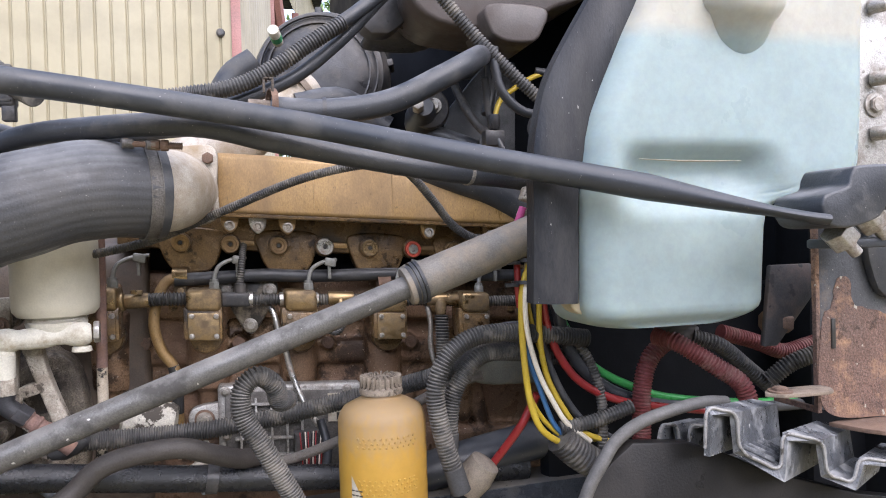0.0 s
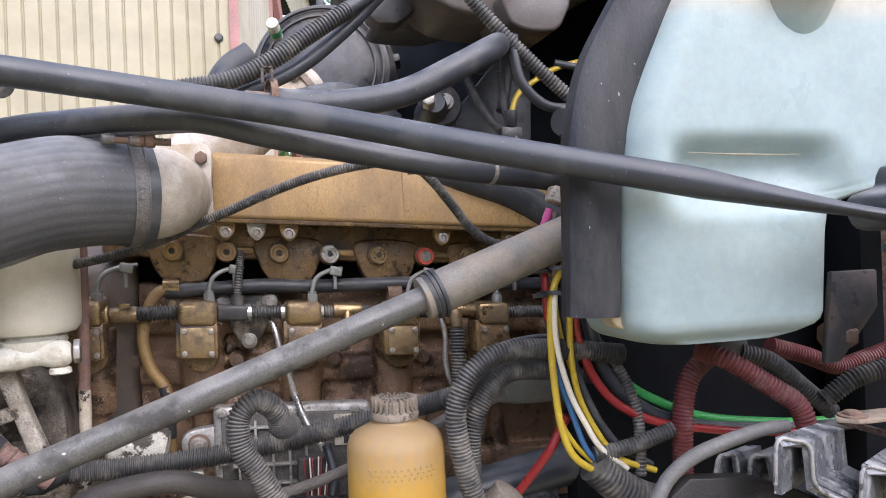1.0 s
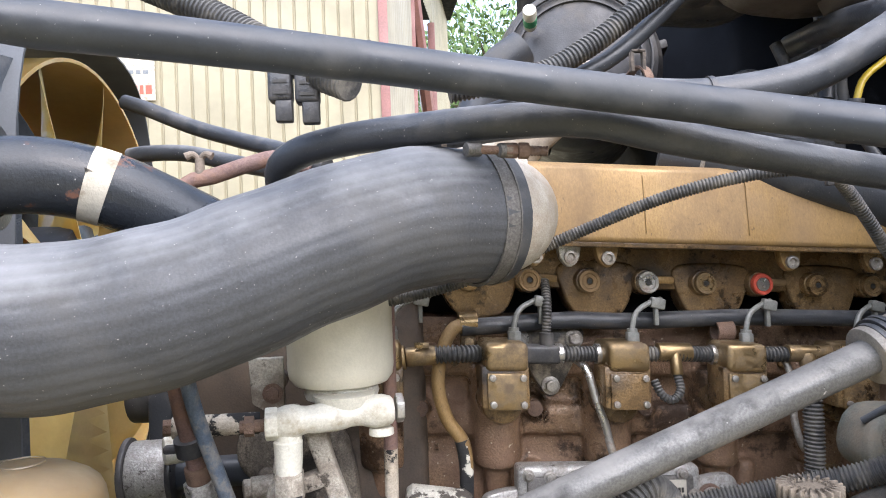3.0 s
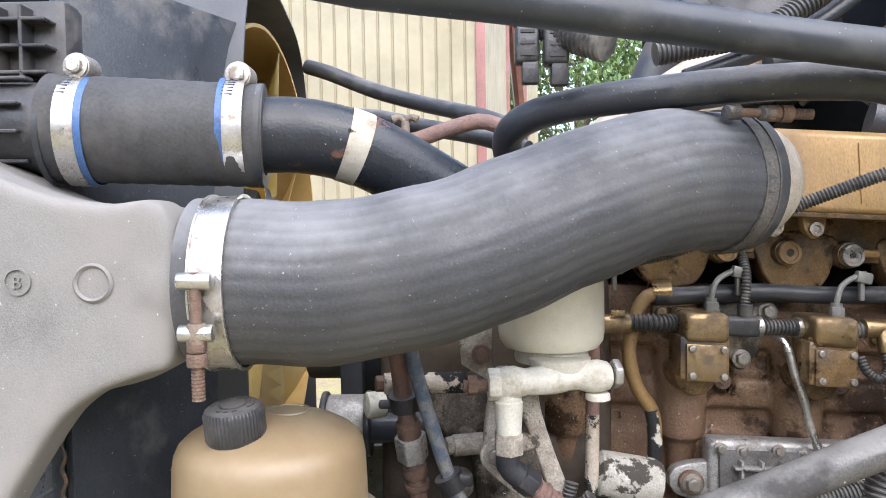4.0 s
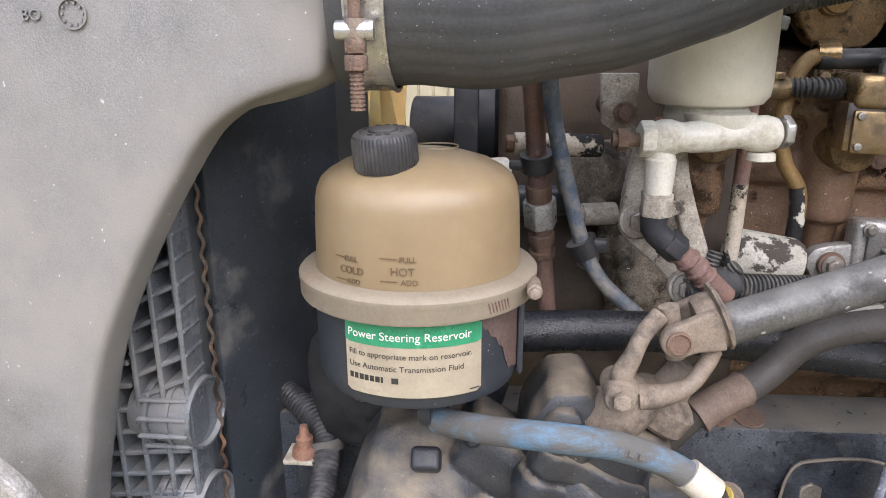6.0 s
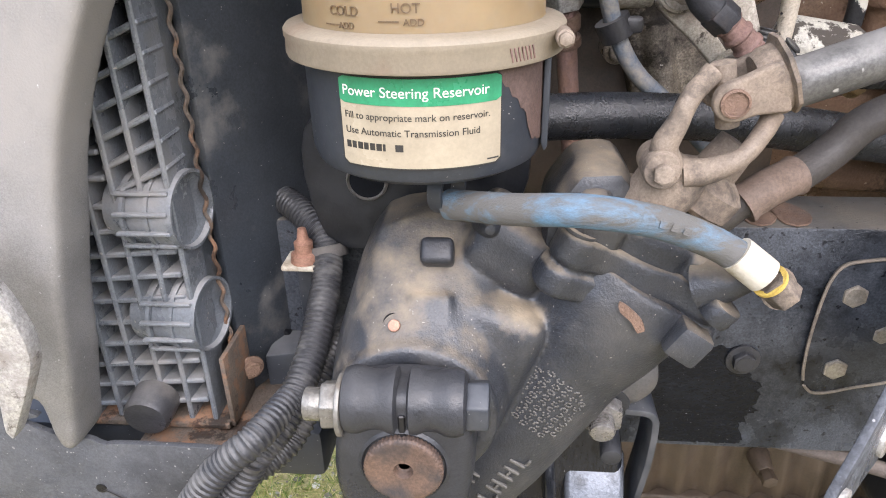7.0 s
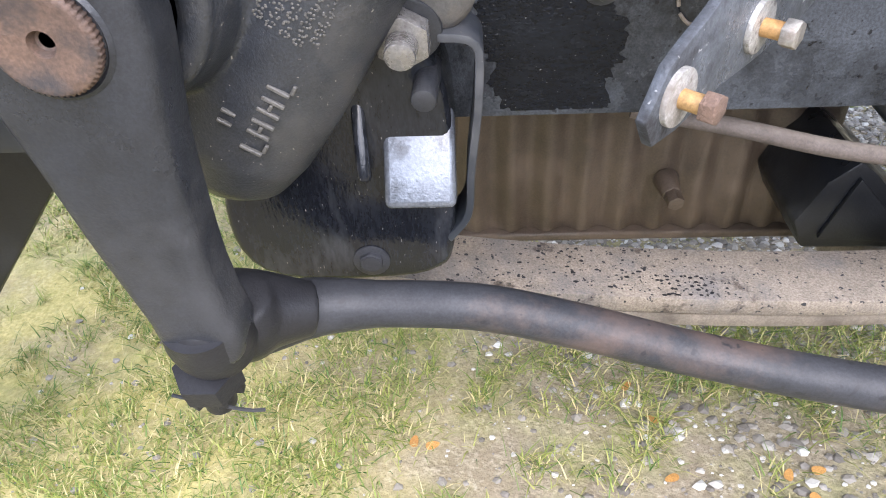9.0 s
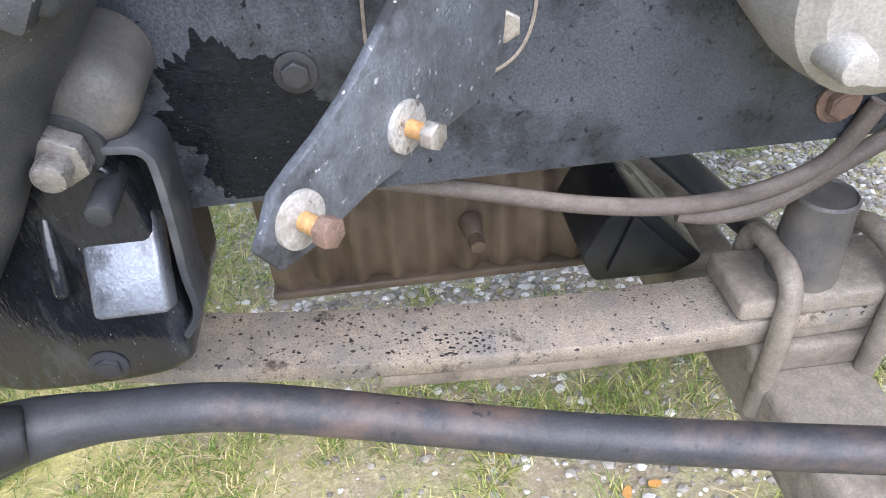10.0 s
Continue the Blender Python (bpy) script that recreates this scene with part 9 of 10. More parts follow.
for a, b in zip(rows, rows[1:]):
    for k in range(8):
        bm.faces.new((a[k], a[(k + 1) % 8], b[(k + 1) % 8], b[k]))
bm.faces.new(rows[0]), bm.faces.new(rows[-1][::-1])
part("strip", bm, surface("seal_rubber", (0.015, 0.016, 0.019), 0.44, second=(0.025, 0.026, 0.029), scale=18, stretch=(1.0, 1.0, 0.35), dirt=(0.055, 0.054, 0.053), dirt_amount=0.12, dirt_scale=20, edge=3.0, specks=(0.34, 0.33, 0.31), speck_amount=0.08, speck_scale=300, bump=0.14, crisp=0.3, spec=0.3), seal)

# hood brace bar across the bay
brace = thing("hood_brace", (0.2, 1.15, 1.65), "long black painted steel brace tube with a flattened end", "brace bar")
bar_pts = [(-0.62, 1.00, 1.695), (-0.42, 1.040, 1.689), (-0.20, 1.112, 1.683), (0.0, 1.150, 1.666), (0.20, 1.131, 1.634), (0.391, 1.032, 1.582), (0.584, 0.939, 1.534), (0.681, 0.8765, 1.505), (0.744, 0.831, 1.4865), (0.765, 0.818, 1.482)]
bm = B()
line = glide(bar_pts, 0.012)
n_l = len(line) - 1
rows = []
for i, p in enumerate(line):
    s = i / n_l
    d = (line[min(i + 1, n_l)] - line[max(i - 1, 0)]).normalized()
    side = d.cross(Vector((0, 0, 1))).normalized()
    v = side.cross(d)
    e = min(1.0, max(0.0, (p.x - 0.60) / 0.12)) + min(1.0, max(0.0, (-0.36 - p.x) / 0.10))
    ru, rv = 0.0170 * (1 + 0.15 * e), 0.0170 * (1 - 0.62 * min(e, 1))
    rows.append([bm.verts.new(p + side * ru * math.cos(k * math.pi / 14) + v * rv * math.sin(k * math.pi / 14)) for k in range(28)])
for a, b in zip(rows, rows[1:]):
    for k in range(28):
        bm.faces.new((a[k], b[k], b[(k + 1) % 28], a[(k + 1) % 28]))
bm.faces.new(rows[0]), bm.faces.new(rows[-1][::-1])
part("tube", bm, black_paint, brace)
for k in range(2):
    x, y, z = -0.219 + 0.027 * k, 1.266 - 0.010 * k, 1.694 - 0.004 * k
    bm = B()
    box(bm, (x, y, z), (0.024, 0.022, 0.036), 0.004, 3)
    box(bm, (x + 0.003, y - 0.002, z - 0.026), (0.017, 0.014, 0.024), 0.002)
    box(bm, (x, y, z + 0.026), (0.014, 0.012, 0.03), 0.002)
    c = part("cable_clip", bm, plastic, brace, "black plastic cable clip with slots")
    bm = B()
    for q in range(3):
        box(bm, (x, y - 0.0112, z + 0.012 - 0.011 * q), (0.014, 0.002, 0.003))
    part("slots", bm, ink, c)
bm = B()
ribbed(bm, [(-0.40, 1.36, 1.84), (-0.30, 1.33, 1.788), (-0.235, 1.30, 1.745), (-0.19, 1.26, 1.708), (-0.15, 1.22, 1.682)], 0.0165, 0.0055, 0.12, 14)
single("bar_loom", bm, loom, "corrugated loom running behind the brace tube", "wiring loom", "engine looms")

# hoses above the engine
top_hoses = (
    ("upper_hose", "black rubber coolant hose over the engine front", [(-0.225, 1.37, 1.58), (-0.232, 1.34, 1.612), (-0.212, 1.312, 1.630), (-0.16, 1.285, 1.640), (-0.09, 1.255, 1.644), (-0.01, 1.215, 1.644), (0.07, 1.195, 1.640), (0.15, 1.19, 1.622), (0.25, 1.19, 1.603), (0.40, 1.203, 1.580), (0.54, 1.253, 1.571), (0.66, 1.305, 1.560)], 0.0168, rubber),
    ("heater_hose", "grey-black heater hose rising to the firewall", [(0.165, 1.313, 1.688), (0.25, 1.301, 1.684), (0.35, 1.287, 1.699), (0.44, 1.290, 1.742), (0.50, 1.315, 1.777), (0.55, 1.40, 1.812), (0.60, 1.56, 1.85), (0.64, 1.75, 1.87)], 0.0205, rubber),
    ("crankcase_hose", "black hose bending over the engine front", [(-0.10, 1.33, 1.640), (-0.02, 1.325, 1.652), (0.06, 1.33, 1.66), (0.2, 1.34, 1.66)], 0.014, rubber),
    ("air_duct_hose", "wide black hose sloping to the rear", [(0.30, 1.56, 1.655), (0.42, 1.52, 1.625), (0.53, 1.50, 1.592), (0.62, 1.50, 1.556), (0.76, 1.50, 1.466)], 0.032, rubber),
    ("vent_hose", "thin black hose towards the front", [(-0.53, 1.77, 1.79), (-0.49, 1.75, 1.774), (-0.412, 1.72, 1.738), (-0.334, 1.68, 1.709), (-0.253, 1.60, 1.677), (-0.19, 1.54, 1.645)], 0.0125, rubber),
    ("vent_hose", "thin black hose towards the front", [(-0.50, 1.69, 1.688), (-0.47, 1.68, 1.690), (-0.408, 1.66, 1.686), (-0.325, 1.62, 1.663), (-0.253, 1.56, 1.642), (-0.19, 1.50, 1.615)], 0.0125, rubber),
    ("rusty_line", "rusty brown coolant line behind the intake hose", [(-0.40, 1.50, 1.60), (-0.363, 1.50, 1.626), (-0.338, 1.50, 1.631), (-0.29, 1.50, 1.646), (-0.25, 1.50, 1.654), (-0.21, 1.50, 1.64)], 0.0105, rust_pipe),
    ("breather_hose", "black hose with a shiny stripe above the filter", [(0.03, 1.53, 1.712), (0.113, 1.525, 1.740), (0.218, 1.525, 1.789), (0.306, 1.53, 1.862), (0.374, 1.54, 1.934), (0.46, 1.56, 2.03)], 0.0125, rubber),
    ("intake_pipe", "black rubber pipe standing behind the cover", [(0.03, 1.80, 1.62), (0.045, 1.80, 1.72), (0.10, 1.80, 1.84), (0.155, 1.80, 1.885)], 0.033, rubber),
    ("intake_pipe", "black rubber pipe standing behind the cover", [(0.09, 1.85, 1.62), (0.11, 1.85, 1.74), (0.165, 1.85, 1.84)], 0.03, rubber),
)
RINGS = {"upper_hose": (0.78, "zip_tie", zinc), "crankcase_hose": (0.16, "collar", rust_dust), "heater_hose": (0.1, "collar", plastic), "air_duct_hose": (0.12, "clamp", zinc)}
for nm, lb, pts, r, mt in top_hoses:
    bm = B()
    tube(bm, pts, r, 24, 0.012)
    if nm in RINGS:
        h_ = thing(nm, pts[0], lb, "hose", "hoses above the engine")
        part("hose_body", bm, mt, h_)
        i_, ring_name, ring_mat = RINGS[nm]
        q_ = glide(pts, 0.012)
        j_ = min(len(q_) - 2, max(1, int(i_ * len(q_))))
        bm = B()
        ring(bm, q_[j_], q_[j_ + 1] - q_[j_ - 1], r * 1.005, 0.006, 0.0018, 28)
        part(ring_name, bm, ring_mat, h_)
    else:
        single(nm, bm, mt, lb, "hose", "hoses above the engine")
al = thing("air_loom", (0.0, 1.50, 1.735), "black corrugated conduit over a smooth black hose", "wiring loom", "engine looms")
bm = B()
ribbed(bm, [(-0.02, 1.50, 1.738), (0.026, 1.50, 1.746), (0.110, 1.50, 1.763), (0.180, 1.50, 1.800), (0.236, 1.50, 1.840), (0.282, 1.50, 1.872), (0.312, 1.505, 1.893)], 0.0158, 0.0062, 0.16, 20)
part("sleeve", bm, loom, al)
bm = B()
tube(bm, [(0.300, 1.503, 1.885), (0.345, 1.51, 1.920), (0.40, 1.53, 1.97), (0.48, 1.56, 2.05)], 0.0138, 20, 0.012)
part("hose_end", bm, rubber, al, "smooth black hose leaving the conduit")
bm = B()
ribbed(bm, [(0.45, 1.40, 1.95), (0.483, 1.40, 1.913), (0.546, 1.40, 1.845), (0.622, 1.40, 1.775), (0.683, 1.40, 1.724), (0.74, 1.40, 1.68)], 0.0125, 0.0066, 0.14, 16)
single("firewall_loom", bm, loom, "black corrugated conduit along the firewall", "wiring loom", "engine looms")
hc = thing("hose_clip", (0.143, 1.29, 1.70), "rusty wire spring clip on a hose end", "hose clamp", "hose clamps")
bm = B()
ring(bm, (0.165, 1.300, 1.694), (1, 0.2, 0), 0.0220, 0.010, 0.0022, 28)
part("band", bm, rusty, hc)
for dx in (-0.007, 0.006):
    bm = B()
    box(bm, (0.160 + dx, 1.285, 1.719), (0.004, 0.007, 0.022), 0.001)
    box(bm, (0.160 + dx * 0.4, 1.284, 1.7305), (0.010, 0.007, 0.003), 0.001)
    part("tang", bm, rust_dust, hc)
bm = B()
cyl(bm, (0.128, 1.305, 1.690), (0.165, 1.306, 1.688), 0.0125, seg=18, w=0.002)
part("pipe_end", bm, rust_dust, hc)

# ribbed small loom draped over the manifold cover
bm = B()
ribbed(bm, [(-0.14, 1.397, 1.460), (-0.03, 1.382, 1.484), (0.075, 1.360, 1.525), (0.20, 1.314, 1.574), (0.30, 1.278, 1.595), (0.355, 1.258, 1.590), (0.385, 1.268, 1.572), (0.42, 1.280, 1.535), (0.455, 1.29, 1.495), (0.49, 1.290, 1.474), (0.525, 1.265, 1.472), (0.545, 1.250, 1.480)], 0.0075, 0.0038, 0.16, 14)
single("sensor_loom", bm, loom, "thin corrugated wiring loom draped over the gold cover", "wiring loom", "engine looms")
bm = B()
tube(bm, [(0.543, 1.251, 1.479), (0.553, 1.245, 1.496), (0.562, 1.240, 1.522)], 0.0065, 12, 0.006)
single("pink_line", bm, wire_pink, "short pink air line at the fitting", "hose")
fit_ = thing("air_fitting", (0.57, 1.22, 1.535), "dusty brass air fitting with a plug", "fitting")
bm = B()
box(bm, (0.572, 1.232, 1.540), (0.030, 0.028, 0.024), 0.004, 3, pose(0, 0, 0, 0, 20, 0))
cyl(bm, (0.566, 1.244, 1.520), (0.562, 1.25, 1.506), 0.0105, seg=6, w=0.001)
part("elbow", bm, dusty_alloy, fit_)
bm = B()
lathe(bm, [(0.015, 0), (0.015, 0.010), (0.012, 0.013), (0.004, 0.013), (0.0, 0.012)], (0.592, 1.21, 1.538), (0, -1, 0.1), 24)
part("plug", bm, zinc, fit_)
bm = B()
ring(bm, (0.352, 1.259, 1.591), (1, 0, 0), 0.0075, 0.006, 0.002, 18)
box(bm, (0.352, 1.250, 1.580), (0.008, 0.006, 0.008), 0.001)
box(bm, (0.352, 1.256, 1.604), (0.004, 0.002, 0.02), 0.0005)
single("zip_tie", bm, plastic, "black zip tie holding the loom", "zip tie")

# coloured wire bundle
wb = thing("wire_bundle_main", (0.55, 1.15, 1.2), "bundle of yellow, red, green, white and blue wires", "wiring harness")
wires = (
    (wire_yellow, 0.0062, [(0.600, 1.23, 1.56), (0.590, 1.21, 1.49), (0.578, 1.195, 1.457), (0.558, 1.195, 1.438), (0.539, 1.195, 1.396), (0.535, 1.195, 1.333), (0.539, 1.195, 1.261), (0.548, 1.195, 1.201), (0.567, 1.195, 1.160), (0.61, 1.20, 1.13)]),
    (wire_yellow, 0.0056, [(0.575, 1.22, 1.50), (0.566, 1.20, 1.428), (0.568, 1.20, 1.379), (0.568, 1.20, 1.305), (0.579, 1.20, 1.245), (0.605, 1.20, 1.193), (0.640, 1.20, 1.150), (0.70, 1.20, 1.125)]),
    (wire_yellow, 0.0054, [(0.572, 1.23, 1.50), (0.566, 1.215, 1.432), (0.556, 1.215, 1.378), (0.563, 1.215, 1.328), (0.579, 1.215, 1.276), (0.598, 1.215, 1.219), (0.624, 1.215, 1.166), (0.67, 1.215, 1.13)]),
    (wire_yellow, 0.0052, [(0.590, 1.24, 1.55), (0.580, 1.22, 1.47), (0.574, 1.215, 1.40), (0.575, 1.215, 1.34)]),
    (wire_white, 0.0050, [(0.553, 1.21, 1.43), (0.541, 1.19, 1.39), (0.540, 1.19, 1.343), (0.547, 1.19, 1.299), (0.562, 1.19, 1.250), (0.583, 1.19, 1.208), (0.606, 1.19, 1.171), (0.65, 1.195, 1.135)]),
    (wire_blue, 0.0050, [(0.548, 1.215, 1.40), (0.545, 1.205, 1.331), (0.551, 1.205, 1.276), (0.568, 1.205, 1.225), (0.590, 1.205, 1.168), (0.62, 1.205, 1.135)]),
    (wire_yellow, 0.0046, [(0.546, 1.21, 1.24), (0.556, 1.21, 1.205), (0.578, 1.21, 1.170), (0.61, 1.21, 1.14)]),
    (rubber, 0.0070, [(0.568, 1.23, 1.47), (0.561, 1.21, 1.393), (0.567, 1.21, 1.343), (0.581, 1.21, 1.282), (0.601, 1.21, 1.230), (0.627, 1.21, 1.187), (0.654, 1.21, 1.158), (0.70, 1.21, 1.13)]),
    (rubber, 0.0065, [(0.545, 1.23, 1.46), (0.540, 1.22, 1.40), (0.548, 1.22, 1.33), (0.57, 1.22, 1.25), (0.60, 1.22, 1.19), (0.64, 1.22, 1.15)]),
    (wire_red, 0.0060, [(0.545, 1.24, 1.47), (0.536, 1.21, 1.43), (0.534, 1.205, 1.39), (0.538, 1.21, 1.36)]),
    (wire_red, 0.0078, [(0.590, 1.24, 1.50), (0.580, 1.21, 1.42), (0.580, 1.21, 1.362), (0.586, 1.21, 1.327), (0.601, 1.21, 1.285), (0.630, 1.21, 1.242), (0.668, 1.21, 1.213), (0.720, 1.21, 1.191), (0.768, 1.21, 1.180), (0.86, 1.212, 1.163), (1.0, 1.215, 1.146)]),
    (rubber, 0.0120, [(0.60, 1.24, 1.45), (0.605, 1.23, 1.40), (0.612, 1.225, 1.347), (0.624, 1.225, 1.300), (0.648, 1.225, 1.257), (0.685, 1.225, 1.222), (0.731, 1.225, 1.196), (0.798, 1.225, 1.175), (0.862, 1.225, 1.165), (0.98, 1.225, 1.152), (1.12, 1.23, 1.146)]),
    (wire_green, 0.0085, [(0.60, 1.25, 1.42), (0.620, 1.24, 1.345), (0.636, 1.235, 1.308), (0.652, 1.235, 1.275), (0.692, 1.235, 1.240), (0.740, 1.235, 1.214), (0.795, 1.235, 1.191), (0.845, 1.235, 1.179), (0.90, 1.235, 1.17), (1.0, 1.235, 1.158), (1.13, 1.24, 1.152)]),
    (wire_green, 0.0065, [(0.60, 1.22, 1.55), (0.604, 1.21, 1.48), (0.61, 1.20, 1.42)]),
    (wire_red, 0.0055, [(0.618, 1.24, 1.72), (0.612, 1.24, 1.66), (0.606, 1.23, 1.60), (0.592, 1.21, 1.50)]),
    (wire_red, 0.0080, [(0.50, 1.30, 1.065), (0.525, 1.28, 1.105), (0.552, 1.25, 1.158), (0.566, 1.25, 1.182), (0.578, 1.24, 1.21)]),
)
for mt, r, pts in wires:
    bm = B()
    tube(bm, pts, r * 0.86, 12, 0.012)
    part("wire", bm, mt, wb)
for z, x in ((1.432, 0.556), (1.397, 0.553)):
    bm = B()
    ring(bm, (x, 1.205, z), (0.1, 0.1, 1), 0.026, 0.006, 0.002, 28)
    box(bm, (x - 0.035, 1.19, z), (0.022, 0.006, 0.006), 0.001)
    part("zip_tie", bm, plastic, wb)
bm = B()
ribbed(bm, [(0.598, 1.20, 1.145), (0.634, 1.20, 1.112), (0.684, 1.20, 1.083), (0.74, 1.20, 1.07)], 0.026, 0.008, 0.1, 18)
part("sleeve", bm, loom, wb)

# red battery cables in corrugated sleeves
cables = (
    ("battery_cable", "dusty red corrugated battery cable", [(0.755, 1.16, 1.305), (0.768, 1.12, 1.298), (0.815, 1.09, 1.262), (0.848, 1.075, 1.235), (0.86, 1.07, 1.20)], 0.0150, red_loom),
    ("battery_cable", "dusty red corrugated battery cable", [(0.85, 1.21, 1.300), (0.808, 1.20, 1.292), (0.768, 1.20, 1.262), (0.751, 1.20, 1.210), (0.748, 1.20, 1.136), (0.745, 1.20, 1.08)], 0.0160, red_loom),
    ("battery_cable", "dusty red corrugated battery cable", [(0.87, 1.15, 1.305), (0.935, 1.15, 1.286), (0.992, 1.15, 1.265), (1.04, 1.15, 1.271), (1.10, 1.15, 1.284)], 0.0135, red_loom),
    ("battery_cable", "black corrugated battery cable", [(0.80, 1.13, 1.305), (0.845, 1.12, 1.289), (0.897, 1.12, 1.249), (0.951, 1.12, 1.205)], 0.013, loom),
    ("battery_cable", "black corrugated battery cable", [(0.62, 1.24, 1.33), (0.66, 1.22, 1.27), (0.68, 1.21, 1.20), (0.675, 1.20, 1.12)], 0.009, loom),
    ("battery_cable", "black corrugated battery cable", [(0.60, 1.20, 1.16), (0.66, 1.19, 1.17), (0.72, 1.18, 1.19)], 0.012, loom),
    ("battery_cable", "black corrugated battery cable", [(0.92, 1.10, 1.23), (0.95, 1.08, 1.26), (1.0, 1.06, 1.28)], 0.014, loom),
)
for nm, lb, pts, r, mt in cables:
    bm = B()
    ribbed(bm, pts, r, 0.0055, 0.13, 16)
    single(nm, bm, mt, lb, "cable", "battery cables")
jb = thing("junction_block", (0.78, 1.16, 1.30), "dark cable clamp block under the tank", "clamp")
bm = B()
box(bm, (0.785, 1.15, 1.308), (0.06, 0.05, 0.03), 0.008, 3)
part("block", bm, plastic, jb)

# rusty post with the rubber hood rest
post = thing("hood_post", (0.95, 0.95, 1.2), "rusty black steel post with a slot and bolted foot", "post")
bm = B()
prism(bm, [(0.874, 1.475), (1.08, 1.475), (1.08, 1.195), (0.98, 1.20), (0.874, 1.222)], "y", 0.945, 0.953, 0.002)
post_paint = surface("post_paint", (0.050, 0.053, 0.060), 0.42, second=(0.085, 0.088, 0.094), scale=16, dirt=(0.17, 0.13, 0.10), dirt_amount=0.12, dirt_scale=14, specks=(0.30, 0.28, 0.25), speck_amount=0.2, speck_scale=240, bump=0.15, crisp=0.3)
part("plate", bm, post_paint, post, "dark grey painted plate")
bm = B()
prism(bm, [(0.945, 1.475), (0.953, 1.475), (0.953, 1.225), (1.03, 1.225), (1.03, 1.217), (0.945, 1.217)], "x", 0.868, 0.875, 0.001)
part("side_flange", bm, post_rust, post)
# rust broken through the paint, with a ragged edge
bm = B()
edge_pts = soft_outline([(0.877, 1.224), (0.877, 1.345), (0.893, 1.362), (0.903, 1.400), (0.926, 1.402), (0.930, 1.368), (0.955, 1.358), (0.985, 1.350), (1.03, 1.335), (1.06, 1.30), (1.06, 1.205), (0.98, 1.203)], 0.006)
ragged = []
for (u0, v0), (u1, v1) in zip(edge_pts, edge_pts[1:] + edge_pts[:1]):
    n_e = max(1, int(math.hypot(u1 - u0, v1 - v0) / 0.003))
    for k in range(n_e):
        u, v = u0 + (u1 - u0) * k / n_e, v0 + (v1 - v0) * k / n_e
        g = 0.0035 * noise.noise(Vector((u * 90, v * 90, 3.0))) if u > 0.879 and v > 1.23 else 0.0
        ragged.append((u + g, v + g))
prism(bm, ragged, "y", 0.9442, 0.9452)
part("rust_area", bm, post_rust, post, "brown rust where the paint has gone")
bm = B()
prism(bm, soft_outline([(0.90, 0.92), (0.94, 0.875), (1.08, 0.86), (1.10, 0.95), (0.89, 0.95)], 0.02), "z", 1.196, 1.202, 0.001)
part("foot", bm, rusty, post)
bm = B()
box(bm, (0.895, 0.944, 1.326), (0.007, 0.004, 0.042), 0.0015)
part("slot", bm, ink, post)
bm = B()
hexbolt(bm, (0.985, 0.905, 1.202), (0, 0, 1), 0.014, 0.008)
part("bolt", bm, rusty, post)
bm = B()
prism(bm, soft_outline([(0.955, 1.475), (1.10, 1.475), (1.10, 1.37), (0.99, 1.37), (0.955, 1.40)], 0.012), "y", 0.930, 0.944, 0.004)
part("rubber_flap", bm, rubber, post, "black rubber flap")
rest = thing("hood_rest", (0.83, 0.86, 1.50), "black moulded rubber hood rest with a notch", "rubber block")
bm = B()
prism(bm, soft_outline([(0.762, 1.508), (0.80, 1.522), (0.808, 1.543), (0.87, 1.547), (0.96, 1.545), (0.97, 1.50), (0.90, 1.495), (0.885, 1.505), (0.862, 1.505), (0.845, 1.484), (0.80, 1.472), (0.768, 1.478)], 0.008), "y", 0.82, 0.90, 0.007, 3)
part("block", bm, rubber, rest)
for x, z in ((0.822, 1.462), (0.868, 1.482)):
    bm = B()
    cyl(bm, (x - 0.006, 0.86, z + 0.008), (x + 0.012, 0.86, z - 0.008), 0.020, seg=6, w=0.002)
    cyl(bm, (x + 0.008, 0.86, z - 0.004), (x + 0.028, 0.86, z - 0.022), 0.008, seg=14)
    part("nut", bm, zinc, rest)
bm = B()
box(bm, (0.87, 0.885, 1.452), (0.10, 0.05, 0.012), 0.003)
part("bracket", bm, black_paint, rest)
bt = B()
cyl(bt, (0.86, 1.04, 1.335), (0.90, 1.03, 1.332), 0.017, seg=6, w=0.002)
single("hex_bolt", bt, rusty, "large rusty hex bolt beside the post", "bolt")
br2 = B()
prism(br2, [(0.86, 1.42), (0.935, 1.42), (0.935, 1.37), (0.87, 1.30), (0.845, 1.30)], "y", 1.02, 1.03, 0.003)
single("tank_bracket", br2, drag_steel, "dusty grey bracket beside the washer tank", "bracket")

# black inner fender with moulded steps and a round wheel arch edge
fen = thing("inner_fender", (0.75, 0.86, 1.2), "grey weathered plastic fender support with moulded steps", "fender bracket")
small = [(0.622, 1.186), (0.631, 1.222), (0.654, 1.219), (0.659, 1.185), (0.669, 1.183), (0.675, 1.217), (0.700, 1.213), (0.708, 1.179), (0.722, 1.178)]
large = [(0.634, 1.205), (0.638, 1.263), (0.680, 1.252), (0.684, 1.205), (0.742, 1.174), (0.748, 1.221), (0.807, 1.204), (0.814, 1.161), (0.853, 1.146), (0.866, 1.176), (0.94, 1.160)]


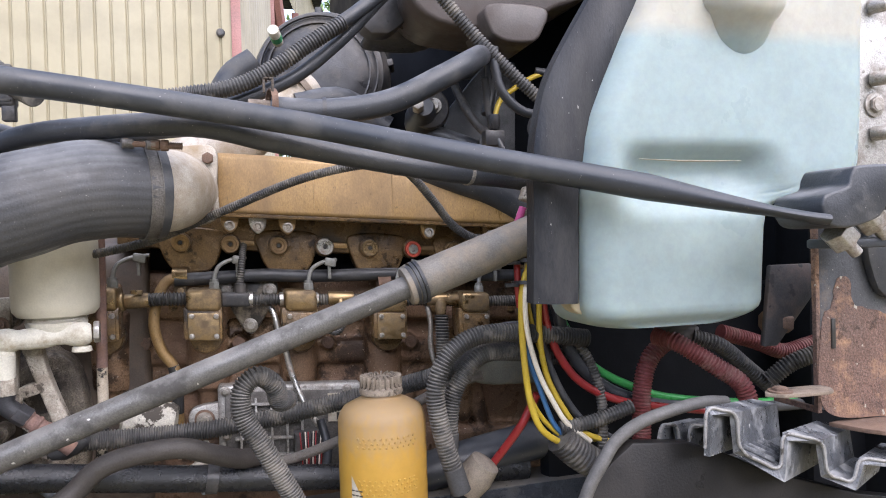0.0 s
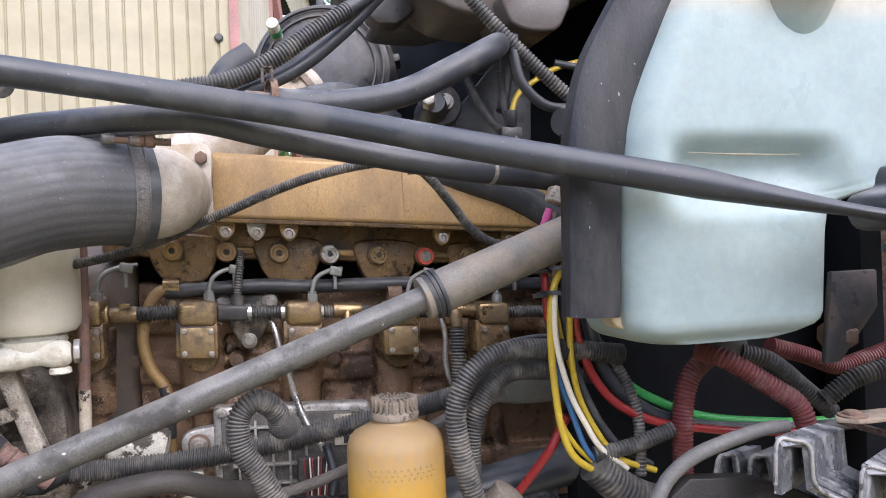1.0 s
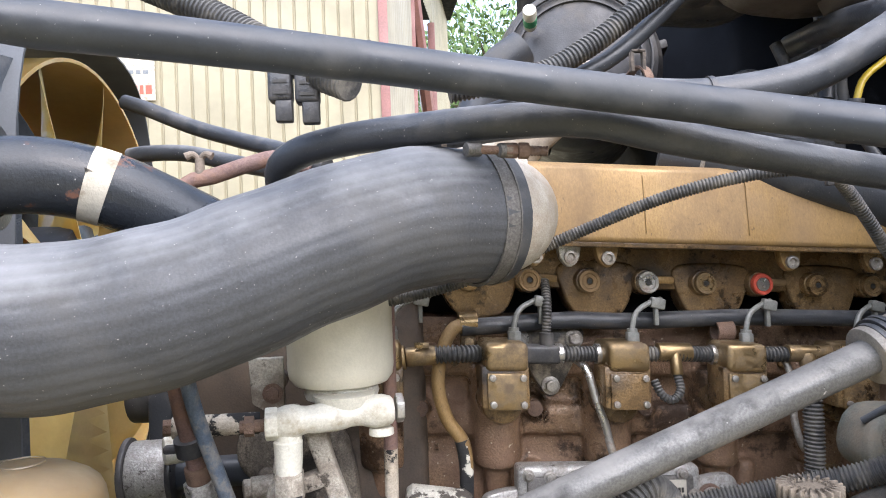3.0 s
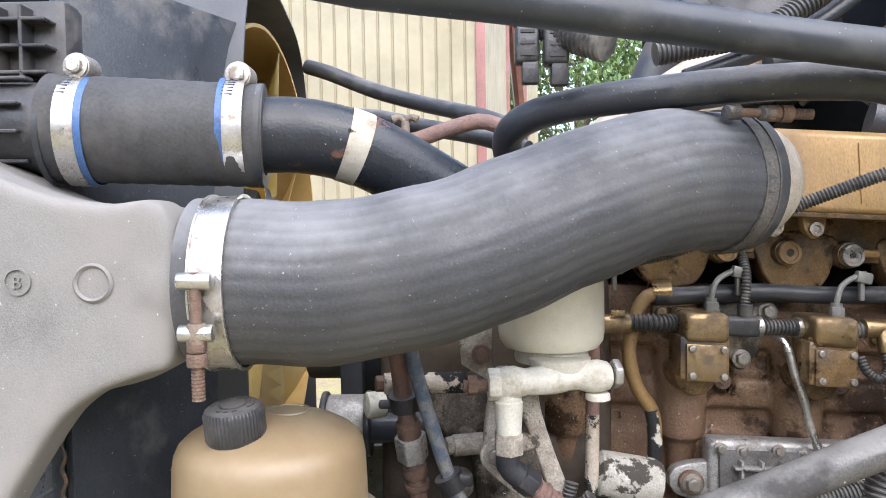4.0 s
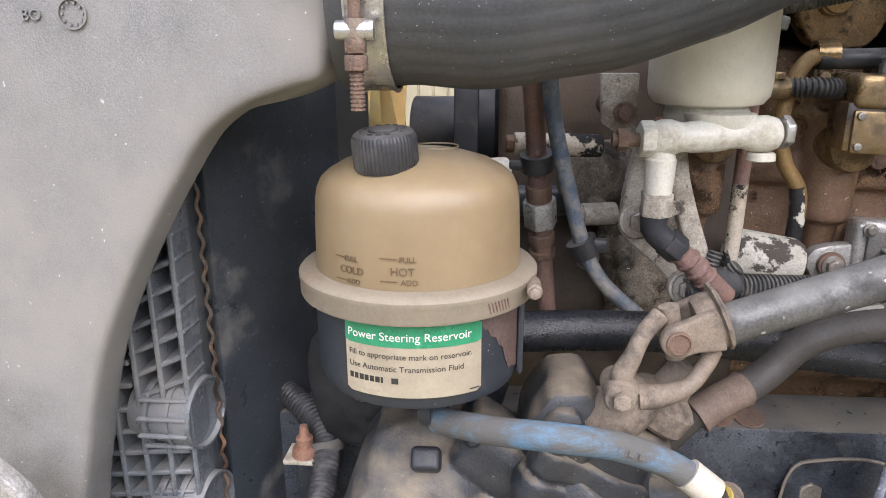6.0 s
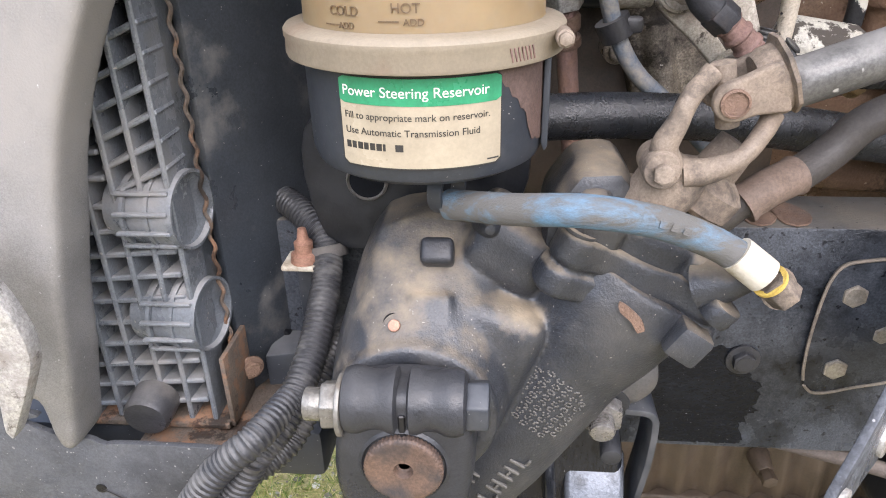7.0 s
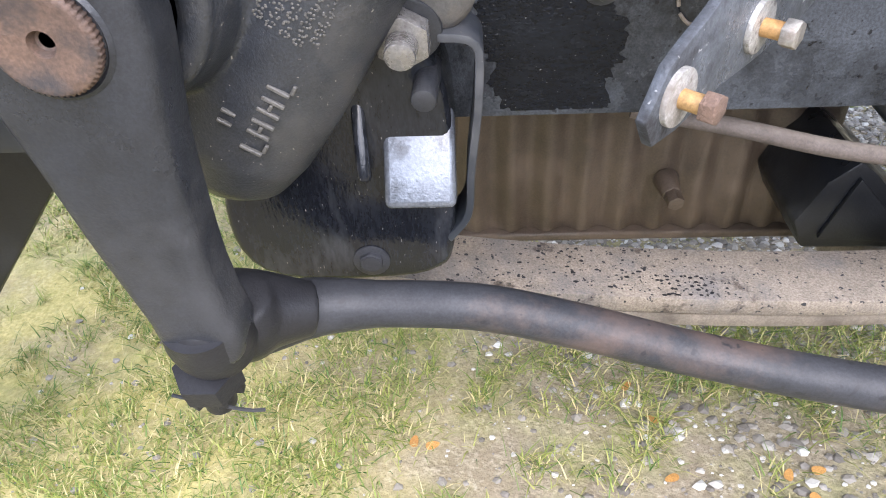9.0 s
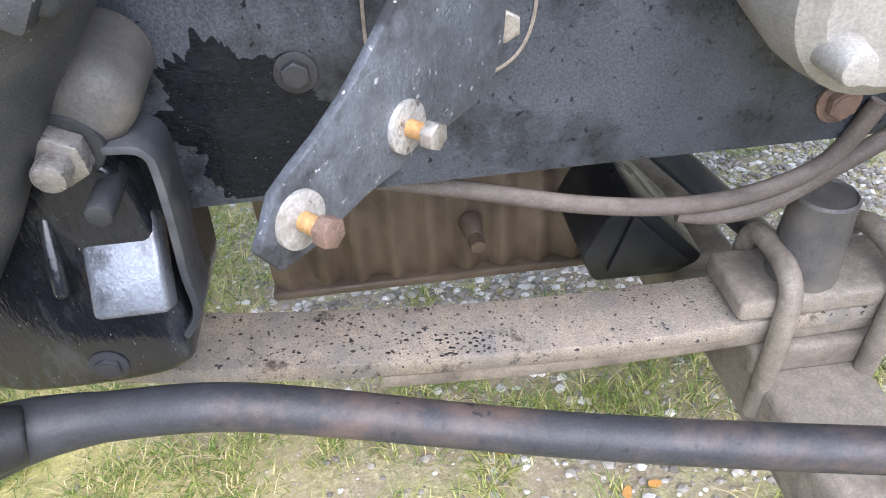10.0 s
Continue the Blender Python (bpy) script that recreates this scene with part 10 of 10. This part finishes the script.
def folded(bm, line, y0, y1, shift, back_drop, thick):
    """A folded sheet: the profile at its front edge, carried back and slightly down, with thickness."""
    t = bmesh.new()
    front = [t.verts.new((x, y0, z)) for x, z in line]
    back = [t.verts.new((x + shift, y1, z + back_drop)) for x, z in line]
    for k in range(len(line) - 1):
        t.faces.new((front[k], front[k + 1], back[k + 1], back[k]))
    bevel(t, [e for e in t.edges if e.calc_face_angle(0) > 0.5], 0.008, 4)
    bmesh.ops.recalc_face_normals(t, faces=t.faces)
    bmesh.ops.solidify(t, geom=t.faces[:], thickness=thick)
    add(bm, t)


worn_lip = surface("worn_lip", (0.26, 0.255, 0.245), 0.5, second=(0.12, 0.12, 0.12), scale=60, bump=0.1, stain=0.4, stain_scale=60)
arch_black = surface("arch_black", (0.008, 0.008, 0.009), 0.45, second=(0.016, 0.015, 0.014), scale=8, dirt=(0.032, 0.028, 0.024), dirt_amount=0.22, dirt_scale=6, edge=4.0, bump=0.15, spec=0.3)
bm = B()
folded(bm, small, 0.962, 1.02, 0.085, -0.014, 0.004)
part("small_steps", bm, fender_plastic, fen)
bm = B()
folded(bm, large, 0.878, 0.985, 0.155, -0.027, 0.007)
part("large_steps", bm, fender_plastic, fen)
for prof, y_f in ((small, 0.9605), (large, 0.8765)):
    bm = B()
    rim_p = []
    for (xa, za), (xb, zb) in zip(prof, prof[1:]):
        rim_p += [(xa + (xb - xa) * q, y_f, za + (zb - za) * q) for q in (0.16, 0.5, 0.84)]
    tube(bm, rim_p, 0.0022, 8, 0.004)
    part("worn_lip", bm, worn_lip, fen, "pale worn front lip")
for k in range(5):
    bm = B()
    p = Vector((0.722 + 0.016 * k, 0.890 + 0.011 * k, 1.1945 - 0.0028 * k))
    box(bm, p, (0.052, 0.004, 0.006), 0.0015, 2, pose(0, 0, 0, 0, 27, 0))
    part("rib", bm, fender_plastic, fen)
bm = B()
arch_line = [(0.455, 1.05), (0.478, 1.12), (0.508, 1.168), (0.535, 1.195), (0.565, 1.216), (0.643, 1.208), (0.699, 1.188), (0.761, 1.158), (0.907, 1.11), (1.2, 1.05), (1.2, 0.8), (0.455, 0.8)]
prism(bm, arch_line, "y", 0.92, 0.94, 0.003)
part("arch_panel", bm, arch_black, fen, "dark wheel arch panel")
bm = B()
tube(bm, [(0.470, 0.925, 1.04), (0.485, 0.925, 1.11), (0.505, 0.925, 1.164), (0.526, 0.925, 1.196), (0.546, 0.93, 1.217), (0.578, 0.93, 1.236), (0.626, 0.935, 1.246), (0.689, 0.955, 1.247), (0.76, 1.0, 1.232)], 0.0080, 14, 0.01)
part("edge_trim", bm, surface("edge_rubber", (0.085, 0.082, 0.078), 0.65, second=(0.065, 0.063, 0.06), bump=0.1), fen, "grey rubber edge trim")
wash = thing("mount_washer", (0.755, 0.96, 1.275), "rusty flat washer and bolt on a pale plate", "bolt")
bm = B()
prism(bm, soft_outline([(0.768, 0.930), (0.785, 0.914), (0.82, 0.910), (0.862, 0.912), (0.870, 0.942), (0.82, 0.948), (0.78, 0.944)], 0.012), "z", 1.252, 1.257, 0.001)
part("plate", bm, rust_dust, wash)
bm = B()
hexbolt(bm, (0.792, 0.930, 1.257), (0, 0, 1), 0.011, 0.006)
part("bolt", bm, rusty, wash)

# yellow bottle of the steering or coolant circuit
bot = thing("fluid_bottle", (0.315, 1.25, 1.0), "amber-yellow dusty plastic fluid bottle with a ridged cap", "bottle")
bm = B()
lathe(bm, [(0.0, 0.98), (0.066, 0.982), (0.069, 0.99), (0.069, 1.195), (0.066, 1.205), (0.060, 1.214), (0.045, 1.222), (0.032, 1.228), (0.029, 1.234), (0.029, 1.240)], (0.316, 1.25, 0), (0, 0, 1), 56)
part("body", bm, bottle_dust, bot)
bm = B()
lathe(bm, [(0.0, 1.232), (0.0330, 1.233), (0.0345, 1.237), (0.0335, 1.242), (0.0270, 1.245), (0.0265, 1.256), (0.0240, 1.2585), (0.0, 1.2590)], (0.316, 1.25, 0), (0, 0, 1), 40)
dusty_cap = surface("dusty_cap", (0.25, 0.21, 0.165), 0.8, second=(0.17, 0.137, 0.105), bump=0.3, stain=0.4, stain_scale=60)
cap = part("cap", bm, dusty_cap, bot, "dusty finned screw cap")
fin = B()
box(fin, (0.0245, 0, 1.2525), (0.0170, 0.0030, 0.0195), 0.0009, 2)
fin_mesh = None
for k in range(20):
    if fin_mesh is None:
        ob = part("fin", fin, dusty_cap, cap)
        fin_mesh = ob.data
    else:
        ob = new("fin", fin_mesh)
        ob.parent = cap
        ob.matrix_parent_inverse = cap.matrix_world.inverted()
    ob.matrix_world = pose(0.316, 1.25, 0, 0, 0, 18 * k + 5)
bm = B()
for row in range(3):
    for k in range(11):
        a = -0.75 + 0.13 * k + 0.065 * (row % 2)
        lathe(bm, [(0.0022, 0.0), (0.0016, 0.0012), (0.0, 0.0015)], (0.316 + 0.0688 * math.sin(a), 1.25 - 0.0688 * math.cos(a), 1.178 - 0.0065 * row), (math.sin(a), -math.cos(a), 0), 8)
for row in range(4):
    for k in range(11):
        a = -0.75 + 0.13 * k + 0.065 * (row % 2)
        lathe(bm, [(0.0022, 0.0), (0.0016, 0.0012), (0.0, 0.0015)], (0.316 + 0.0688 * math.sin(a), 1.25 - 0.0688 * math.cos(a), 1.115 - 0.0065 * row), (math.sin(a), -math.cos(a), 0), 8)
part("raised_dots", bm, bottle_dust, bot)
bm = B()
for k in range(12):
    a0, a1 = -0.95 + 0.035 * k, -0.95 + 0.035 * (k + 1)
    f = [Vector((0.316 + 0.0694 * math.sin(a), 1.25 - 0.0694 * math.cos(a), z)) for a, z in ((a0, 1.05), (a1, 1.05), (a1, 1.118 - 0.004 * k), (a0, 1.122 - 0.004 * k))]
    bm.faces.new([bm.verts.new(v) for v in f])
part("paper_label", bm, tag_white, bot, "white printed label")
bm = B()
for row in range(6):
    for k in range(3):
        a = -0.90 + 0.10 * k
        box(bm, (0.316 + 0.0698 * math.sin(a), 1.25 - 0.0698 * math.cos(a), 1.10 - 0.007 * row), (0.005, 0.0012, 0.0016), m=pose(0, 0, 0, 0, 0, math.degrees(a)))
part("printed_bars", bm, ink, bot)

# black casting and pipes low behind the bottle
lowc = thing("lower_pipe", (0.45, 1.33, 1.05), "dusty black pipe with a pale elbow", "pipe")
bm = B()
tube(bm, [(0.38, 1.36, 1.055), (0.55, 1.36, 1.085), (0.75, 1.37, 1.11)], 0.035, 24, 0.02)
part("pipe_body", bm, black_paint, lowc)
bm = B()
lathe(bm, [(0.0, -0.03), (0.026, -0.028), (0.03, 0.0), (0.026, 0.03), (0.0, 0.035)], (0.475, 1.27, 1.075), (0.5, -0.3, 0.8), 24)
part("elbow", bm, axle_dust, lowc)

# air cleaner
ac = thing("air_cleaner", (0.335, 2.1, 1.90), "round black plastic air cleaner canister with latches", "air cleaner")
aax = Vector((-0.25, -0.95, 0.10)).normalized()
o = Vector((0.335, 2.05, 1.905))
bm = B()
lathe(bm, [(0.0, 0.08), (0.09, 0.08), (0.12, 0.07), (0.165, 0.055), (0.178, 0.03), (0.182, 0.0), (0.178, -0.02), (0.170, -0.03), (0.168, -0.35), (0.0, -0.36)], o, aax, 64)
part("canister", bm, plastic, ac)
for r in (0.10, 0.13, 0.15):
    bm = B()
    ring(bm, o + aax * 0.068, aax, r, 0.01, 0.004, 56)
    part("lid_ring", bm, plastic, ac)
for a in (0.2, 1.6, 2.9, 4.3, 5.4):
    bm = B()
    m = frame_of(aax)
    p = o + (m.to_3x3() @ Vector((math.cos(a), math.sin(a), 0))) * 0.178
    box(bm, p, (0.03, 0.02, 0.06), 0.004, 2, m @ pose(0, 0, 0, 0, 0, math.degrees(a)))
    part("latch", bm, plastic, ac)
bm = B()
cyl(bm, o + aax * 0.07 + Vector((-0.10, 0, 0.07)), o + aax * 0.13 + Vector((-0.10, 0, 0.08)), 0.014, seg=20, w=0.003)
si = part("service_indicator", bm, cream, ac)
bm = B()
cyl(bm, o + aax * 0.085 + Vector((-0.10, 0, 0.0725)), o + aax * 0.105 + Vector((-0.10, 0, 0.0755)), 0.0145, seg=20)
part("green_band", bm, green_cap, si, "green indicator band")
# pale duct behind the cover
duct = thing("turbo_duct", (0.12, 1.8, 1.68), "pale grey cast intake duct behind the engine cover", "duct")
bm = B()
tube(bm, [(-0.02, 1.78, 1.60), (0.04, 1.78, 1.655), (0.11, 1.78, 1.712), (0.20, 1.80, 1.775), (0.285, 1.82, 1.830)], lambda s: 0.085 - 0.040 * s, 32, 0.02)
part("pipe", bm, elbow_alu, duct)
bm = B()
ring(bm, (0.262, 1.812, 1.815), (0.8, 0.15, 0.55), 0.047, 0.014, 0.006, 32)
hexbolt(bm, (0.235, 1.762, 1.840), (-0.3, -0.8, 0.4), 0.010, 0.010)
part("joint", bm, rust_dust, duct, "rusty clamp round the duct end")
bm = B()
tube(bm, [(0.24, 1.75, 1.775), (0.34, 1.75, 1.79), (0.44, 1.75, 1.73)], 0.032, 20, 0.02)
part("elbow_hose", bm, rubber, duct)

# brown coolant surge tank at the top
st = thing("surge_tank", (0.65, 1.55, 1.9), "brownish translucent plastic coolant surge tank under the cowl", "coolant tank")
bm = B()
prism(bm, soft_outline([(0.440, 1.98), (0.455, 1.935), (0.50, 1.905), (0.575, 1.895), (0.62, 1.895), (0.70, 1.91), (0.75, 1.945), (0.822, 1.975), (0.90, 2.06), (0.46, 2.08)], 0.02), "y", 1.50, 1.68, 0.03, 3)
prism(bm, soft_outline([(0.590, 1.93), (0.593, 1.882), (0.608, 1.866), (0.640, 1.858), (0.686, 1.862), (0.704, 1.882), (0.712, 1.93)], 0.01), "y", 1.455, 1.60, 0.016, 3)
part("tank", bm, surface("brown_tank", (0.068, 0.056, 0.050), 0.45, second=(0.055, 0.046, 0.041), scale=10, dirt=(0.075, 0.060, 0.053), dirt_amount=0.35, bump=0.1), st)
bm = B()
prism(bm, soft_outline([(0.365, 1.92), (0.42, 1.905), (0.50, 1.975), (0.60, 2.07), (0.50, 2.10), (0.42, 1.99)], 0.02), "y", 1.60, 1.66, 0.01)
single("cowl_lip", bm, plastic, "black plastic cowl lip", "trim")

# things on the dark firewall
fw = thing("firewall_valve", (0.62, 1.75, 1.75), "dark heater valve with hoses on the firewall", "valve")
bm = B()
lathe(bm, [(0.0, 0.05), (0.022, 0.05), (0.03, 0.03), (0.03, 0.0), (0.04, -0.02), (0.04, -0.06)], (0.52, 1.72, 1.76), (-0.2, -1, 0.2), 24)
part("body", bm, black_paint, fw)
bm = B()
cyl(bm, (0.50, 1.68, 1.765), (0.49, 1.64, 1.77), 0.014, seg=6, w=0.002)
part("nut", bm, zinc, fw)
fwh = (
    ([(0.58, 1.7, 1.86), (0.60, 1.68, 1.79), (0.63, 1.66, 1.73), (0.66, 1.65, 1.70)], 0.010, loom, "black cable on the firewall"),
    ([(0.70, 1.75, 1.95), (0.69, 1.72, 1.85), (0.67, 1.70, 1.76)], 0.014, rubber, "black hose on the firewall"),
    ([(0.50, 1.80, 1.70), (0.54, 1.75, 1.72), (0.60, 1.72, 1.70), (0.64, 1.70, 1.68)], 0.02, rubber, "black hose on the firewall"),
    ([(0.651, 1.60, 1.735), (0.665, 1.60, 1.772), (0.70, 1.60, 1.80), (0.747, 1.60, 1.827), (0.816, 1.60, 1.848), (1.0, 1.60, 1.89), (1.22, 1.62, 1.90)], 0.0058, wire_yellow, "yellow wire arching off the firewall"),
    ([(0.578, 1.40, 1.83), (0.580, 1.40, 1.79), (0.592, 1.40, 1.748), (0.631, 1.40, 1.712), (0.683, 1.40, 1.706), (0.76, 1.40, 1.712)], 0.009, rubber, "grey-black wire loop at the firewall"),
    ([(0.75, 1.6, 1.84), (0.84, 1.58, 1.825), (0.95, 1.56, 1.83)], 0.008, rubber, "thin black wire on the firewall"),
    ([(0.63, 1.60, 1.82), (0.645, 1.62, 1.75), (0.66, 1.60, 1.68), (0.69, 1.58, 1.62)], 0.008, rubber, "thin black wire on the firewall"),
)
for pts, r, mt, lb in fwh:
    bm = B()
    tube(bm, pts, r, 12, 0.012)
    single("firewall_cable", bm, mt, lb, "cable", "cables on the firewall")
bm = B()
cyl(bm, (0.651, 1.60, 1.742), (0.650, 1.605, 1.71), 0.013, seg=14, w=0.002)
box(bm, (0.650, 1.61, 1.69), (0.045, 0.03, 0.035), 0.004)
single("wire_plug", bm, plastic, "black sensor plug with a yellow wire", "connector")
bm = B()
lathe(bm, [(0.0, 0.03), (0.022, 0.03), (0.026, 0.02), (0.026, -0.03), (0.02, -0.035)], (0.66, 1.35, 1.672), (-1, -0.4, 0), 24)
cyl(bm, (0.67, 1.345, 1.672), (0.73, 1.34, 1.675), 0.010, seg=14, w=0.002)
single("air_valve", bm, plastic, "round black air valve with a fitting", "valve")

# round actuator and the grey upright panel on the firewall
act = thing("heater_actuator", (0.533, 1.72, 1.73), "round grey actuator with a bolt on the firewall", "actuator")
bm = B()
lathe(bm, [(0.0, 0.022), (0.020, 0.022), (0.024, 0.010), (0.044, 0.006), (0.047, 0.0), (0.047, -0.03), (0.0, -0.032)], (0.533, 1.71, 1.772), (-0.25, -1, 0.0), 32)
part("can", bm, plastic, act)
bm = B()
hexbolt(bm, (0.540, 1.69, 1.775), (-0.25, -1, 0), 0.012, 0.010)
part("bolt", bm, zinc, act)
bm = B()
prism(bm, [(0.60, 1.55), (0.60, 1.78), (0.71, 1.91), (0.785, 1.91), (0.775, 1.55)], "y", 1.80, 1.82, 0.003)
part("back_panel", bm, cross_paint, act, "grey upright steel panel")
bm = B()
prism(bm, soft_outline([(0.39, 1.935), (0.40, 1.922), (0.52, 1.920), (0.59, 1.955), (0.60, 2.02), (0.49, 2.02)], 0.02), "y", 1.68, 1.80, 0.01)
single("cowl_duct", bm, plastic, "black plastic cowl duct behind the hose", "duct")

# steel strip with bolts beside the tank
strip = thing("cowl_strip", (1.12, 1.08, 1.7), "grey steel cowl strip with a row of bolts", "steel strip")
bm = B()
box(bm, (1.135, 1.09, 1.72), (0.10, 0.012, 0.55), 0.003)
part("plate", bm, alloy, strip)
for z in (1.835, 1.716, 1.626):
    bm = B()
    cyl(bm, (1.122, 1.083, z), (1.135, 1.060, z), 0.012, seg=18, w=0.002)
    part("stud", bm, zinc, strip)
bm = B()
hexbolt(bm, (1.128, 1.083, 1.674), (0, -1, 0), 0.014, 0.01)
part("bolt", bm, zinc, strip)
# cab side panel, closing the bay on the right; near-black stands for shade
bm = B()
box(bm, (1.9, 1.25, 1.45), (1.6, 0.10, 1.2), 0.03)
single("cab_panel", bm, cavity_shade, "lower cab panel behind the post, shade painted near-black", "panel", kind="structure")
# splash panel, as black as the shade under the tank
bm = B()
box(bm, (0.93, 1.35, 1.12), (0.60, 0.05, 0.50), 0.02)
single("splash_panel", bm, cavity_shade, "splash panel beneath the washer tank, shade painted near-black", "panel", kind="structure")
# cowl and its shelf, bay shade painted into both
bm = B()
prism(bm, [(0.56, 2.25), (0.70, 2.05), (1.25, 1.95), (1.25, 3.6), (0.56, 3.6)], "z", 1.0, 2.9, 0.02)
single("cab_cowl", bm, cavity_shade, "cab cowl at the far side of the bay, shade painted near-black", "panel", kind="structure")
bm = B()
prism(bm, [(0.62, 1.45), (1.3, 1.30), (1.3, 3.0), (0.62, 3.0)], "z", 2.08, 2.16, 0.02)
single("cowl_shelf", bm, cavity_shade, "underside of the cab cowl, shade painted near-black", "panel", kind="structure")

# small drain cock on the rusty line
cock = thing("drain_cock", (-0.352, 1.492, 1.630), "small rusty brass drain cock on a coolant line", "valve")
bm = B()
cyl(bm, (-0.352, 1.497, 1.625), (-0.352, 1.497, 1.655), 0.006, seg=14, w=0.001)
part("stem", bm, rust_dust, cock)
for s_ in (-1, 1):
    bm = B()
    tube(bm, [(-0.352, 1.497, 1.653), (-0.352 + s_ * 0.008, 1.495, 1.660), (-0.352 + s_ * 0.017, 1.494, 1.657)], lambda s: 0.0035 + 0.002 * s, 10, 0.003)
    part("wing", bm, rust_dust, cock)

# grey upright flange with bolts beyond the washer tank
fl = thing("cowl_flange", (1.20, 1.15, 1.57), "dusty grey steel cowl flange with a row of bolts", "bracket")
bm = B()
prism(bm, soft_outline([(1.170, 1.565), (1.30, 1.565), (1.30, 1.97), (1.176, 1.97)], 0.006), "y", 1.14, 1.15, 0.002)
part("plate", bm, stop_steel, fl)
for x_, z_, r_ in ((1.202, 1.852, 0.008), (1.200, 1.728, 0.009), (1.193, 1.688, 0.013), (1.191, 1.632, 0.009), (1.193, 1.581, 0.010)):
    bm = B()
    hexbolt(bm, (x_, 1.14, z_), (0, -1, 0), r_, 0.012)
    part("bolt", bm, stop_steel, fl)
